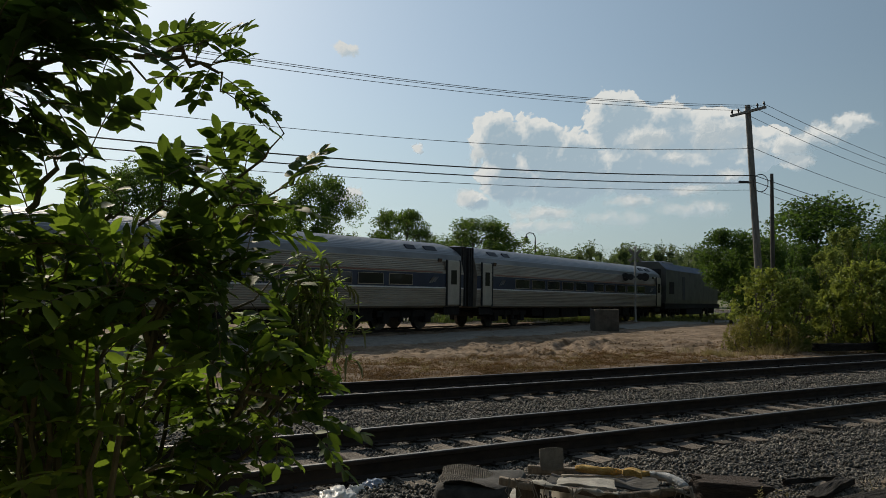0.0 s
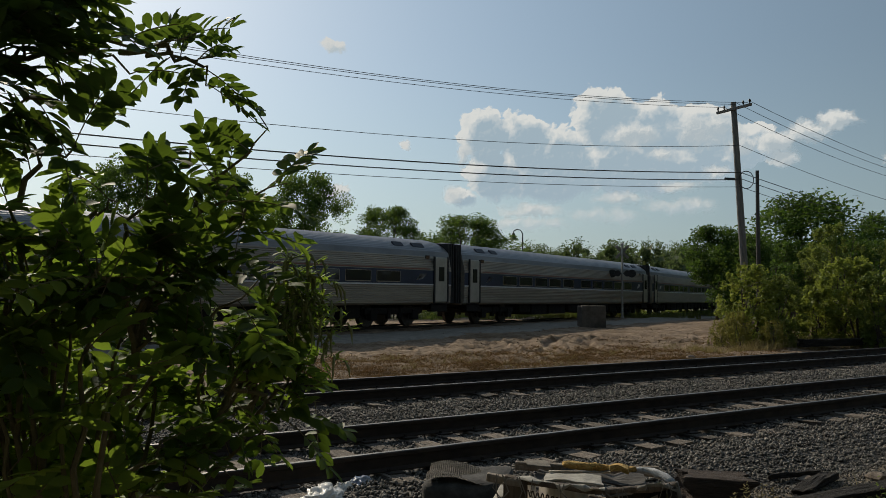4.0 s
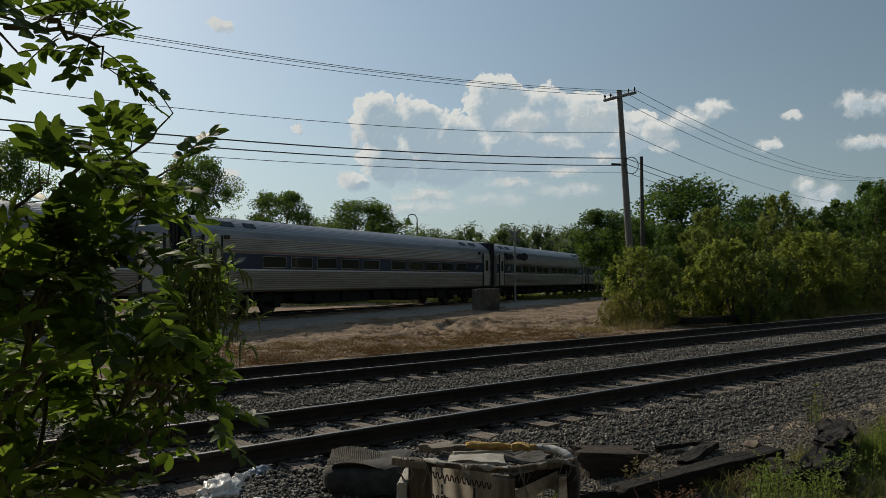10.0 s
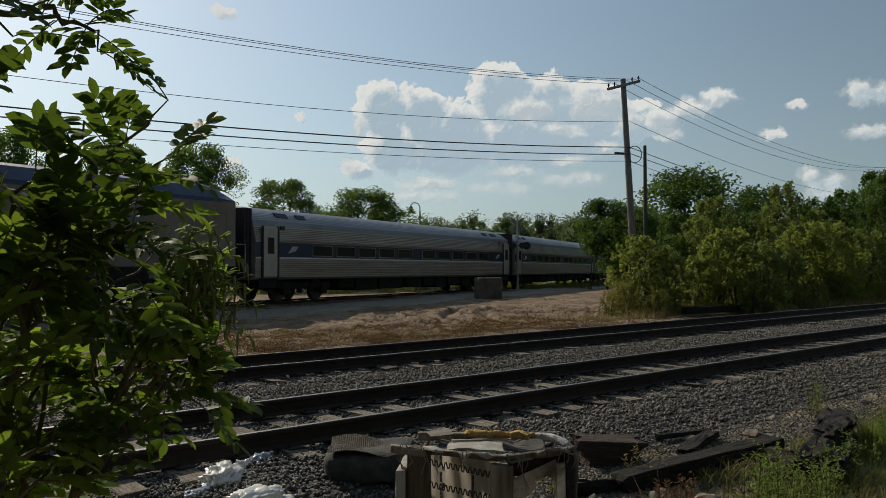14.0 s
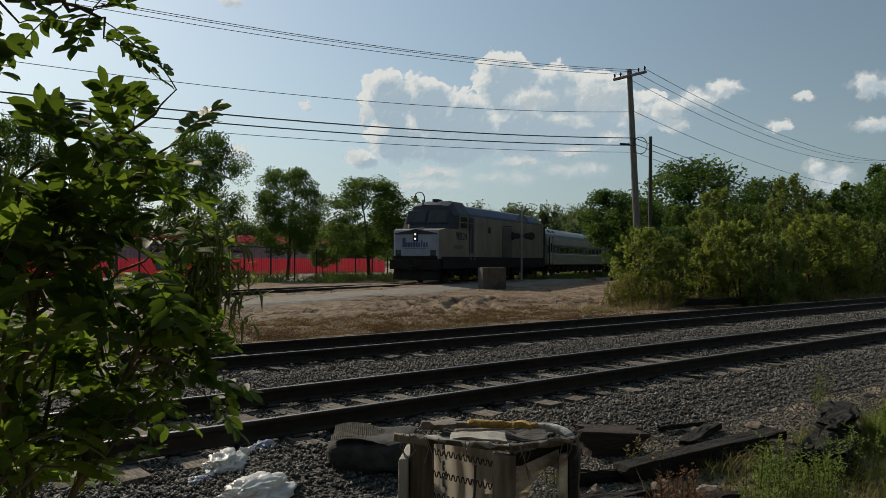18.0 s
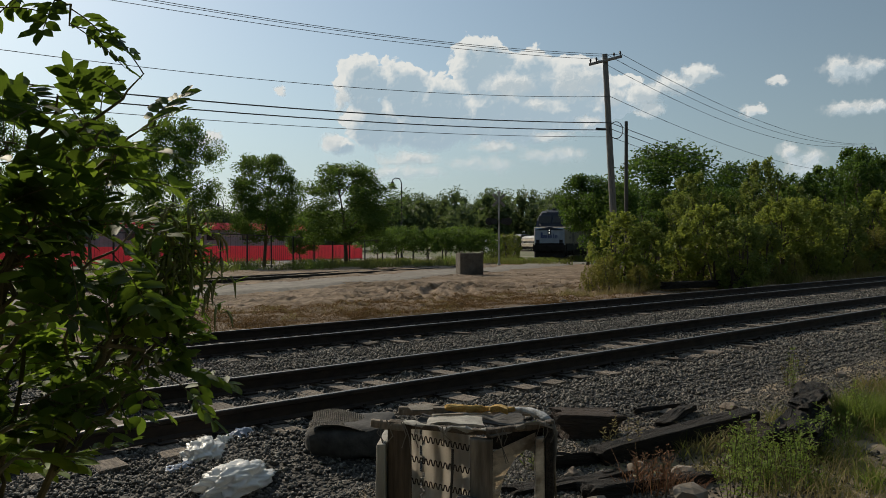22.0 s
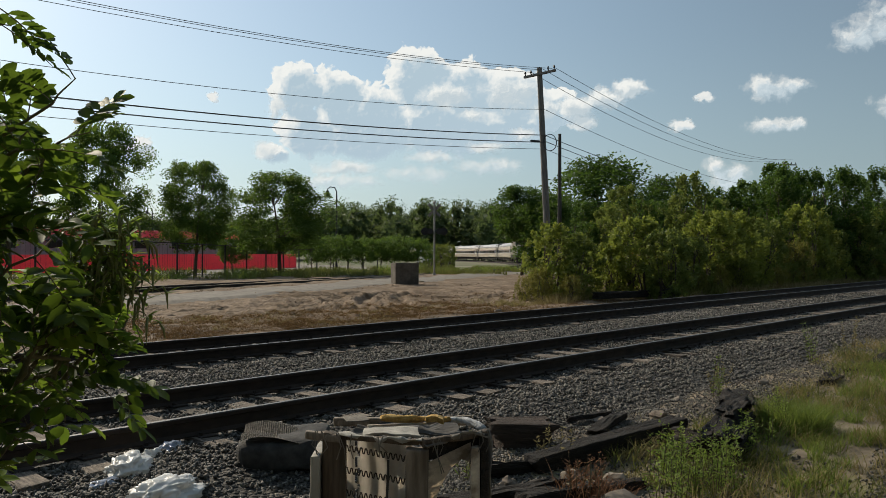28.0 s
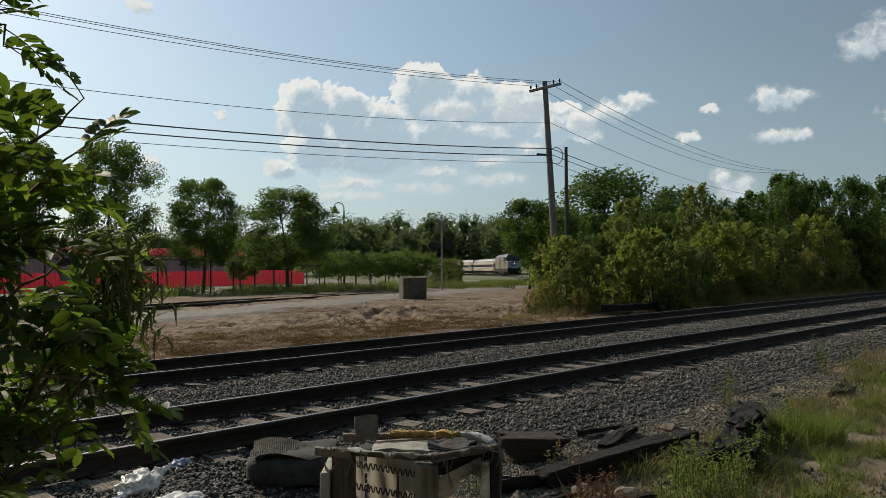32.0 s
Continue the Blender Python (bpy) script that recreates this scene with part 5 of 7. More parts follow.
# far woods, one mass beyond counting, with unseen near trees added behind; they close the place all round
rng = np.random.RandomState(9)
pts, fill, tr = [], [], bmesh.new()
for i in range(860):
    # behind the camera: close trees out of view, added to hold back skylight
    behind = i >= 740
    az, d = (rng.uniform(106, 340), rng.uniform(18, 40)) if behind else (rng.uniform(-12, 98), rng.uniform(190, 330))
    if not behind and (d < 215 and az < 34 or d < 235 and 36 < az < 56):
        continue
    x, y = polar(az, d)
    hh = rng.uniform(9.5, 15.5) * (1.15 if behind else 0.82 if az < 36 else 1.22 if az < 58 else 1.0) * (1.0 if behind else (d / 230) ** 0.75)
    rr = rng.uniform(3.0, 5.5)
    gz = float(ground_z(x, y))
    k, per = (40, 4) if behind else (90, 8)
    a, t = rng.uniform(0, 6.283, k), rng.uniform(-0.75, 1, k)
    env = np.sqrt(np.clip(1 - t * t, 0.02, 1)) * rng.uniform(0.7, 1.05, k)
    q = np.stack([x + rr * env * np.cos(a), y + rr * env * np.sin(a), gz + hh * (0.58 + 0.40 * t)], 1)
    pts.append(np.repeat(q, per, 0) + np.clip(rng.normal(size=(k * per, 3)), -1.5, 1.5) * 0.75)
    fill.append(q * [0.78, 0.78, 1] + np.array([x, y, 0]) * 0.22 - [0, 0, 0.10 * hh])
    if i % 8 == 0:
        cyl(tr, (x, y, gz - 0.5), (x, y, gz + hh * 0.7), 0.22, 5, 0.08)
v, f = leaf_quads(np.concatenate(pts), 0.62, 0.48, rng)
fv, ff = leaf_quads(np.concatenate(fill), 2.6, 2.2, rng)
v, f = np.concatenate([v, fv]), np.concatenate([f, ff + len(v)])
woods = tagged(new("far_woods", raw_mesh("far_woods", v, f, "leaf_far")), "distant line of mixed green woods, plus unseen trees added behind the camera", "woods", kind="stuff")
part("trunks", tr, "bark", woods)


# ---- grass and weeds ----
def blades(name, patches, material, label, length=(0.12, 0.35), width=0.008, seed=1, lean=0.5, z_of=ground_z):
    """Blades in patches of (x, y, radius, count, size)."""
    rng = np.random.RandomState(seed)
    V, F = [], []
    o = 0
    for x, y, r, n, s in patches:
        a, q = rng.uniform(0, 6.283, n), r * np.sqrt(rng.uniform(0, 1, n))
        px, py = x + q * np.cos(a), y + q * np.sin(a)
        pz = np.asarray(z_of(px, py)) - 0.01
        L = rng.uniform(*length, n) * s
        d = rng.normal(size=(n, 2)) * lean
        w = rng.normal(size=(n, 2))
        w /= np.linalg.norm(w, axis=1)[:, None]
        w *= width * s * 0.5
        p0 = np.stack([px, py, pz], 1)
        up = np.stack([d[:, 0] * L * 0.35, d[:, 1] * L * 0.35, L * 0.62], 1)
        tip = np.stack([d[:, 0] * L * 0.9, d[:, 1] * L * 0.9, L * 0.95], 1)
        W = np.c_[w, np.zeros(n)]
        V.append(np.stack([p0 - W, p0 + W, p0 + up + W * 0.8, p0 + up - W * 0.8, p0 + tip], 1).reshape(-1, 3))
        i = o + 5 * np.arange(n)
        F += [np.stack([i, i + 1, i + 2], 1), np.stack([i, i + 2, i + 3], 1), np.stack([i + 3, i + 2, i + 4], 1)]
        o += 5 * n
    return tagged(new(name, raw_mesh(name, np.concatenate(V), np.concatenate(F), material)), label, "grass", kind="stuff")

# ---- poles, wires, signals, fence and the far buildings ----
def utility_pole(x, y, z, h, r, lean, arms, label, mat="pole_wood"):
    p = base("utility_pole", Matrix.Translation((x, y, z)) @ pose(0, 0, 0, 0, 0, -54) @ pose(0, 0, 0, 0, lean, 0), label, "utility pole", "utility poles")
    part("pole", tube(bmesh.new(), [(0, 0, -0.4), (0, 0, h * 0.5), (0, 0, h)], [r * 1.2, r, r * 0.78], 12), mat, p)
    for za, w, turn in arms:
        a = part("crossarm", boxed(-w / 2, w / 2, -0.06, 0.06, -0.06, 0.06, 0.01), mat, p, "wooden crossarm", m=pose(0, -r, za, 0, 0, turn))
        for k in (-0.92, -0.55, 0.55, 0.92):
            part("insulator", tube(bmesh.new(), [(0, 0, 0.05), (0, 0, 0.14), (0, 0, 0.2), (0, 0, 0.28)], [0.02, 0.035, 0.06, 0.03], 8), "metal_black", a, m=pose(k * w / 2, 0, 0))
    return p


main_pole = utility_pole(33.45, 23.95, -0.35, 11.2, 0.17, -2.9, [(10.85, 1.95, -36)], "tall weathered wooden utility pole with one crossarm")
part("coil", tube(bmesh.new(), [(0.35 + 0.33 * math.cos(a), -0.2, 7.35 + 0.42 * math.sin(a)) for a in [k * 0.4 for k in range(17)]], 0.02, 6), "wire", main_pole, "coil of spare cable")
utility_pole(39.35, 27.5, -0.4, 8.85, 0.12, 0, [], "slim dark pole without crossarm", "dark_pole")
utility_pole(89.2, 32.85, -0.6, 11.9, 0.17, 0, [(11.6, 2.6, 10)], "distant wooden utility pole with crossarm")
utility_pole(-14.0, 27.0, -0.35, 10.9, 0.17, 0, [(10.45, 2.1, 140)], "wooden utility pole beside the paved way")


def wire(a, b, sag, r=0.014, label="thin black overhead wire"):
    a, b = Vector(a), Vector(b)
    pts = [a.lerp(b, k / 24) - Vector((0, 0, sag * 4 * (k / 24) * (1 - k / 24))) for k in range(25)]
    return tagged(part("overhead_wire", tube(bmesh.new(), pts, r, 5), "wire"), label, "wire", "overhead wires")


for dx, dy, za, zb, sag, r in ((-0.5, -0.75, 10.62, 10.25, 1.35, 0.011), (-0.3, 0.0, 10.68, 10.3, 1.25, 0.011), (-0.1, 0.75, 10.68, 10.2, 1.15, 0.011), (0, 0, 8.70, 8.0, 1.25, 0.011), (0, -0.15, 7.38, 6.65, 0.85, 0.024), (0, -0.15, 7.02, 6.3, 0.80, 0.022), (0, -0.15, 6.68, 5.9, 0.75, 0.011)):
    wire((33.1 + dx * 0.4, 24.2 + dy, za), (-14, 27 + dy, zb), sag, r)
for dx, dy, za, zb, sag, r in ((0, -0.75, 10.7, 11.5, 1.3, 0.013), (0, 0, 10.75, 11.6, 1.4, 0.013), (0, 0.75, 10.7, 11.5, 1.5, 0.013), (0, 0, 8.75, 8.6, 1.1, 0.013), (0, -0.1, 7.4, 7.3, 1.0, 0.018), (0, -0.1, 7.1, 7.0, 1.05, 0.018), (0, -0.1, 6.7, 6.6, 1.1, 0.013)):
    wire((33.1, 24.2 + dy, za), (89.2, 32.85 + dy * 1.2, zb), sag, r)
part("cable_sleeve", cyl(bmesh.new(), (32.1, 24.15, 7.0), (32.75, 24.12, 7.03), 0.06, 8), "metal_black", main_pole, m=main_pole.matrix_basis.inverted())


def crossing_signal(x, y, z, turn):
    s = base("crossing_signal", Matrix.Translation((x, y, z)) @ pose(0, 0, 0, 0, 0, turn), "grey railway crossing signal with crossbuck and dark lamps", "crossing signal")
    part("mast", cyl(bmesh.new(), (0, 0, 0), (0, 0, 5.0), 0.065, 12), "metal_grey", s)
    part("base_cap", tube(bmesh.new(), [(0, 0, 0), (0, 0, 0.12), (0, 0, 0.4)], [0.2, 0.15, 0.1], 12), "metal_grey", s)
    for a in (-45, 45):
        part("crossbuck_blade", boxed(-0.56, 0.56, -0.015, 0.015, -0.09, 0.09, 0.01), "pole_wood", s, "weathered crossbuck blade seen from behind", m=pose(0, 0.1, 4.55, 0, a, 0))
    part("lamp_arm", boxed(-0.8, 0.8, -0.04, 0.04, -0.04, 0.04), "metal_black", s, m=pose(0, 0, 3.15))
    for k in (-0.62, -0.3, 0.3, 0.62):
        d = part("lamp", cyl(bmesh.new(), (0, -0.04, 0), (0, 0.04, 0), 0.26 if abs(k) > 0.5 else 0.2, 18), "metal_black", s, "round black lamp target", m=pose(k, 0.10 if abs(k) > 0.5 else -0.14, 3.15))
        part("hood", tube(bmesh.new(), [(0, 0.04, 0), (0, 0.3, -0.02)], [0.13, 0.12], 12), "metal_black", d)
    part("bell", tube(bmesh.new(), [(0, 0, 5.0), (0, 0, 5.08), (0, 0, 5.16)], [0.12, 0.13, 0.03], 12), "metal_grey", s)
    return s


crossing_signal(38.6, 37.0, -0.32, -42)

blk = rumpled(boxed(-0.62, 0.62, -0.5, 0.5, 0, 1.3, 0.06), 0.03, 2.0, 4)
tagged(part("concrete_block", blk, "old_concrete", m=pose(28.9, 29.8, float(ground_z(28.9, 29.8)) - 0.2, 0, 0, -30)), "squat grey-brown concrete block beside the curved line", "concrete block")


def signal_cabinet(x, y, turn):
    c = base("signal_cabinet", Matrix.Translation((x, y, float(ground_z(x, y)))) @ pose(0, 0, 0, 0, 0, turn), "grey metal signal cabinet on a concrete base by the crossing", "cabinet")
    part("base_slab", boxed(-0.6, 0.6, -0.5, 0.5, -0.2, 0.15, 0.02), "concrete", c)
    part("body", boxed(-0.5, 0.5, -0.4, 0.4, 0.15, 2.15, 0.02), "metal_grey", c)
    part("roof", boxed(-0.56, 0.56, -0.47, 0.47, 2.15, 2.24, 0.03), "metal_grey", c)
    for sx in (-0.245, 0.245):
        d = part("door", boxed(sx - 0.23, sx + 0.23, -0.425, -0.40, 0.25, 2.08, 0.008), "metal_grey", c)
        part("handle", boxed(sx * 0.25 - 0.02, sx * 0.25 + 0.02, -0.46, -0.425, 1.1, 1.3, 0.006), "metal_black", d)


x, y = polar(22.2, 44.5)
signal_cabinet(x, y, -25)


def lamp_post(x, y, z, h, turn):
    p = base("street_lamp", Matrix.Translation((x, y, z)) @ pose(0, 0, 0, 0, 0, turn), "black street lamp with a bell-shaped shade on a curved arm", "street lamp", "street lamps")
    part("post", tube(bmesh.new(), [(0, 0, 0), (0, 0, 1.2), (0, 0, h - 0.5)], [0.14, 0.09, 0.07], 10), "metal_black", p)
    part("arm", tube(bmesh.new(), [(0, 0, h - 0.6), (0, 0, h - 0.15), (-0.2, 0, h + 0.22), (-0.6, 0, h + 0.3), (-0.88, 0, h + 0.12), (-0.9, 0, h - 0.05)], 0.05, 8), "metal_black", p)
    part("shade", tube(bmesh.new(), [(-0.9, 0, h - 0.02), (-0.9, 0, h - 0.12), (-0.9, 0, h - 0.4), (-0.9, 0, h - 0.62), (-0.9, 0, h - 0.74)], [0.05, 0.16, 0.2, 0.32, 0.5], 14), "metal_black", p, "bell-shaped lamp shade")
    return p


x, y = polar(39.3, 80)
lamp_post(x, y, -0.5, 8.0, -40)
x, y = polar(27.0, 150)
lamp_post(x, y, -0.9, 9.5, -40)


def fence(points, h):
    f = base("metal_fence", pose(0, 0, 0), "black chain-link metal fence with posts and top rail", "fence")
    for (x0, y0), (x1, y1) in zip(points, points[1:]):
        L = math.hypot(x1 - x0, y1 - y0)
        n = max(1, round(L / 3.0))
        for i in range(n):
            a, b = i / n, (i + 1) / n
            px, py, qx, qy = x0 + (x1 - x0) * a, y0 + (y1 - y0) * a, x0 + (x1 - x0) * b, y0 + (y1 - y0) * b
            pz, qz = float(ground_z(px, py)), float(ground_z(qx, qy))
            part("post", cyl(bmesh.new(), (px, py, pz - 0.2), (px, py, pz + h), 0.055, 8), "metal_black", f)
            part("top_rail", cyl(bmesh.new(), (px, py, pz + h - 0.04), (qx, qy, qz + h - 0.04), 0.032, 6), "metal_black", f)
            part("bottom_rail", cyl(bmesh.new(), (px, py, pz + 0.15), (qx, qy, qz + 0.15), 0.018, 6), "metal_black", f)
            mesh = bmesh.new()
            k = int(math.hypot(qx - px, qy - py) / 0.25)
            for j in range(1, k):
                u = j / k
                cyl(mesh, (px + (qx - px) * u, py + (qy - py) * u, pz + 0.15), (px + (qx - px) * u, py + (qy - py) * u, pz + h - 0.05), 0.005, 4)
            part("mesh_panel", mesh, "metal_black", f)
    return f


fence([polar(8, 43), polar(20, 46), polar(26.8, 49), polar(31.7, 56), polar(36.7, 68), polar(41.1, 80), polar(46, 92)], 2.1)


def low_building():
    """A long shed with red fascia, and red barrier sheets standing before it."""
    x0, y0 = polar(6, 74)
    x1, y1 = polar(37.6, 112)
    L, th = math.hypot(x1 - x0, y1 - y0), math.degrees(math.atan2(y1 - y0, x1 - x0))
    b = base("long_shed", Matrix.Translation((x0, y0, -0.65)) @ pose(0, 0, 0, 0, 0, th), "long low shed with red roof fascia and red barrier sheets", "building")
    part("wall", boxed(0, L * 0.76, 0, 9, 0, 3.5), "grey_panel", b, "grey wall band")
    part("roof", boxed(-0.4, L * 0.76 + 0.3, -0.5, 9.4, 3.5, 4.25, 0.05), "red_panel", b, "red roof fascia")
    n = int(L / 2.5)
    # translucent barrier sheets, set clear of the wall so the sun shines through
    pan = boxed(-1.245, 1.245, -0.012, 0.0, -0.85, 0.85, 0.004)
    me = finish(pan, "wall_panel", "red_sheet")
    for i in range(int(n * 0.84)):
        part("wall_panel", me, None, b, m=pose(1.25 + 2.5 * i, -7.5, 0.92))
    win = finish(boxed(-0.95, 0.95, -0.03, 0.0, -0.4, 0.4, 0.02), "window", "window")
    for i in range(3, int(n * 0.74), 2):
        part("window", win, None, b, m=pose(1.25 + 2.5 * i, -0.012, 2.75))
    return b


low_building()


def small_house(az, d, w, turn):
    x, y = polar(az, d)
    h = base("white_shed", Matrix.Translation((x, y, float(ground_z(x, y)))) @ pose(0, 0, 0, 0, 0, turn), "small white shed with a pale roof by the far trees", "shed")
    part("wall", boxed(-w / 2, w / 2, -1.5, 1.5, 0, 2.2, 0.02), "white_paint", h)
    part("roof", loft(bmesh.new(), [[(-w / 2 - 0.2, -1.8, 2.2), (-w / 2 - 0.2, 1.8, 2.2), (-w / 2 - 0.2, 0, 3.0)], [(w / 2 + 0.2, -1.8, 2.2), (w / 2 + 0.2, 1.8, 2.2), (w / 2 + 0.2, 0, 3.0)]]), "white_paint", h)
    part("door", boxed(-0.5, 0.5, -1.53, -1.49, 0, 1.9), "grey_panel", h)


small_house(45.7, 190, 4.0, -20)
lot = raw_mesh("car_park", [(20, 52, -0.36), (62, 64, -0.47), (80, 110, -0.62), (10, 90, -0.55)], [(0, 1, 2, 3)], "asphalt")
tagged(new("car_park", lot), "grey asphalt car park behind the fence", "car park", kind="structure")

# ---- clouds: far backdrops at three kilometres ----
def cloud_material(name, blobs, seed, rim, core, hard=0.10, soft=0.5, foot=-9.0, grain=1.0, relief=1.0, bias=0.0, amp=1.0, dense=1.25, reach=1.0, wob=0.9, bent=1.0, shade=0.64):
    """Cumulus: puffs joined and broken up by billows; bright where little cloud lies sunward."""
    m, n, l, p = shader(name)
    n.remove(p)

    def maths(op, a, b, c=None):
        o = n.new("ShaderNodeMath")
        o.operation = op
        for k, v in enumerate((a, b, c)):
            if v is None:
                continue
            if isinstance(v, (int, float)):
                o.inputs[k].default_value = v
            else:
                l.new(v, o.inputs[k])
        return o.outputs[0]

    def vec(op, a, b):
        o = n.new("ShaderNodeVectorMath")
        o.operation = op
        l.new(a, o.inputs[0])
        o.inputs[1].default_value = b
        return o.outputs["Value"] if op == "LENGTH" else o.outputs[0]

    def tex(v, scale, detail, rough=0.6):
        w = n.new("ShaderNodeTexNoise")
        w.noise_dimensions = "2D"
        w.inputs["Scale"].default_value, w.inputs["Detail"].default_value, w.inputs["Roughness"].default_value = scale, detail, rough
        l.new(v, w.inputs["Vector"])
        return w

    def puff(v, scale):
        w = n.new("ShaderNodeTexVoronoi")
        w.voronoi_dimensions, w.feature = "2D", "SMOOTH_F1"
        w.inputs["Scale"].default_value, w.inputs["Smoothness"].default_value = scale, 0.35
        l.new(v, w.inputs["Vector"])
        return maths("SUBTRACT", 0.42, w.outputs["Distance"])

    flat = n.new("ShaderNodeTexCoord").outputs["Object"]
    moved = vec("ADD", flat, (seed * 7.3, seed * 3.1, 0))
    # the billows curl: the place is bent by a noise before anything else reads it
    curl = n.new("ShaderNodeVectorMath")
    curl.operation = "MULTIPLY_ADD"
    l.new(vec("SUBTRACT", tex(moved, 0.9 * grain, 6).outputs["Color"], (0.5, 0.5, 0.5)), curl.inputs[0])
    curl.inputs[1].default_value = (1.5 * bent / grain, 1.2 * bent / grain, 0)
    l.new(flat, curl.inputs[2])
    here_at = curl.outputs[0]

    def mass(v):
        last = None
        for cx, cy, rx, ry in blobs:
            e = maths("SUBTRACT", 1.0, vec("LENGTH", vec("MULTIPLY", vec("SUBTRACT", v, (cx, cy, 0)), (1 / rx, 1 / ry, 0)), (0, 0, 0)))
            last = maths("SMOOTH_MAX", last, e, 0.15) if last else e
        return maths("MINIMUM", maths("MULTIPLY", last, dense), 0.75)

    def billow(v):
        q = vec("ADD", v, (seed * 7.3, seed * 3.1, 0))
        a = maths("MULTIPLY_ADD", puff(q, 0.75 * grain), 0.36, bias)
        a = maths("MULTIPLY_ADD", puff(q, 1.7 * grain), 0.20, a)
        a = maths("MULTIPLY_ADD", puff(q, 3.9 * grain), 0.10, a)
        return maths("MULTIPLY", maths("ADD", a, maths("MULTIPLY_ADD", tex(q, 0.55 * grain, 9, 0.62).outputs["Fac"], wob, -0.5 * wob)), amp)

    here_b = billow(here_at)
    here = maths("ADD", mass(here_at), here_b)
    near = vec("ADD", here_at, (-0.10 * relief, 0.12 * relief, 0))
    away = vec("ADD", here_at, (-0.75 * relief * reach, 0.95 * relief * reach, 0))
    there = maths("ADD", mass(away), maths("MULTIPLY", billow(away), 0.8))
    open_ = n.new("ShaderNodeMapRange")
    open_.inputs["From Min"].default_value, open_.inputs["From Max"].default_value = shade, 0.0
    l.new(there, open_.inputs["Value"])
    lit = maths("MULTIPLY_ADD", maths("SUBTRACT", here_b, billow(near)), 1.6, open_.outputs[0])
    # the foot of the cloud thins out into the sky
    sep = n.new("ShaderNodeSeparateXYZ")
    l.new(flat, sep.inputs[0])
    thin = n.new("ShaderNodeMapRange")
    thin.inputs["From Min"].default_value, thin.inputs["From Max"].default_value = foot + 3.0, foot
    thin.inputs["To Min"].default_value, thin.inputs["To Max"].default_value = hard, hard + soft
    l.new(sep.outputs["Y"], thin.inputs["Value"])
    a = n.new("ShaderNodeMapRange")
    a.interpolation_type = "SMOOTHSTEP"
    l.new(maths("DIVIDE", here, thin.outputs[0]), a.inputs["Value"])
    r = n.new("ShaderNodeValToRGB")
    r.color_ramp.elements[0].position, r.color_ramp.elements[1].position = 0.05, 1.0
    r.color_ramp.elements[0].color, r.color_ramp.elements[1].color = (*core, 1), (*rim, 1)
    l.new(lit, r.inputs[0])
    em = n.new("ShaderNodeEmission")
    l.new(r.outputs[0], em.inputs[0])
    tr = n.new("ShaderNodeBsdfTransparent")
    mix = n.new("ShaderNodeMixShader")
    l.new(a.outputs[0], mix.inputs[0])
    l.new(tr.outputs[0], mix.inputs[1])
    l.new(em.outputs[0], mix.inputs[2])
    l.new(mix.outputs[0], n["Material Output"].inputs["Surface"])
    M[name] = m


CLOUD_D = 3000.0


def cloud(az, el, w, h, blobs, seed, rim=(0.645, 0.65, 0.635), core=(0.36, 0.42, 0.46), label="bright white cumulus cloud", distance=CLOUD_D, **k):
    """A cloud of w by h degrees about (az, el); its puffs in degrees from that centre."""
    name = f"cloud_face_{seed}"
    cloud_material(name, blobs, seed, rim, core, **k)
    a, e = radians(az), radians(el)
    p = Vector((math.sin(a) * math.cos(e), math.cos(a) * math.cos(e), math.sin(e))) * distance
    z = -p.normalized()
    xr = Vector((math.cos(a), -math.sin(a), 0))
    yr = z.cross(xr)
    u = distance * radians(1)
    m = Matrix(((xr.x * u, yr.x * u, z.x * u, p.x), (xr.y * u, yr.y * u, z.y * u, p.y), (xr.z * u, yr.z * u, z.z * u, p.z), (0, 0, 0, 1)))
    ob = new("cloud", raw_mesh("cloud", [(-w / 2, -h / 2, 0), (w / 2, -h / 2, 0), (w / 2, h / 2, 0), (-w / 2, h / 2, 0)], [(0, 1, 2, 3)], name))
    ob.matrix_basis = m
    return tagged(ob, label, "cloud", "clouds", "backdrop")


BIG_CORE, BIG_RIM = (0.335, 0.425, 0.495), (0.66, 0.665, 0.65)
cloud(46.8, 9.6, 36, 15, [(-10.2, 1.7, 1.9, 2.0), (-7.6, 1.4, 2.1, 2.0), (-5.0, 0.2, 2.2, 2.2), (-1.8, 2.6, 2.3, 2.4), (1.6, 1.8, 2.3, 2.2), (4.6, 1.5, 2.6, 2.0), (7.4, 0.6, 2.2, 1.5), (-9.6, -1.3, 2.3, 1.9), (-5.5, -1.3, 3.6, 2.3), (0.0, -0.8, 4.0, 2.3), (4.6, -0.8, 3.2, 1.3), (-12.0, -2.7, 1.4, 0.8)], 1, BIG_RIM, BIG_CORE, foot=-4.6, soft=0.9, wob=0.42, bent=0.55, reach=0.62, shade=0.42, label="large bright white cumulus cloud with grey-blue core")
FRONT = dict(hard=0.95, soft=0.3, wob=1.0, bent=0.9, reach=0.7, relief=0.8, grain=1.15)
cloud(46.8, 9.6, 36, 15, [(0.2, 1.3, 2.2, 1.1), (4.8, 1.5, 2.6, 1.4), (2.2, 0.1, 1.8, 0.6), (7.0, 0.5, 1.6, 0.8)], 13, BIG_RIM, (0.42, 0.475, 0.51), distance=2900.0, label="bright puffs before the large cumulus cloud", **FRONT)
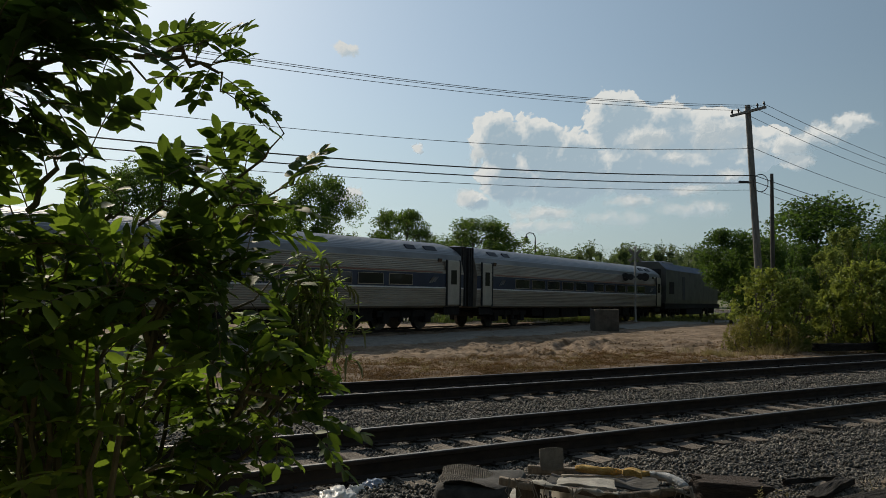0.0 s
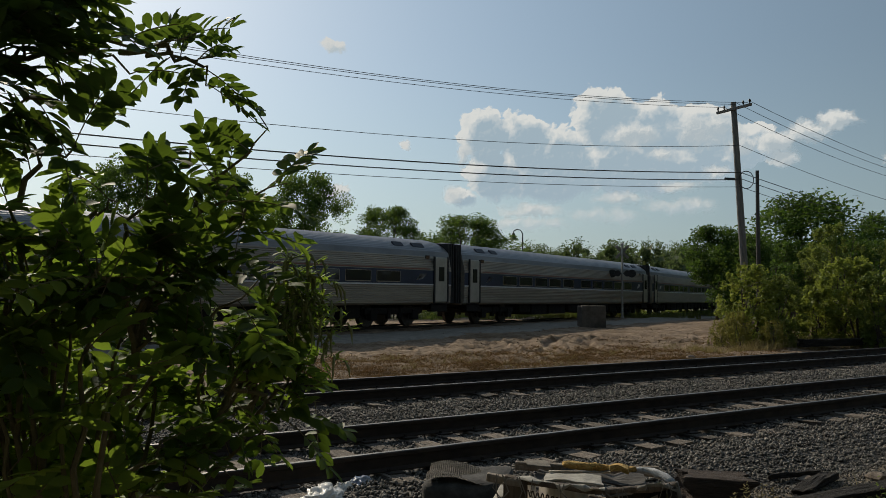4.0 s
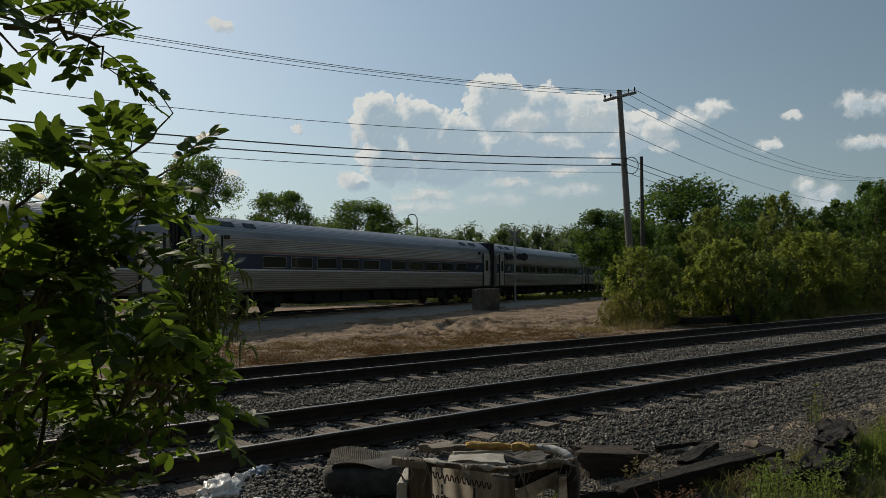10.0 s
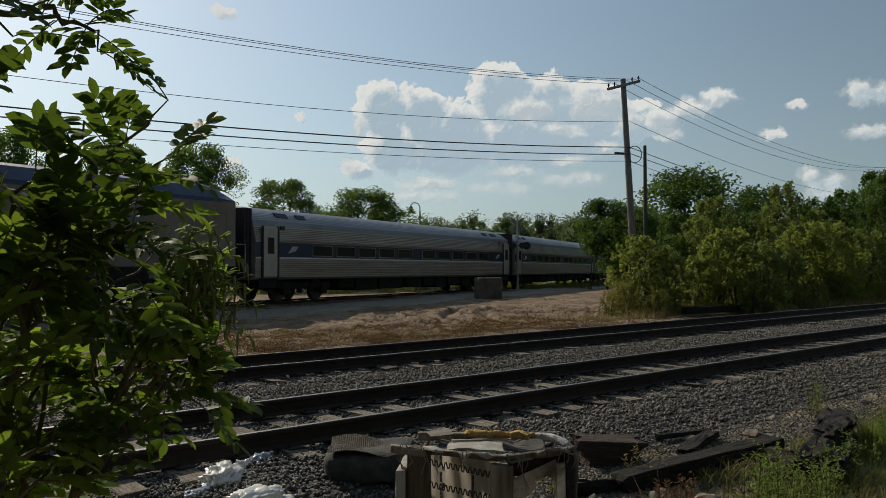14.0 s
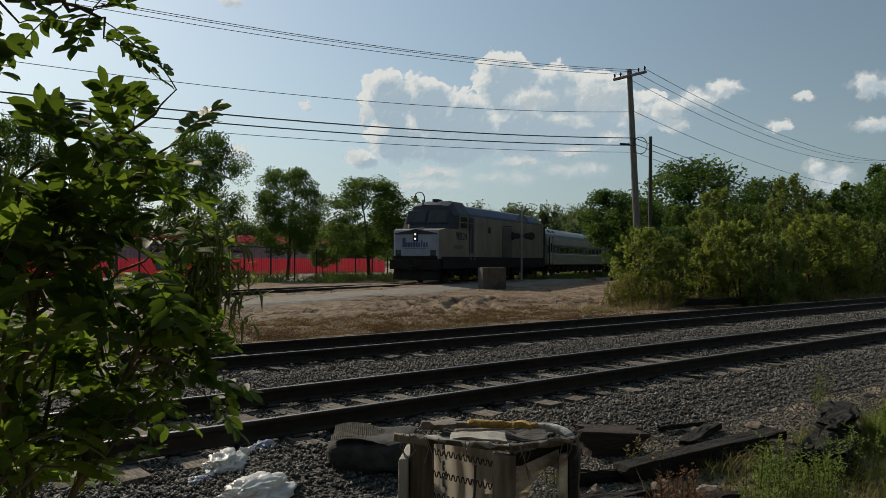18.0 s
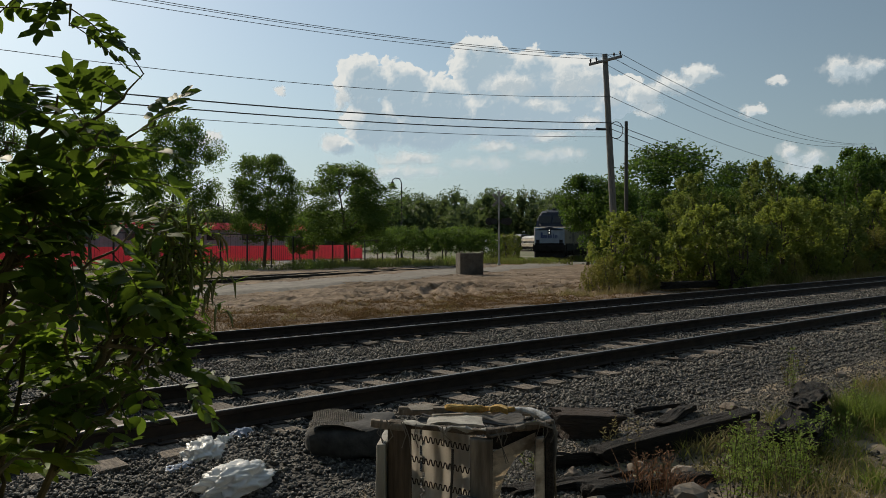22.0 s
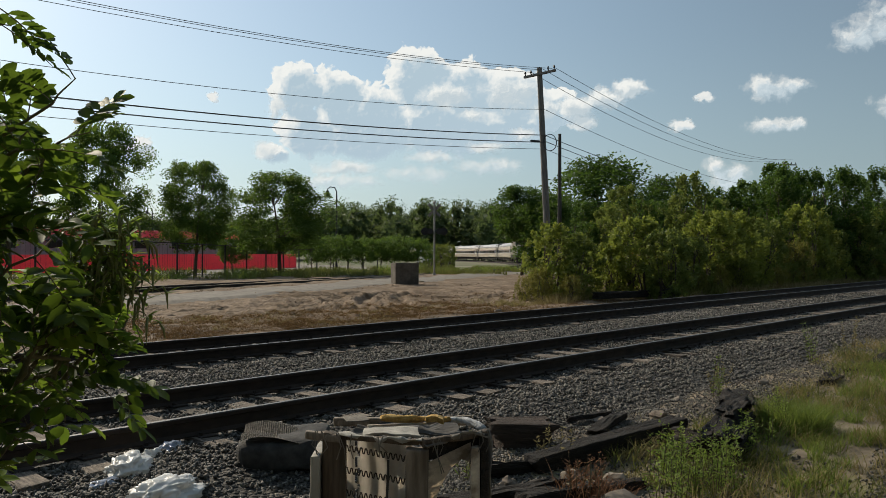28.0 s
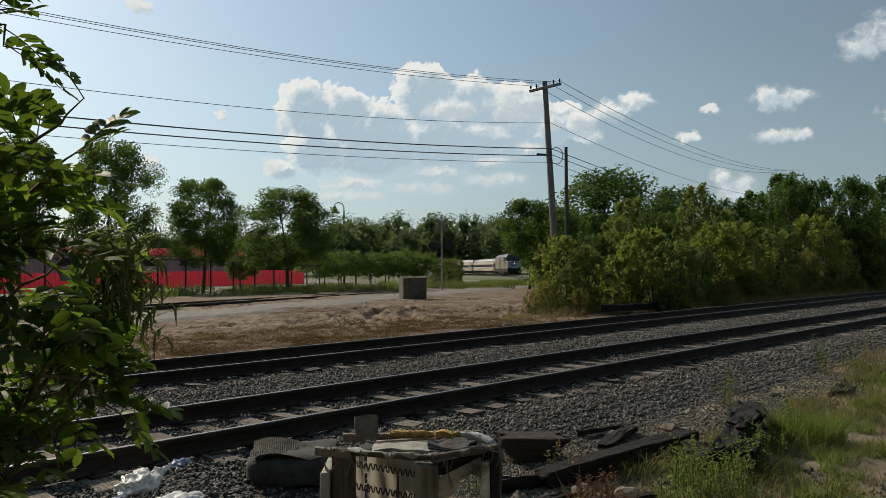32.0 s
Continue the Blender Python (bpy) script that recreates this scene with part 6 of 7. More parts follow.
cloud(46.8, 9.6, 36, 15, [(9.4, 0.6, 1.6, 0.9), (11.2, 1.2, 1.8, 0.8), (13.2, 1.9, 1.6, 0.8), (9.8, -0.5, 1.2, 0.7)], 14, BIG_RIM, (0.40, 0.46, 0.50), distance=2880.0, label="ragged white tail of the large cumulus cloud", **{**FRONT, "hard": 0.65})
cloud(46.8, 9.6, 36, 15, [(3.2, -2.2, 1.7, 0.55), (-0.8, -2.9, 2.0, 0.6), (-7.0, -3.7, 3.0, 0.6), (-12.6, -2.5, 1.2, 0.8), (5.8, -1.3, 1.3, 0.5), (-11.6, 0.6, 0.9, 1.2)], 15, (0.60, 0.61, 0.60), (0.42, 0.475, 0.51), distance=2860.0, label="thin white streaks under the large cumulus cloud", **{**FRONT, "hard": 1.1})
SMALL = dict(core=(0.44, 0.505, 0.55), rim=(0.62, 0.625, 0.615), relief=0.5, hard=0.95, grain=1.3, bias=-0.02, amp=1.3, dense=1.2, bent=0.8)
cloud(46.0, 4.9, 20, 5, [(-6.5, 0, 4.0, 0.8), (-1.0, 0.5, 3.2, 0.7), (4.0, 1.2, 3.0, 0.7)], 12, label="thin pale streaks of cloud", **{**SMALL, "hard": 1.3, "grain": 1.0})
cloud(69.3, 10.6, 8, 4, [(0, 0, 2.0, 0.9), (-0.9, 0.4, 1.0, 0.8), (0.9, 0.2, 1.2, 0.7)], 2, **SMALL)
cloud(75.5, 14.0, 12, 7, [(0.5, 0, 3.2, 1.5), (-1.7, -0.6, 1.8, 0.9), (2, 0.9, 2, 1.4)], 3, **{**SMALL, "grain": 1.1})
cloud(76.8, 9.3, 8, 5, [(0, 0, 2.2, 1.1), (1.2, 0.6, 1.4, 1.0)], 4, **{**SMALL, "grain": 1.3})
cloud(69.0, 8.4, 7, 3, [(0, 0, 2.0, 0.65), (1.5, -0.1, 0.8, 0.5)], 5, **SMALL)
cloud(64.8, 10.4, 3, 2, [(0, 0, 0.7, 0.4)], 6, **{**SMALL, "hard": 0.6})
cloud(63.3, 8.6, 4, 2.4, [(0, 0, 1.0, 0.5)], 7, **{**SMALL, "hard": 0.6})
cloud(25.9, 6.7, 6, 3, [(0, 0, 1.7, 0.8), (0.5, 0.4, 0.8, 0.6)], 8, **{**SMALL, "hard": 0.6})
cloud(30.8, 10.5, 2, 2, [(0, 0, 0.5, 0.45)], 9, **{**SMALL, "hard": 0.6})
cloud(25.6, 17.0, 4, 2, [(0, 0, 1.1, 0.55)], 10, **{**SMALL, "hard": 0.5})
cloud(66.3, 5.0, 9, 4, [(0, 0, 1.8, 1.1), (-0.8, 0.9, 0.9, 0.6)], 11, **{**SMALL, "hard": 0.9, "grain": 1.0})


# ---- the locust bush before the camera ----
def leaflet(V, F, p, d, up, L, W):
    """One oval leaflet from p along d, folded a little along its rib."""
    s = d.cross(up).normalized()
    n = s.cross(d)
    o = len(V)
    V.append(p)
    for t, w in ((0.22, 0.72), (0.5, 1.0), (0.8, 0.72)):
        c = p + d * (L * t) - n * (0.10 * L * t * t)
        V.extend((c + s * (W * w / 2) + n * (W * 0.13), c, c - s * (W * w / 2) + n * (W * 0.13)))
    V.append(p + d * L - n * (0.12 * L))
    a = o + 1
    F.extend(((o, a + 1, a), (o, a + 2, a + 1)))
    for k in (0, 3):
        F.extend(((a + k, a + k + 1, a + k + 4, a + k + 3), (a + k + 1, a + k + 2, a + k + 5, a + k + 4)))
    F.extend(((a + 6, a + 7, o + 10), (a + 7, a + 8, o + 10)))


def compound_leaf(V, F, bm, p, d, up, L, rnd, size=1.0):
    """A locust leaf: a drooping stalk with pairs of oval leaflets."""
    n = max(3, int(L / 0.029 / size + rnd.random()))
    pts = []
    for k in range(n + 2):
        t = k / (n + 1)
        pts.append(p + d * (L * t) - Vector((0, 0, 1)) * (L * 0.22 * t * t))
    tube(bm, pts, [0.0016] * (len(pts) - 1) + [0.0006], 3, False)
    for k in range(1, n + 1):
        q = pts[k + 1] if k + 1 < len(pts) else pts[-1]
        dd = (pts[min(k + 1, n + 1)] - pts[k - 1]).normalized()
        s = dd.cross(up).normalized()
        for side in (-1, 1):
            v = (s * side * rnd.uniform(0.8, 1.1) + dd * rnd.uniform(0.25, 0.6) + up * rnd.uniform(-0.25, 0.3)).normalized()
            leaflet(V, F, pts[k + 1] if k + 1 < len(pts) else pts[-1], v, (up + Vector((rnd.uniform(-.4, .4), rnd.uniform(-.4, .4), 0))).normalized(), size * rnd.uniform(0.048, 0.068), size * rnd.uniform(0.023, 0.032))
    leaflet(V, F, pts[-1], d, up, size * 0.058, size * 0.028)


def branch(parent, name, a, b, rnd, leaves, start=0.25, size=1.0, material="leaf_near", sag=0.1, leaf_len=(0.12, 0.20), label=""):
    """A twig from a to b with its leaves, turning about its foot."""
    a, b = Vector(a), Vector(b)
    v = b - a
    pts = []
    for k in range(9):
        t = k / 8
        pts.append(v * t + Vector((0, 0, sag * 4 * t * (1 - t))) + Vector((rnd.uniform(-1, 1), rnd.uniform(-1, 1), rnd.uniform(-1, 1))) * 0.018 * (0 < k < 8))
    bm = bmesh.new()
    L = v.length
    tube(bm, pts, [0.0075 * (1 - 0.82 * k / 8) for k in range(9)], 6)
    V, F = [], []
    for i in range(leaves):
        t = start + (1 - start) * (i + rnd.random()) / leaves
        k = min(int(t * 8), 7)
        p = pts[k].lerp(pts[k + 1], t * 8 - k)
        ax = (pts[k + 1] - pts[k]).normalized()
        o = Vector((rnd.gauss(0, 1), rnd.gauss(0, 1), rnd.gauss(0.15, 0.8)))
        o = (o - ax * o.dot(ax)).normalized()
        d = (o * 0.9 + ax * rnd.uniform(0.3, 0.9)).normalized()
        up = (Vector((0, 0, 1)) - d * d.z + Vector((rnd.uniform(-.5, .5), rnd.uniform(-.5, .5), 0))).normalized()
        compound_leaf(V, F, bm, p, d, up, rnd.uniform(*leaf_len) * size, rnd, size)
    tw = part(name, bm, "twig", parent, label, m=Matrix.Translation(a))
    part("leaves", raw_mesh("leaves", V, F, material, True), None, tw)
    SWAY.append((tw, (1.0, 0.8), 0.75 / max(0.5, L), rnd.uniform(0, 6.28)))
    return tw


def at_polar(az, el, d):
    return Vector((d * math.sin(radians(az)), d * math.cos(radians(az)), 1.52 + d * math.tan(radians(el))))


bush = base("locust_bush", pose(0, 0, 0), "leafy green locust sapling with backlit leaves close by", "bush")
rnd = random.Random(21)
foot = Vector((0.28, 2.15, -0.3))
stems = []
for k, (az, el, d) in enumerate(((15, 2, 1.95), (8, 4, 2.0), (20, -6, 2.1), (3, -2, 1.9), (12, -8, 1.9), (4, 12, 1.9))):
    top = at_polar(az, el, d)
    mid = foot.lerp(top, 0.5) + Vector((rnd.uniform(-.08, .08), rnd.uniform(-.08, .08), 0.08))
    part("stem", tube(bmesh.new(), [foot + Vector((0.05 * k - 0.1, 0, 0)), mid, top], [0.016, 0.012, 0.006], 7), "twig", bush)
    stems.append((mid, top))
# the plumes that stand out against the sky, from where to where, with their leaves
for (a0, e0), (a1, e1), d, leaves, start, size in (
        ((15.2, 2.5), (22.0, 11.2), 1.95, 5, 0.4, 0.85), ((17.5, 3.5), (23.2, 7.6), 2.0, 5, 0.45, 0.9), ((15, 3.5), (16.9, 9.4), 1.85, 4, 0.45, 0.95), ((17, 5), (19.8, 7.0), 1.9, 3, 0.3, 0.95),
        ((3, 13.5), (16.4, 16.8), 1.9, 8, 0.2, 0.9), ((2, 14), (10.8, 17.6), 1.8, 7, 0.2, 0.95), ((14.5, 16.2), (18.6, 13.6), 1.9, 4, 0.3, 0.72), ((8, 15), (13.2, 14.2), 1.9, 3, 0.3, 0.9), ((12, 15.5), (18.2, 16.0), 1.9, 4, 0.3, 0.78),
        ((2, 8), (8.6, 13.2), 1.9, 5, 0.2, 0.95), ((0, 10), (5, 17.5), 1.8, 9, 0.15, 1.0), ((-1, 7), (4.5, 11.5), 1.75, 8, 0.15, 1.0), ((6, 5), (9.4, 9.6), 1.8, 6, 0.2, 1.0), ((0, 15), (8, 19.5), 1.85, 8, 0.2, 1.0), ((-2, 13), (3, 19), 1.9, 7, 0.2, 1.0),
        ((9, 2), (12.2, 5.8), 2.0, 5, 0.3, 1.0), ((12, 2), (14.4, 6.2), 1.9, 4, 0.35, 1.0)):
    branch(bush, "branch", at_polar(a0, e0, d + 0.05), at_polar(a1, e1, d), rnd, leaves, start, size, sag=rnd.uniform(0.0, 0.03))
# the body: dense above, looser and with gaps towards its foot and its open side
TIPS = [(20.5, 5, 2.0, 6), (17, 4.5, 1.9, 6), (13, 4, 1.8, 6), (9, 4.5, 1.8, 6), (5, 5.5, 1.8, 7), (1, 5, 1.8, 6),
        (22.3, 2.2, 2.1, 5), (19, 1.2, 2.0, 6), (15.5, 1, 1.9, 6), (11.5, 0.5, 1.75, 7), (7.5, 1.2, 1.8, 6), 
        (21, -2.2, 2.1, 4), (18.5, -3, 2.0, 4),  (11, 2.2, 2.05, 6), (15.5, 3, 2.1, 6), (0, 2.5, 2.0, 6), (18.5, -1, 2.2, 5),
        (23.0, -5.5, 2.2, 5), (19.5, -6.5, 2.1, 5), 
        (21.5, -9, 2.2, 4), (25.2, -4.5, 2.35, 5), (25.6, -7.5, 2.35, 5), (24.4, -9.5, 2.3, 4), (24.6, -1.5, 2.3, 4), (16.5, -9.5, 2.0, 5), (16, -14, 2.0, 4)]


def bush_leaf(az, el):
    """Leaf colour by place, standing in for light: paler low down and within, darker above and along the open side."""
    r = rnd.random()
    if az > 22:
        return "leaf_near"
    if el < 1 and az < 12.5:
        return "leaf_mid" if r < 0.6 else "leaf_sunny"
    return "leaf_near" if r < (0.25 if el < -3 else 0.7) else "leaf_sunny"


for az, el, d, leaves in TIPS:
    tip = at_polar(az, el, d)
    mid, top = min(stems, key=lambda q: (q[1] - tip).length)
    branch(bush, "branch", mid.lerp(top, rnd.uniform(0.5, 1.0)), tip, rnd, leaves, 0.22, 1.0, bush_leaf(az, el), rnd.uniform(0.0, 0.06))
# branches within; the left ones take the sunny leaf colour in place of light
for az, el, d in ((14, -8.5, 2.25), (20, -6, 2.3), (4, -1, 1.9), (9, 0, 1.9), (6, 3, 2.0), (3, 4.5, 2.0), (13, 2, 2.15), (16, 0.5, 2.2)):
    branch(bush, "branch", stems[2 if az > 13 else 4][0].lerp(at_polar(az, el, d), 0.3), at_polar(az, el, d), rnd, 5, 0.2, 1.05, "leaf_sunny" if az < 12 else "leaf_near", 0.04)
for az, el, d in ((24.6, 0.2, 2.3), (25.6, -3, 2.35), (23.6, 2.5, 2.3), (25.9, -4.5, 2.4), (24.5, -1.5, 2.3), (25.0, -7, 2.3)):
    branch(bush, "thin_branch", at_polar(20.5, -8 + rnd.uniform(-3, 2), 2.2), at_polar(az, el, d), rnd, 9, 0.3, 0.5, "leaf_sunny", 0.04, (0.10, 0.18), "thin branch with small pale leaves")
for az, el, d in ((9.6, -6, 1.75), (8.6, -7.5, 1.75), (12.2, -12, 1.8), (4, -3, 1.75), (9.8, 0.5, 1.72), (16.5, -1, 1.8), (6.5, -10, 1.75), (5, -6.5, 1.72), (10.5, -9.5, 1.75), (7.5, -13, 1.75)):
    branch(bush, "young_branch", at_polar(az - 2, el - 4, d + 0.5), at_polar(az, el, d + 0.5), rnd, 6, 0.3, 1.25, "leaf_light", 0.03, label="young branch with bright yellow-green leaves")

# a back of leaves where the bush is thickest, coloured as if lit
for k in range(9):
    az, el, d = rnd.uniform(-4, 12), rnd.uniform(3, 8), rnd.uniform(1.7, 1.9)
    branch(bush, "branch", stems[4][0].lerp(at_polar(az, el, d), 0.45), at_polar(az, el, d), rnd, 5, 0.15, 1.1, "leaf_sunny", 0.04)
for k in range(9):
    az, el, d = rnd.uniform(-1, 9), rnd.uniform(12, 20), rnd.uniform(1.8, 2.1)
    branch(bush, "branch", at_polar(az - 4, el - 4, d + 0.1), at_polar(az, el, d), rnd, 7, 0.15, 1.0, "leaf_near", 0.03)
# low leaves towards the foot, their pale colours standing in for sunlight
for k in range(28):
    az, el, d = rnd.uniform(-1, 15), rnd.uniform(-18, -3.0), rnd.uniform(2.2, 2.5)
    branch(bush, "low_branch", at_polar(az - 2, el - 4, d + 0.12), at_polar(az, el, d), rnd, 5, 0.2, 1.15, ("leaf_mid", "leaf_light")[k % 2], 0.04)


def podded_stem(a, b, seed):
    """An arching weed stem with narrow leaves and drooping pods along it."""
    rr = random.Random(seed)
    a, b = Vector(a), Vector(b)
    v = b - a
    pts = [v * (k / 10) + Vector((0, 0, 0.10 * math.sin(math.pi * k / 10))) for k in range(11)]
    bm = bmesh.new()
    tube(bm, pts, [0.0040 * (1 - 0.08 * k) for k in range(11)], 5)
    V, F = [], []
    for i in range(48):
        t = rr.uniform(0.2, 1.0)
        k = min(int(t * 10), 9)
        p = pts[k].lerp(pts[k + 1], t * 10 - k)
        o = Vector((rr.gauss(0, 1), rr.gauss(0, 0.8), 0)).normalized()
        if i % 3:
            d = (o + Vector((0, 0, rr.uniform(-0.3, 0.9)))).normalized()
            leaflet(V, F, p, d, Vector((0, 0, 1)), rr.uniform(0.03, 0.055), rr.uniform(0.007, 0.011))
        else:
            q = [p, p + o * 0.018 + Vector((0, 0, 0.006)), p + o * 0.030 - Vector((0, 0, 0.012)), p + o * 0.034 - Vector((0, 0, rr.uniform(0.035, 0.06)))]
            tube(bm, q, [0.0010, 0.0028, 0.0040, 0.0009], 5)
    tw = part("podded_stem", bm, "pod", bush, "thin stem with drooping seed pods", m=Matrix.Translation(a))
    part("leaves", raw_mesh("leaves", V, F, "leaf_mid", True), None, tw)
    SWAY.append((tw, (1.0, 0.8), 1.2, rr.uniform(0, 6.28)))


for k, (az, el) in enumerate(((25.6, 1.8), (26.6, 0.2), (27.2, -1.4), (27.6, -2.8), (26.8, -3.8), (25.0, 0.6), (27.0, -5.0), (25.8, -1.2))):
    podded_stem(at_polar(21.2 + 0.1 * k, -3.2 - 0.7 * (k % 4), 2.2), at_polar(az, el, 2.15 + 0.03 * (k % 3)), 300 + k)

# ---- what lies beside the near track ----
def slab(x0, x1, y0, y1, z0, z1, cuts, amount, scale, seed, bevel=0.01):
    bm = box(bmesh.new(), x0, x1, y0, y1, z0, z1, bevel)
    bmesh.ops.subdivide_edges(bm, edges=bm.edges[:], cuts=cuts, use_grid_fill=True)
    return rumpled(bm, amount, scale, seed)


FLAPS = []


def sofa_frame():
    """A stripped sofa frame stood on end; its sprung seat looks at the camera."""
    c = base("sofa_frame", Matrix.Translation((2.49, 2.60, -0.30)) @ pose(0, 0, 0, 0, 0, -44), "broken stripped sofa frame standing on end with torn webbing", "sofa")
    part("side_board", slab(-0.345, -0.235, -0.03, 0.03, 0, 1.0, 3, 0.008, 6, 1), "stained_wood", c, "dark stained side board")
    part("end_board", slab(-0.395, -0.350, 0.02, 0.55, 0, 0.90, 3, 0.012, 4, 2), "fabric_cream", c, "pale cloth-covered end board")
    part("rear_rail", slab(-0.34, 0.38, 0.50, 0.54, 0.93, 0.972, 2, 0.006, 5, 3), "frame_board", c)
    web = bmesh.new()
    n, k = 26, 40
    vs = [[web.verts.new((-0.245 + 0.30 * i / n, 0.035 + 0.014 * math.sin(i * 0.9 + 0.8 * math.sin(j * 0.35)) + 0.02 * math.sin(i / n * 3.1), 0.02 + 0.97 * j / k)) for i in range(n + 1)] for j in range(k + 1)]
    for j in range(k):
        for i in range(n):
            if i == 4 + (j % 3 == 0) and 20 < j < 39:
                continue
            web.faces.new((vs[j][i], vs[j][i + 1], vs[j + 1][i + 1], vs[j + 1][i]))
    bmesh.ops.solidify(web, geom=web.faces[:], thickness=0.004)
    part("webbing", web, "webbing", c, "torn dirty cream webbing", smooth=True)
    part("seam", tube(bmesh.new(), [(-0.055 + 0.008 * math.sin(z * 0.9), 0.012, z / 10) for z in range(1, 10)], 0.006, 5), "fabric_dark", c)
    for z in (0.935, 0.835, 0.735, 0.62, 0.50, 0.38, 0.26, 0.14):
        m = 13
        pts = []
        for q in range(m * 8 + 1):
            u = q / (m * 8)
            pts.append((-0.24 + 0.285 * u, 0.008, z - 0.022 * u + 0.013 * math.tanh(2.2 * math.sin(u * m * 6.283))))
        part("zigzag_spring", tube(bmesh.new(), pts, 0.0032, 5), "spring", c, "rusty zigzag seat spring")
    part("middle_post", slab(0.028, 0.128, -0.035, 0.03, 0, 0.965, 2, 0.005, 8, 4), "frame_board", c, "grey board post")
    part("corner_post", slab(0.322, 0.368, -0.02, 0.05, 0, 0.93, 2, 0.004, 9, 5), "raw_wood", c, "pale raw wooden post")
    part("outer_post", slab(0.369, 0.41, -0.03, 0.05, 0, 0.99, 3, 0.010, 9, 6), "timber", c, "dark worn post")
    br = bmesh.new()
    tr = [(0.128, 0.62), (0.128, 0.90), (0.325, 0.955), (0.325, 0.80), (0.315, 0.865), (0.28, 0.885), (0.23, 0.855), (0.18, 0.78), (0.15, 0.68)]
    f = br.faces.new([br.verts.new((x, 0.0, z)) for x, z in tr])
    bmesh.ops.solidify(br, geom=[f], thickness=0.03)
    part("arched_brace", br, "raw_wood", c, "pale arched plywood brace")
    part("upper_brace", slab(0.12, 0.37, 0.02, 0.06, 0.90, 0.985, 2, 0.008, 8, 7), "timber", c)
    part("top_rail", slab(-0.34, 0.09, -0.02, 0.02, 0.975, 1.0, 5, 0.012, 9, 8), "stained_wood", c, "split dark top rail")
    part("top_rail", slab(0.09, 0.41, -0.02, 0.02, 0.975, 1.0, 5, 0.012, 9, 28), "stained_wood", c, "split dark top rail")
    part("plank_end", slab(-0.43, -0.27, -0.03, 0.03, 0.96, 0.995, 3, 0.010, 9, 31), "frame_board", c, "pale split plank end")
    part("torn_cover", slab(-0.31, 0.10, -0.025, 0.015, 0.985, 0.998, 8, 0.03, 20, 10, 0.003), "fabric_cream", c, "ragged strips of dirty cover")
    part("torn_cover", slab(0.10, 0.40, -0.025, 0.02, 0.98, 0.994, 8, 0.03, 20, 11, 0.003), "fabric_grey", c, "ragged strips of dirty cover")
    # the front is broken outwards at the middle post, so both halves lean back from it
    for ob in [o for o in c.children if o.type == "MESH"]:
        if ob.name.split(".")[0] in ("end_board", "rear_rail"):
            continue
        for v in ob.data.vertices:
            v.co.y += 0.46 * max(0.0, 0.05 - v.co.x) + 0.68 * max(0.0, v.co.x - 0.11) - 0.10
    part("top_panel", slab(-0.22, 0.30, 0.18, 0.42, 0.955, 0.965, 6, 0.03, 8, 9, 0.003), "fabric_dark", c, "torn dark lining")
    part("rear_rail", slab(-0.33, 0.36, 0.40, 0.43, 0.978, 0.995, 4, 0.010, 8, 18), "frame_board", c)
    part("loose_lath", boxed(-0.16, 0.14, -0.008, 0.008, 0.0, 0.008, 0.002, pose(0, 0.22, 0.995, 0, 3, 22)), "raw_wood", c)
    rnd = random.Random(3)
    for k in range(16):
        x = rnd.uniform(-0.4, 0.4)
        z = 1.01
        L = rnd.uniform(0.05, 0.16)
        y = 0.46 * max(0.0, 0.05 - x) + 0.68 * max(0.0, x - 0.11) - 0.145
        part("hanging_thread", tube(bmesh.new(), [(x, y, z), (x + rnd.uniform(-0.03, 0.03), y - 0.005, z - L * 0.5), (x + rnd.uniform(-0.04, 0.04), y, z - L)], rnd.uniform(0.0015, 0.004), 4), "fabric_grey", c)
    foam = tube(bmesh.new(), [(-0.085 + 0.33 * k / 14, 0.26 + 0.006 * math.sin(k), 1.022 - 0.010 * k / 14) for k in range(15)], [0.012] + [0.019] * 7 + [0.013] * 6 + [0.009], 10)
    part("foam_roll", rumpled(foam, 0.010, 48, 2), "foam", c, "dirty yellow foam roll", smooth=True)
    part("foam_scrap", slab(0.13, 0.21, 0.20, 0.27, 1.0, 1.03, 3, 0.02, 15, 3), "foam", c)
    bat = tube(bmesh.new(), [(0.24 + 0.165 * k / 8, 0.29 - 0.13 * (k / 8) ** 2, 1.008 - 0.022 * (k / 8) ** 3) for k in range(9)], [0.008, 0.012, 0.015, 0.016, 0.017, 0.018, 0.018, 0.018, 0.012], 10)
    part("batting", rumpled(bat, 0.012, 40, 5), "batting", c, "matted grey-white batting", smooth=True)
    part("batting", rumpled(tube(bmesh.new(), [(0.405, 0.14, 0.99), (0.424, 0.12, 0.93), (0.42, 0.11, 0.78), (0.424, 0.1, 0.6)], [0.014, 0.011, 0.007, 0.004], 8), 0.008, 30, 6), "fabric_grey", c, "matted grey-white batting", smooth=True)
    part("card_scrap", slab(-0.16, 0.10, 0.0, 0.16, 0.992, 1.004, 5, 0.02, 9, 12, 0.003), "fabric_cream", c)
    flap = part("loose_flap", slab(-0.055, 0.055, -0.003, 0.003, 0, 0.10, 3, 0.012, 9, 14, 0.001), "fabric_grey", c, "loose flap of grey board lifted by the wind", m=pose(-0.20, 0.30, 1.0, 0, 0, 15))
    FLAPS.append(flap)
    part("foot_rag", slab(-0.02, 0.10, -0.19, -0.14, 0.3, 0.72, 4, 0.05, 6, 13), "fabric_dark", c, "dark rag")
    return c


sofa_frame()

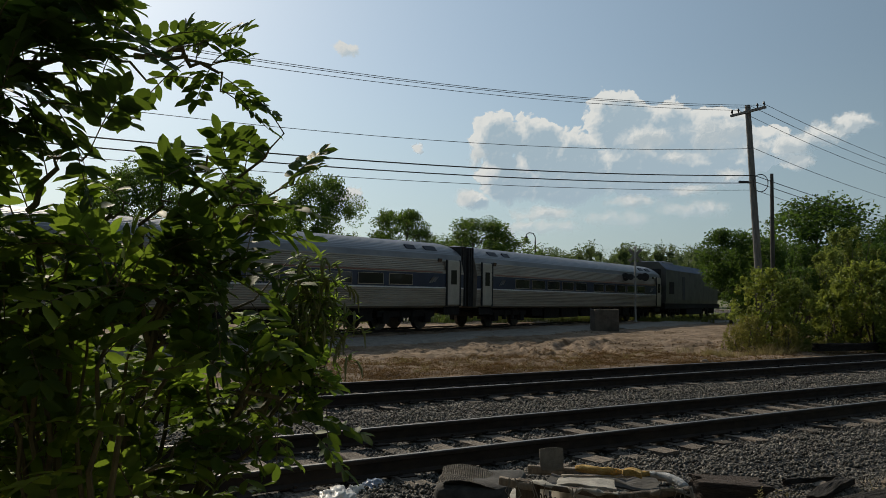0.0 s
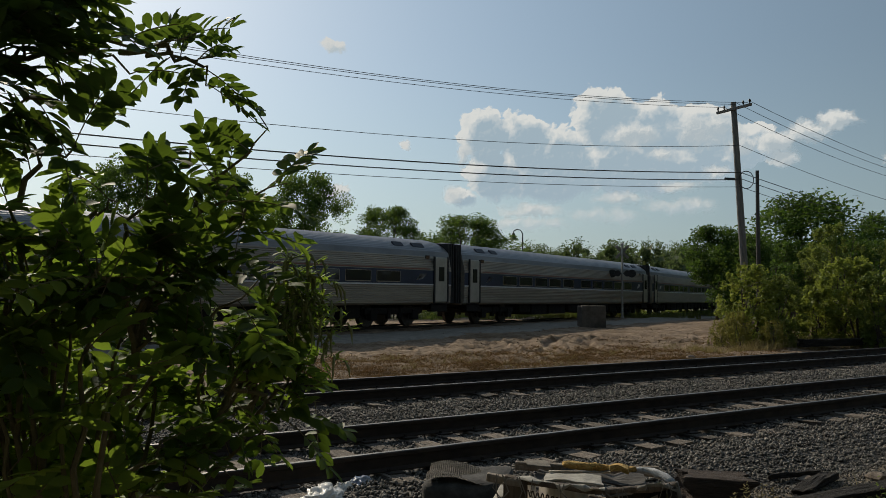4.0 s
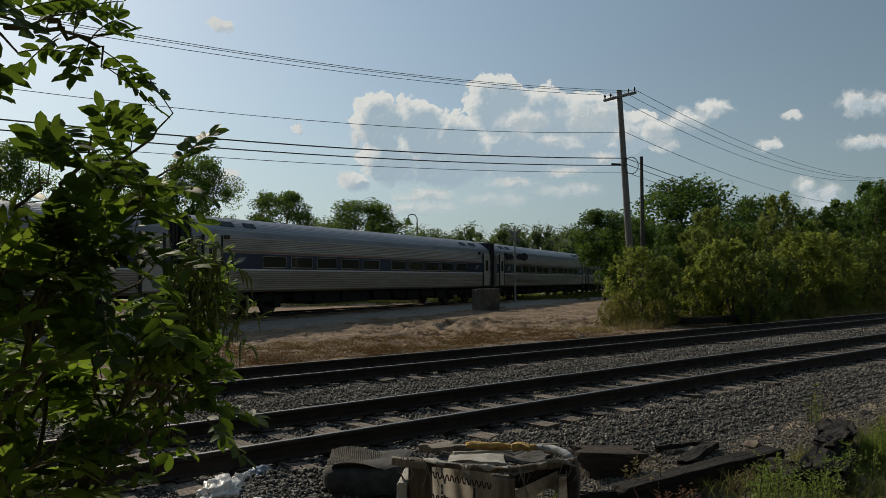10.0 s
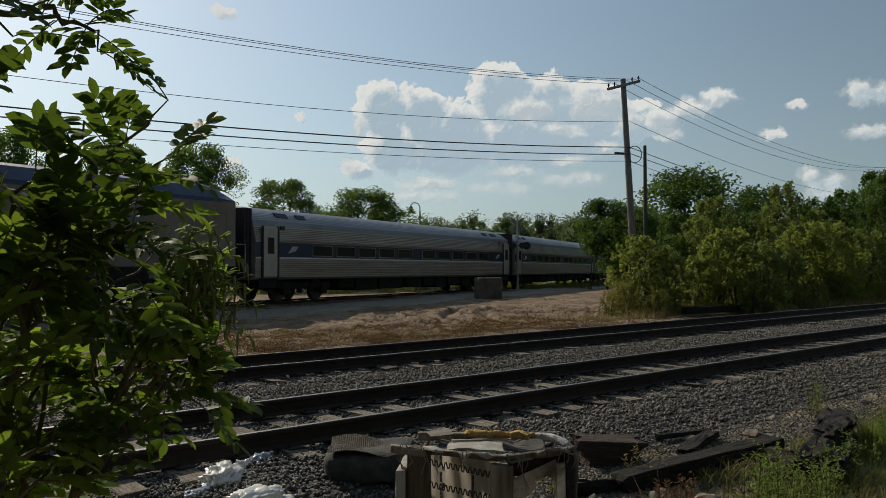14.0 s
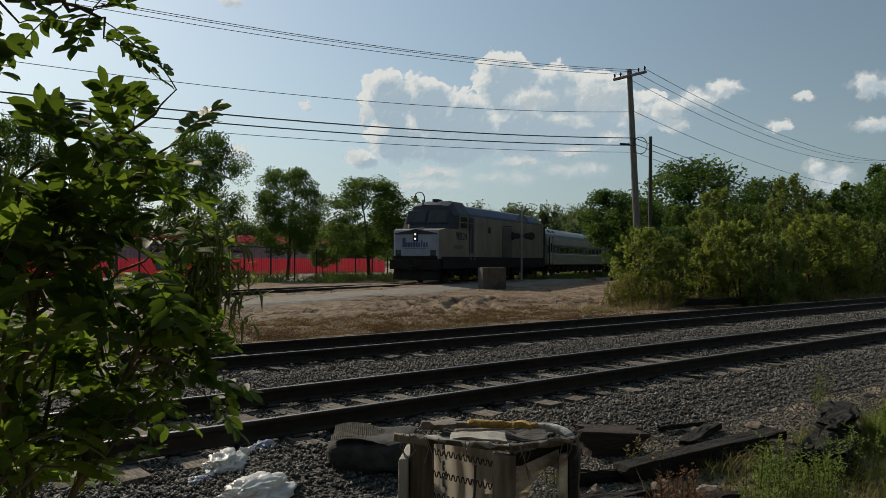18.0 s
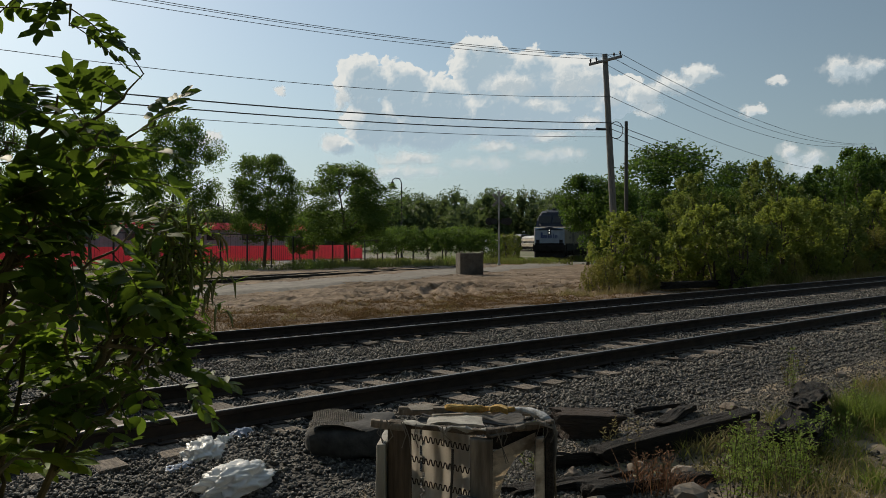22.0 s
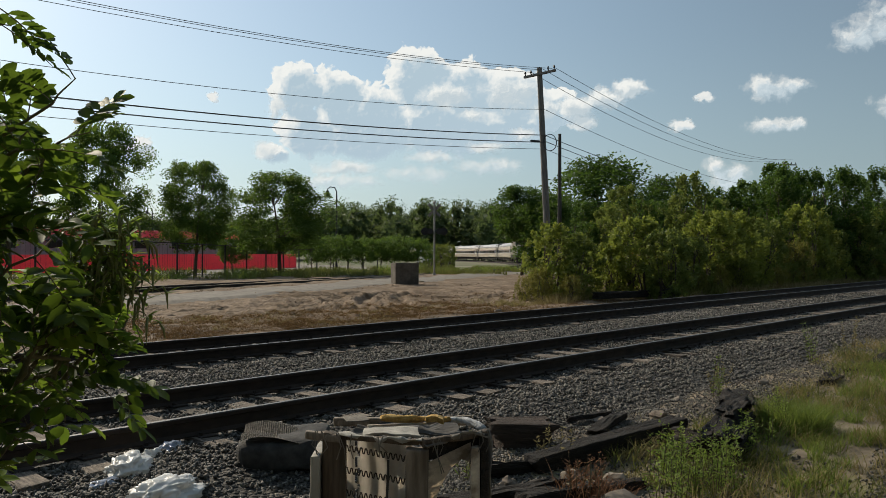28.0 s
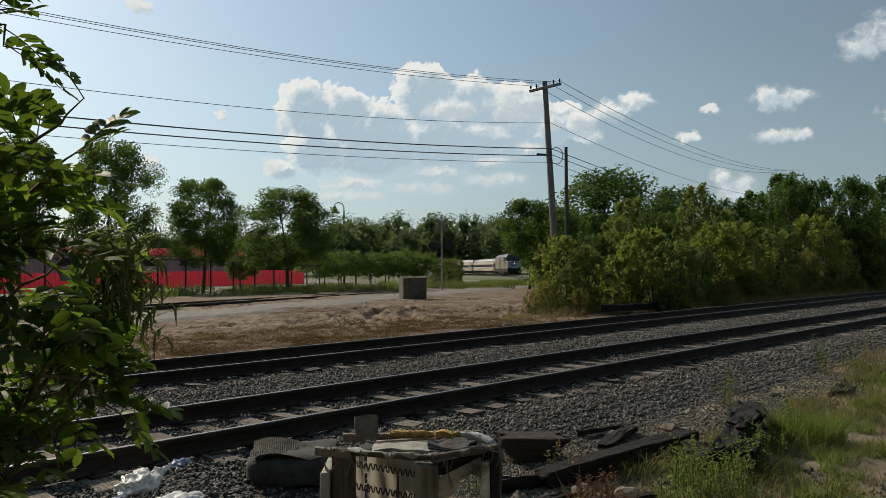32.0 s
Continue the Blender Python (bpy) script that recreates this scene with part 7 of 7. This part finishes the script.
cush = base("seat_cushion", Matrix.Translation((4.02, 5.55, -0.24)) @ pose(0, 0, 0, 3, -4, -38), "folded grey seat cushion with a ribbed cover on the ballast", "cushion")
part("filling", slab(-0.36, 0.34, -0.26, 0.28, 0, 0.22, 6, 0.05, 4, 21, 0.05), "fabric_dark", cush, smooth=True)
rb = bmesh.new()
n, k = 70, 8
vs = [[rb.verts.new((-0.34 + 0.62 * i / n, -0.24 + 0.5 * j / k, 0.240 + 0.005 * (i % 2) + 0.04 * math.sin(i / n * 4 + 1) + 0.02 * math.sin(j * 0.8 + i * 0.06))) for i in range(n + 1)] for j in range(k + 1)]
for j in range(k):
    for i in range(n):
        rb.faces.new((vs[j][i], vs[j][i + 1], vs[j + 1][i + 1], vs[j + 1][i]))
bmesh.ops.solidify(rb, geom=rb.faces[:], thickness=0.01)
part("ribbed_cover", rb, "fabric_grey", cush, "ribbed grey cover")


def plastic_bag(x, y, z, L, w, h, rz, seed, material, label):
    bm = bmesh.new()
    bmesh.ops.create_icosphere(bm, subdivisions=5, radius=1.0)
    for v in bm.verts:
        p = v.co.copy()
        q = Vector((p.x * L / 2, p.y * w / 2, p.z * h / 2))
        a = abs(noise.noise(p * 1.3 + Vector((seed, 0, 0)))) + 0.55 * abs(noise.noise(p * 2.9 + Vector((0, seed, 0)))) + 0.30 * abs(noise.noise(Vector((p.x * 5, p.y * 8, p.z * 8)) + Vector((seed, seed, 0))))
        q *= 1.12 - 0.60 * a
        q.z = max(q.z, -h * 0.22)
        v.co = q
    return tagged(part("plastic_bag", bm, material, smooth=True, m=pose(x, y, z + h * 0.2, 0, 0, rz)), label, "plastic bag", "plastic rubbish")


plastic_bag(2.92, 6.10, -0.25, 0.64, 0.34, 0.26, 48, 3.1, "plastic_white", "crumpled white plastic bag on the ballast")
plastic_bag(2.62, 5.86, -0.27, 0.34, 0.22, 0.16, 20, 8.3, "plastic_blue", "small blue and white plastic wrapper")
plastic_bag(3.46, 6.46, -0.25, 0.36, 0.22, 0.18, 30, 6.4, "plastic_blue", "blue and white plastic bag beside the rail")
plastic_bag(3.24, 6.36, -0.25, 0.22, 0.18, 0.18, 10, 9.4, "plastic_white", "crumpled white plastic bag beside the rail")
plastic_bag(2.78, 5.30, -0.26, 0.82, 0.40, 0.26, 24, 12.7, "plastic_white", "long crumpled white plastic bag on the ballast")
plastic_bag(2.75, 3.95, -0.28, 0.5, 0.4, 0.24, 60, 15.2, "plastic_white", "white plastic sheet beside the sofa frame")


def timber(x, y, z, L, w, h, rx, ry, rz, seed, label="old dark railway timber lying in the weeds", rot=0.014, material="timber"):
    bm = box(bmesh.new(), -L / 2, L / 2, -w / 2, w / 2, -h / 2, h / 2, 0.012)
    bmesh.ops.subdivide_edges(bm, edges=bm.edges[:], cuts=6, use_grid_fill=True)
    bmesh.ops.subdivide_edges(bm, edges=[e for e in bm.edges if abs(e.verts[0].co.x - e.verts[1].co.x) > 0.08], cuts=3)
    for v in bm.verts:
        p = Vector((v.co.x * 1.6, v.co.y * 9, v.co.z * 9)) + Vector((seed * 2.3, 0, 0))
        f = Vector((v.co.x * 5, v.co.y * 34, v.co.z * 34)) + Vector((0, seed * 1.7, 0))
        fine = noise.noise_vector(f) * min(rot, 0.05) * 0.55
        v.co += Vector((noise.noise(p * 1.3) * (0.09 + rot if abs(v.co.x) > L / 2 - 0.03 else 0.01), noise.noise(p) * rot, noise.noise(p + Vector((5, 5, 5))) * rot)) + Vector((0, fine.y, fine.z))
    return tagged(part("timber", bm, material, m=pose(x, y, z, rx, ry, rz)), label, "timber", "old timbers")


timber(6.25, 3.80, -0.19, 1.98, 0.17, 0.18, 3, -2, -9, 1, rot=0.014)
timber(5.35, 3.98, -0.24, 0.9, 0.12, 0.10, 10, 4, -16, 21, "splintered grey timber end on the gravel", 0.05)
timber(6.04, 4.66, -0.19, 0.54, 0.30, 0.24, 2, 2, -38, 2, "short rust-brown timber block on the ballast", material="rust_timber")
timber(7.2, 4.42, -0.24, 0.75, 0.13, 0.06, 3, -3, 12, 3, "splintered grey plank on the ballast", 0.03)
timber(7.35, 4.75, -0.24, 0.7, 0.1, 0.05, 0, 2, -6, 4, "splintered grey plank on the ballast", 0.02)
timber(7.38, 3.27, -0.15, 1.5, 0.20, 0.26, 5, -3, 13.6, 5, "rotten black timber log broken open among weeds", 0.045)
timber(7.25, 3.06, -0.18, 1.2, 0.16, 0.22, -14, 2, 16, 25, "rotten black half of a split log among weeds", 0.05)
timber(6.78, 3.30, -0.18, 0.5, 0.22, 0.22, 8, 9, 52, 6, "rotten black timber stump beside the log", 0.05)
timber(8.25, 3.52, -0.02, 0.8, 0.30, 0.08, 4, 3, 20, 8, "splintered dark slab on the rotten log", 0.06)
timber(7.6, 3.30, 0.03, 0.6, 0.22, 0.05, -6, 2, 8, 7, "splintered grey slab on the rotten log", 0.05)
timber(5.1, 3.35, -0.28, 1.2, 0.2, 0.10, 0, 3, -14, 9, "half-buried grey timber in the weeds", 0.03)
timber(4.6, 3.72, -0.26, 0.9, 0.16, 0.09, 0, -3, -26, 10, "half-buried grey timber in the weeds", 0.03)
timber(12.4, 3.85, -0.31, 1.5, 0.24, 0.12, 0, 0, 8, 11, rot=0.05)
timber(13.6, 3.55, -0.31, 1.6, 0.22, 0.13, 0, 2, -12, 12, rot=0.05)
timber(15.2, 3.9, -0.30, 2.0, 0.22, 0.15, 0, 0, 4, 13, rot=0.04)
timber(27.2, 15.55, -0.08, 4.4, 0.3, 0.24, 0, 0, -10, 15, "long dark timber lying beside the second track", 0.02)


def rock(x, y, z, s, seed, label="grey broken stone among weeds", material="rust_rock"):
    bm = bmesh.new()
    bmesh.ops.create_icosphere(bm, subdivisions=2, radius=s)
    for v in bm.verts:
        v.co *= 1 + 0.55 * noise.noise(v.co / s * 1.1 + Vector((seed, 0, 0)))
        v.co.z *= 0.65
    return tagged(part("rock", bm, material, m=pose(x, y, z, 0, 0, seed * 50)), label, "rock", "loose rocks")


for i, (x, y, s, mt) in enumerate(((7.45, 4.62, 0.12, "rust_rock"), (8.05, 4.30, 0.09, "rust_rock"), (5.35, 3.62, 0.10, "concrete"), (5.05, 3.0, 0.13, "concrete"), (9.3, 4.7, 0.08, "concrete"), (5.6, 3.35, 0.09, "concrete"), (6.2, 3.30, 0.08, "rust_rock"), (4.4, 3.3, 0.10, "concrete"), (9.9, 3.3, 0.09, "rust_rock"), (11.2, 4.4, 0.08, "concrete"), (4.9, 3.9, 0.08, "rust_rock"), (18.6, 15.2, 0.14, "rust_rock"), (3.7, 3.4, 0.11, "concrete"))):
    rock(x, y, (float(ground_z(x, y)) if y < 4.6 or y > 14 else float(bed_z(x, y))) + s * 0.25, s, i + 1.5, material=mt)

# crushed stones on the bed
rng = np.random.RandomState(2)
base_v = np.array([(1, 0, 0), (-1, 0, 0), (0, 1, 0), (0, -1, 0), (0, 0, 1), (0, 0, -1)], float)
base_f = np.array([(0, 2, 4), (2, 1, 4), (1, 3, 4), (3, 0, 4), (2, 0, 5), (1, 2, 5), (3, 1, 5), (0, 3, 5)])


def stones(name, px, py, pz, size, material, label):
    n = len(px)
    Q = np.linalg.qr(rng.normal(size=(n, 3, 3)))[0]
    shape = base_v[None] * rng.uniform(0.55, 1.25, (n, 6, 1)) * np.stack([size, size * rng.uniform(0.6, 1, n), size * rng.uniform(0.5, 0.9, n)], 1)[:, None]
    V = np.einsum("nij,nkj->nki", Q, shape) + np.stack([px, py, pz + size * 0.4], 1)[:, None]
    F = (base_f[None] + 6 * np.arange(n)[:, None, None]).reshape(-1, 3)
    return tagged(new(name, raw_mesh(name, V.reshape(-1, 3), F, material)), label, "stones", kind="stuff")


n = 120000
px = -0.5 + 22.0 * rng.uniform(0, 1, n) ** 1.45
py = 4.5 + 9.6 * rng.uniform(0, 1, n) ** 1.25
ok = np.ones(n, bool)
for ry in RAIL_Y:
    ok &= np.abs(py - ry) > 0.075
px, py = px[ok], py[ok]
size = rng.uniform(0.013, 0.030, len(px)) * (1 + px * 0.02)
stones("crushed_stones", px, py, bed_z(px, py), size, "stone", "loose grey crushed stones between and beside the rails")
n = 42000
px, py = 20.0 + 26.0 * rng.uniform(0, 1, n) ** 1.3, rng.uniform(4.6, 14.1, n)
ok = np.ones(n, bool)
for ry in RAIL_Y:
    ok &= np.abs(py - ry) > 0.085
px, py = px[ok], py[ok]
stones("far_crushed_stones", px, py, bed_z(px, py), rng.uniform(0.022, 0.045, len(px)), "stone", "loose grey crushed stones further along the rails")
n = 26000
px, py = 4.2 + 4.0 * rng.normal(size=n), 4.9 - 1.7 * np.abs(rng.normal(size=n))
keep = (wave(px * 1.1, py * 1.1, 31) > 0.75) | (py > 4.1 + 0.3 * wave(px, py, 33)) | (py < 1.2) | (px < 6.3 + 0.8 * wave(px, py, 37))
px, py = px[keep], py[keep]
m = 15000
ex, ey = rng.uniform(3.6, 9.6, m), rng.uniform(0.3, 2.7, m)
keep = ey < 0.95 + 0.14 * ex + 0.25 * wave(ex * 1.3, ey * 1.3, 39)
gx2, gy2 = np.concatenate([rng.uniform(5.5, 20, 14000), rng.uniform(1.8, 5.2, 12000)]), np.concatenate([rng.normal(4.2, 0.45, 14000), rng.uniform(3.0, 4.8, 12000)])
px, py = np.concatenate([px, ex[keep], gx2]), np.concatenate([py, ey[keep], gy2])
stones("scattered_gravel", px, py, np.maximum(ground_z(px, py), bed_z(px, py) * (py > 4.6) - 9 * (py <= 4.6)), rng.uniform(0.007, 0.022, len(px)), "stone", "scattered grey gravel on the sandy verge")

# clods on the dirt
n = 5000
px, py = rng.uniform(4, 38, n), rng.uniform(14.6, 31, n)
keep = wave(px * 0.5, py * 0.8, 35) > -0.1
px, py = px[keep], py[keep]
stones("dirt_clods", px, py, ground_z(px, py), rng.uniform(0.015, 0.07, len(px)) ** 1.15, "dirt", "small clods of dry earth")

# ---- grass and weeds ----
rnd = random.Random(13)
P = lambda n, x0, x1, y0, y1, r, c, s0, s1: [(rnd.uniform(x0, x1), rnd.uniform(y0, y1), rnd.uniform(*r), c, rnd.uniform(s0, s1)) for _ in range(n)]
blades("grass_clump", [(8.35, 3.0, 0.34, 1300, 0.85), (8.75, 3.0, 0.26, 600, 0.75)], "grass", "bright green grass clump on the verge", (0.22, 0.46), 0.007, 3, 0.6)
blades("green_grass", P(26, 6.2, 12, 1.8, 3.5, (0.08, 0.22), 80, 0.5, 0.9) + P(20, 12, 30, 2.0, 4.4, (0.2, 0.6), 160, 0.7, 1.1), "grass", "patchy green grass on the sandy verge", (0.10, 0.30), 0.008, 4, 0.7)
blades("olive_grass", P(64, 5.6, 12, 1.6, 3.7, (0.1, 0.35), 90, 0.5, 1.1) + P(26, 12, 34, 1.6, 4.4, (0.3, 0.8), 200, 0.7, 1.2), "grass_olive", "short olive grass on the sandy verge", (0.08, 0.26), 0.009, 14, 0.9)
blades("dry_grass", P(60, 5.2, 13, 1.5, 3.9, (0.1, 0.4), 90, 0.5, 1.1) + P(30, 12, 34, 1.6, 4.5, (0.3, 0.8), 200, 0.7, 1.2), "grass_dry", "dry straw-coloured grass on the verge", (0.08, 0.26), 0.009, 5, 0.9)
blades("dry_grass_patch", P(30, 9, 24, 14.9, 19, (0.2, 0.7), 60, 0.4, 0.7) + P(46, 21, 36, 15.9, 17.5, (0.3, 0.9), 180, 0.7, 1.4) + P(40, 34, 70, 14.8, 16, (0.5, 1.4), 220, 1.0, 1.7), "grass_dry", "dry straw-coloured grass beside the second track", (0.10, 0.30), 0.014, 6, 0.9)
blades("brown_weeds", P(320, 7, 20, 14.9, 19.5, (0.2, 0.9), 170, 0.35, 0.8) + P(60, 19, 27, 15, 18, (0.2, 0.6), 100, 0.35, 0.7) + P(40, 20, 34, 17, 23, (0.15, 0.5), 90, 0.4, 0.8), "weed_brown", "withered brown weeds on the dirt", (0.04, 0.14), 0.016, 7, 1.8)
blades("meadow_grass", P(70, 15, 48, 37.5, 45, (0.5, 1.4), 110, 0.8, 1.9) + P(60, 34, 80, 43, 66, (0.6, 1.6), 120, 1.2, 2.4) + P(50, 24, 60, 15.6, 17, (0.3, 1.0), 160, 1.0, 1.8), "grass_olive", "tall dull green grass along the fence and thicket", (0.12, 0.34), 0.02, 8, 0.7)
blades("green_weeds", P(26, 40, 70, 44, 58, (0.6, 1.8), 150, 1.5, 2.6) + P(10, 15, 38, 38, 44, (0.5, 1.2), 120, 1.0, 2.2), "grass", "patches of green weeds beyond the curved line", (0.12, 0.34), 0.02, 18, 0.7)
blades("rust_weeds", [(4.95, 3.3, 0.16, 90, 0.9), (5.15, 3.12, 0.15, 80, 0.8)], "weed_red", "rust-coloured dry weeds", (0.12, 0.32), 0.008, 9, 0.7)


def weed(x, y, h, seed, material="grass", stems=9, label="tall feathery green weed among the timbers"):
    """A leafy weed: upright stems with many narrow leaves."""
    rr = random.Random(seed)
    w = base("weed", Matrix.Translation((x, y, float(ground_z(x, y)) - 0.02)), label, "weed", "weeds among the timbers")
    bm, V, F = bmesh.new(), [], []
    for _ in range(stems):
        a, ln = rr.uniform(0, 6.28), rr.uniform(0.05, 0.35)
        H = h * rr.uniform(0.55, 1.1)
        b = Vector((rr.uniform(-0.12, 0.12), rr.uniform(-0.12, 0.12), 0))
        tip = b + Vector((math.cos(a) * ln * H, math.sin(a) * ln * H, H))
        mid = b.lerp(tip, 0.5) + Vector((0, 0, 0.05 * H))
        tube(bm, [b, mid, tip], [0.0035, 0.0028, 0.001], 4)
        for i in range(int(26 * H / 0.4)):
            t = rr.uniform(0.12, 1.0)
            p = b.lerp(mid, t * 2) if t < 0.5 else mid.lerp(tip, t * 2 - 1)
            d = Vector((rr.gauss(0, 1), rr.gauss(0, 1), rr.uniform(0.1, 1.2))).normalized()
            s = d.orthogonal().normalized()
            L, W = rr.uniform(0.03, 0.075) * (1.15 - 0.6 * t), 0.006
            o = len(V)
            V += [p, p + d * L * 0.5 + s * W, p + d * L, p + d * L * 0.5 - s * W]
            F.append((o, o + 1, o + 2, o + 3))
    tagged(part("stalk", bm, "twig", w), kind="stuff")
    tagged(part("foliage", raw_mesh("foliage", V, F, material), None, w), kind="stuff")
    return w


for i, (x, y, h) in enumerate(((5.75, 3.02, 0.46), (5.95, 2.88, 0.50), (6.12, 3.05, 0.48), (5.6, 2.78, 0.42), (6.22, 2.80, 0.46), (5.85, 2.6, 0.42), (6.02, 3.18, 0.36), (6.62, 2.86, 0.40), (6.98, 2.92, 0.42), (7.3, 2.95, 0.36), (8.3, 3.1, 0.45), (5.3, 2.75, 0.30))):
    weed(x, y, h, 200 + i, "weed_green", stems=12)
for i, (x, y, h) in enumerate(((9.6, 4.35, 0.5), (10.1, 4.6, 0.4), (13.5, 4.5, 0.7), (14.3, 4.2, 0.75), (4.75, 4.15, 0.4), (5.6, 3.95, 0.35))):
    weed(x, y, h, 240 + i, "grass_dry" if i % 2 else "grass", 7, "thin seeding weed on the verge")
for i, (x, y, h) in enumerate(((5.0, 3.2, 0.34), (5.2, 3.3, 0.30))):
    weed(x, y, h, 260 + i, "weed_red", 10, "rust-coloured dry weed among the timbers")


def motions():
    for car, back, front in TRAIN:
        rows = []
        for i in range(0, 65):
            t = i / 2
            u = train_u(t)
            a, _ = along(u + back)
            b, _ = along(u + front)
            mid, d = (a + b) / 2, b - a
            rows.append((t, Matrix.Translation(mid) @ pose(0, 0, 0, 0, -math.degrees(math.atan2(d.z, math.hypot(d.x, d.y))), math.degrees(math.atan2(d.y, d.x)))))
        walk(car, rows)
    for flap in FLAPS:
        m = flap.matrix_basis.copy()
        rows = []
        for i in range(0, 65):
            t = i / 2
            up = max(math.exp(-((t - c) / 0.45) ** 2) for c in (0.0, 19.0, 32.0))
            rows.append((t, m @ pose(0, 0, 0, -87 + 75 * up + 2 * math.sin(2.3 * t), 6 * math.sin(1.7 * t) * (1 - up), 0)))
        walk(flap, rows)
    for piece, swing, size, phase in SWAY:
        m = piece.matrix_basis.copy()
        rows = []
        for i in range(0, 65):
            t = i / 2
            a = size * (math.sin(1.9 * t + phase) + 0.6 * math.sin(3.1 * t + 2.1 * phase) + 0.5 * math.sin(0.6 * t + phase * 0.7))
            b = size * 0.7 * math.sin(1.4 * t + 1.7 * phase)
            rows.append((t, m @ pose(0, 0, 0, a * swing[0], b, a * swing[1])))
        walk(piece, rows)


motions()
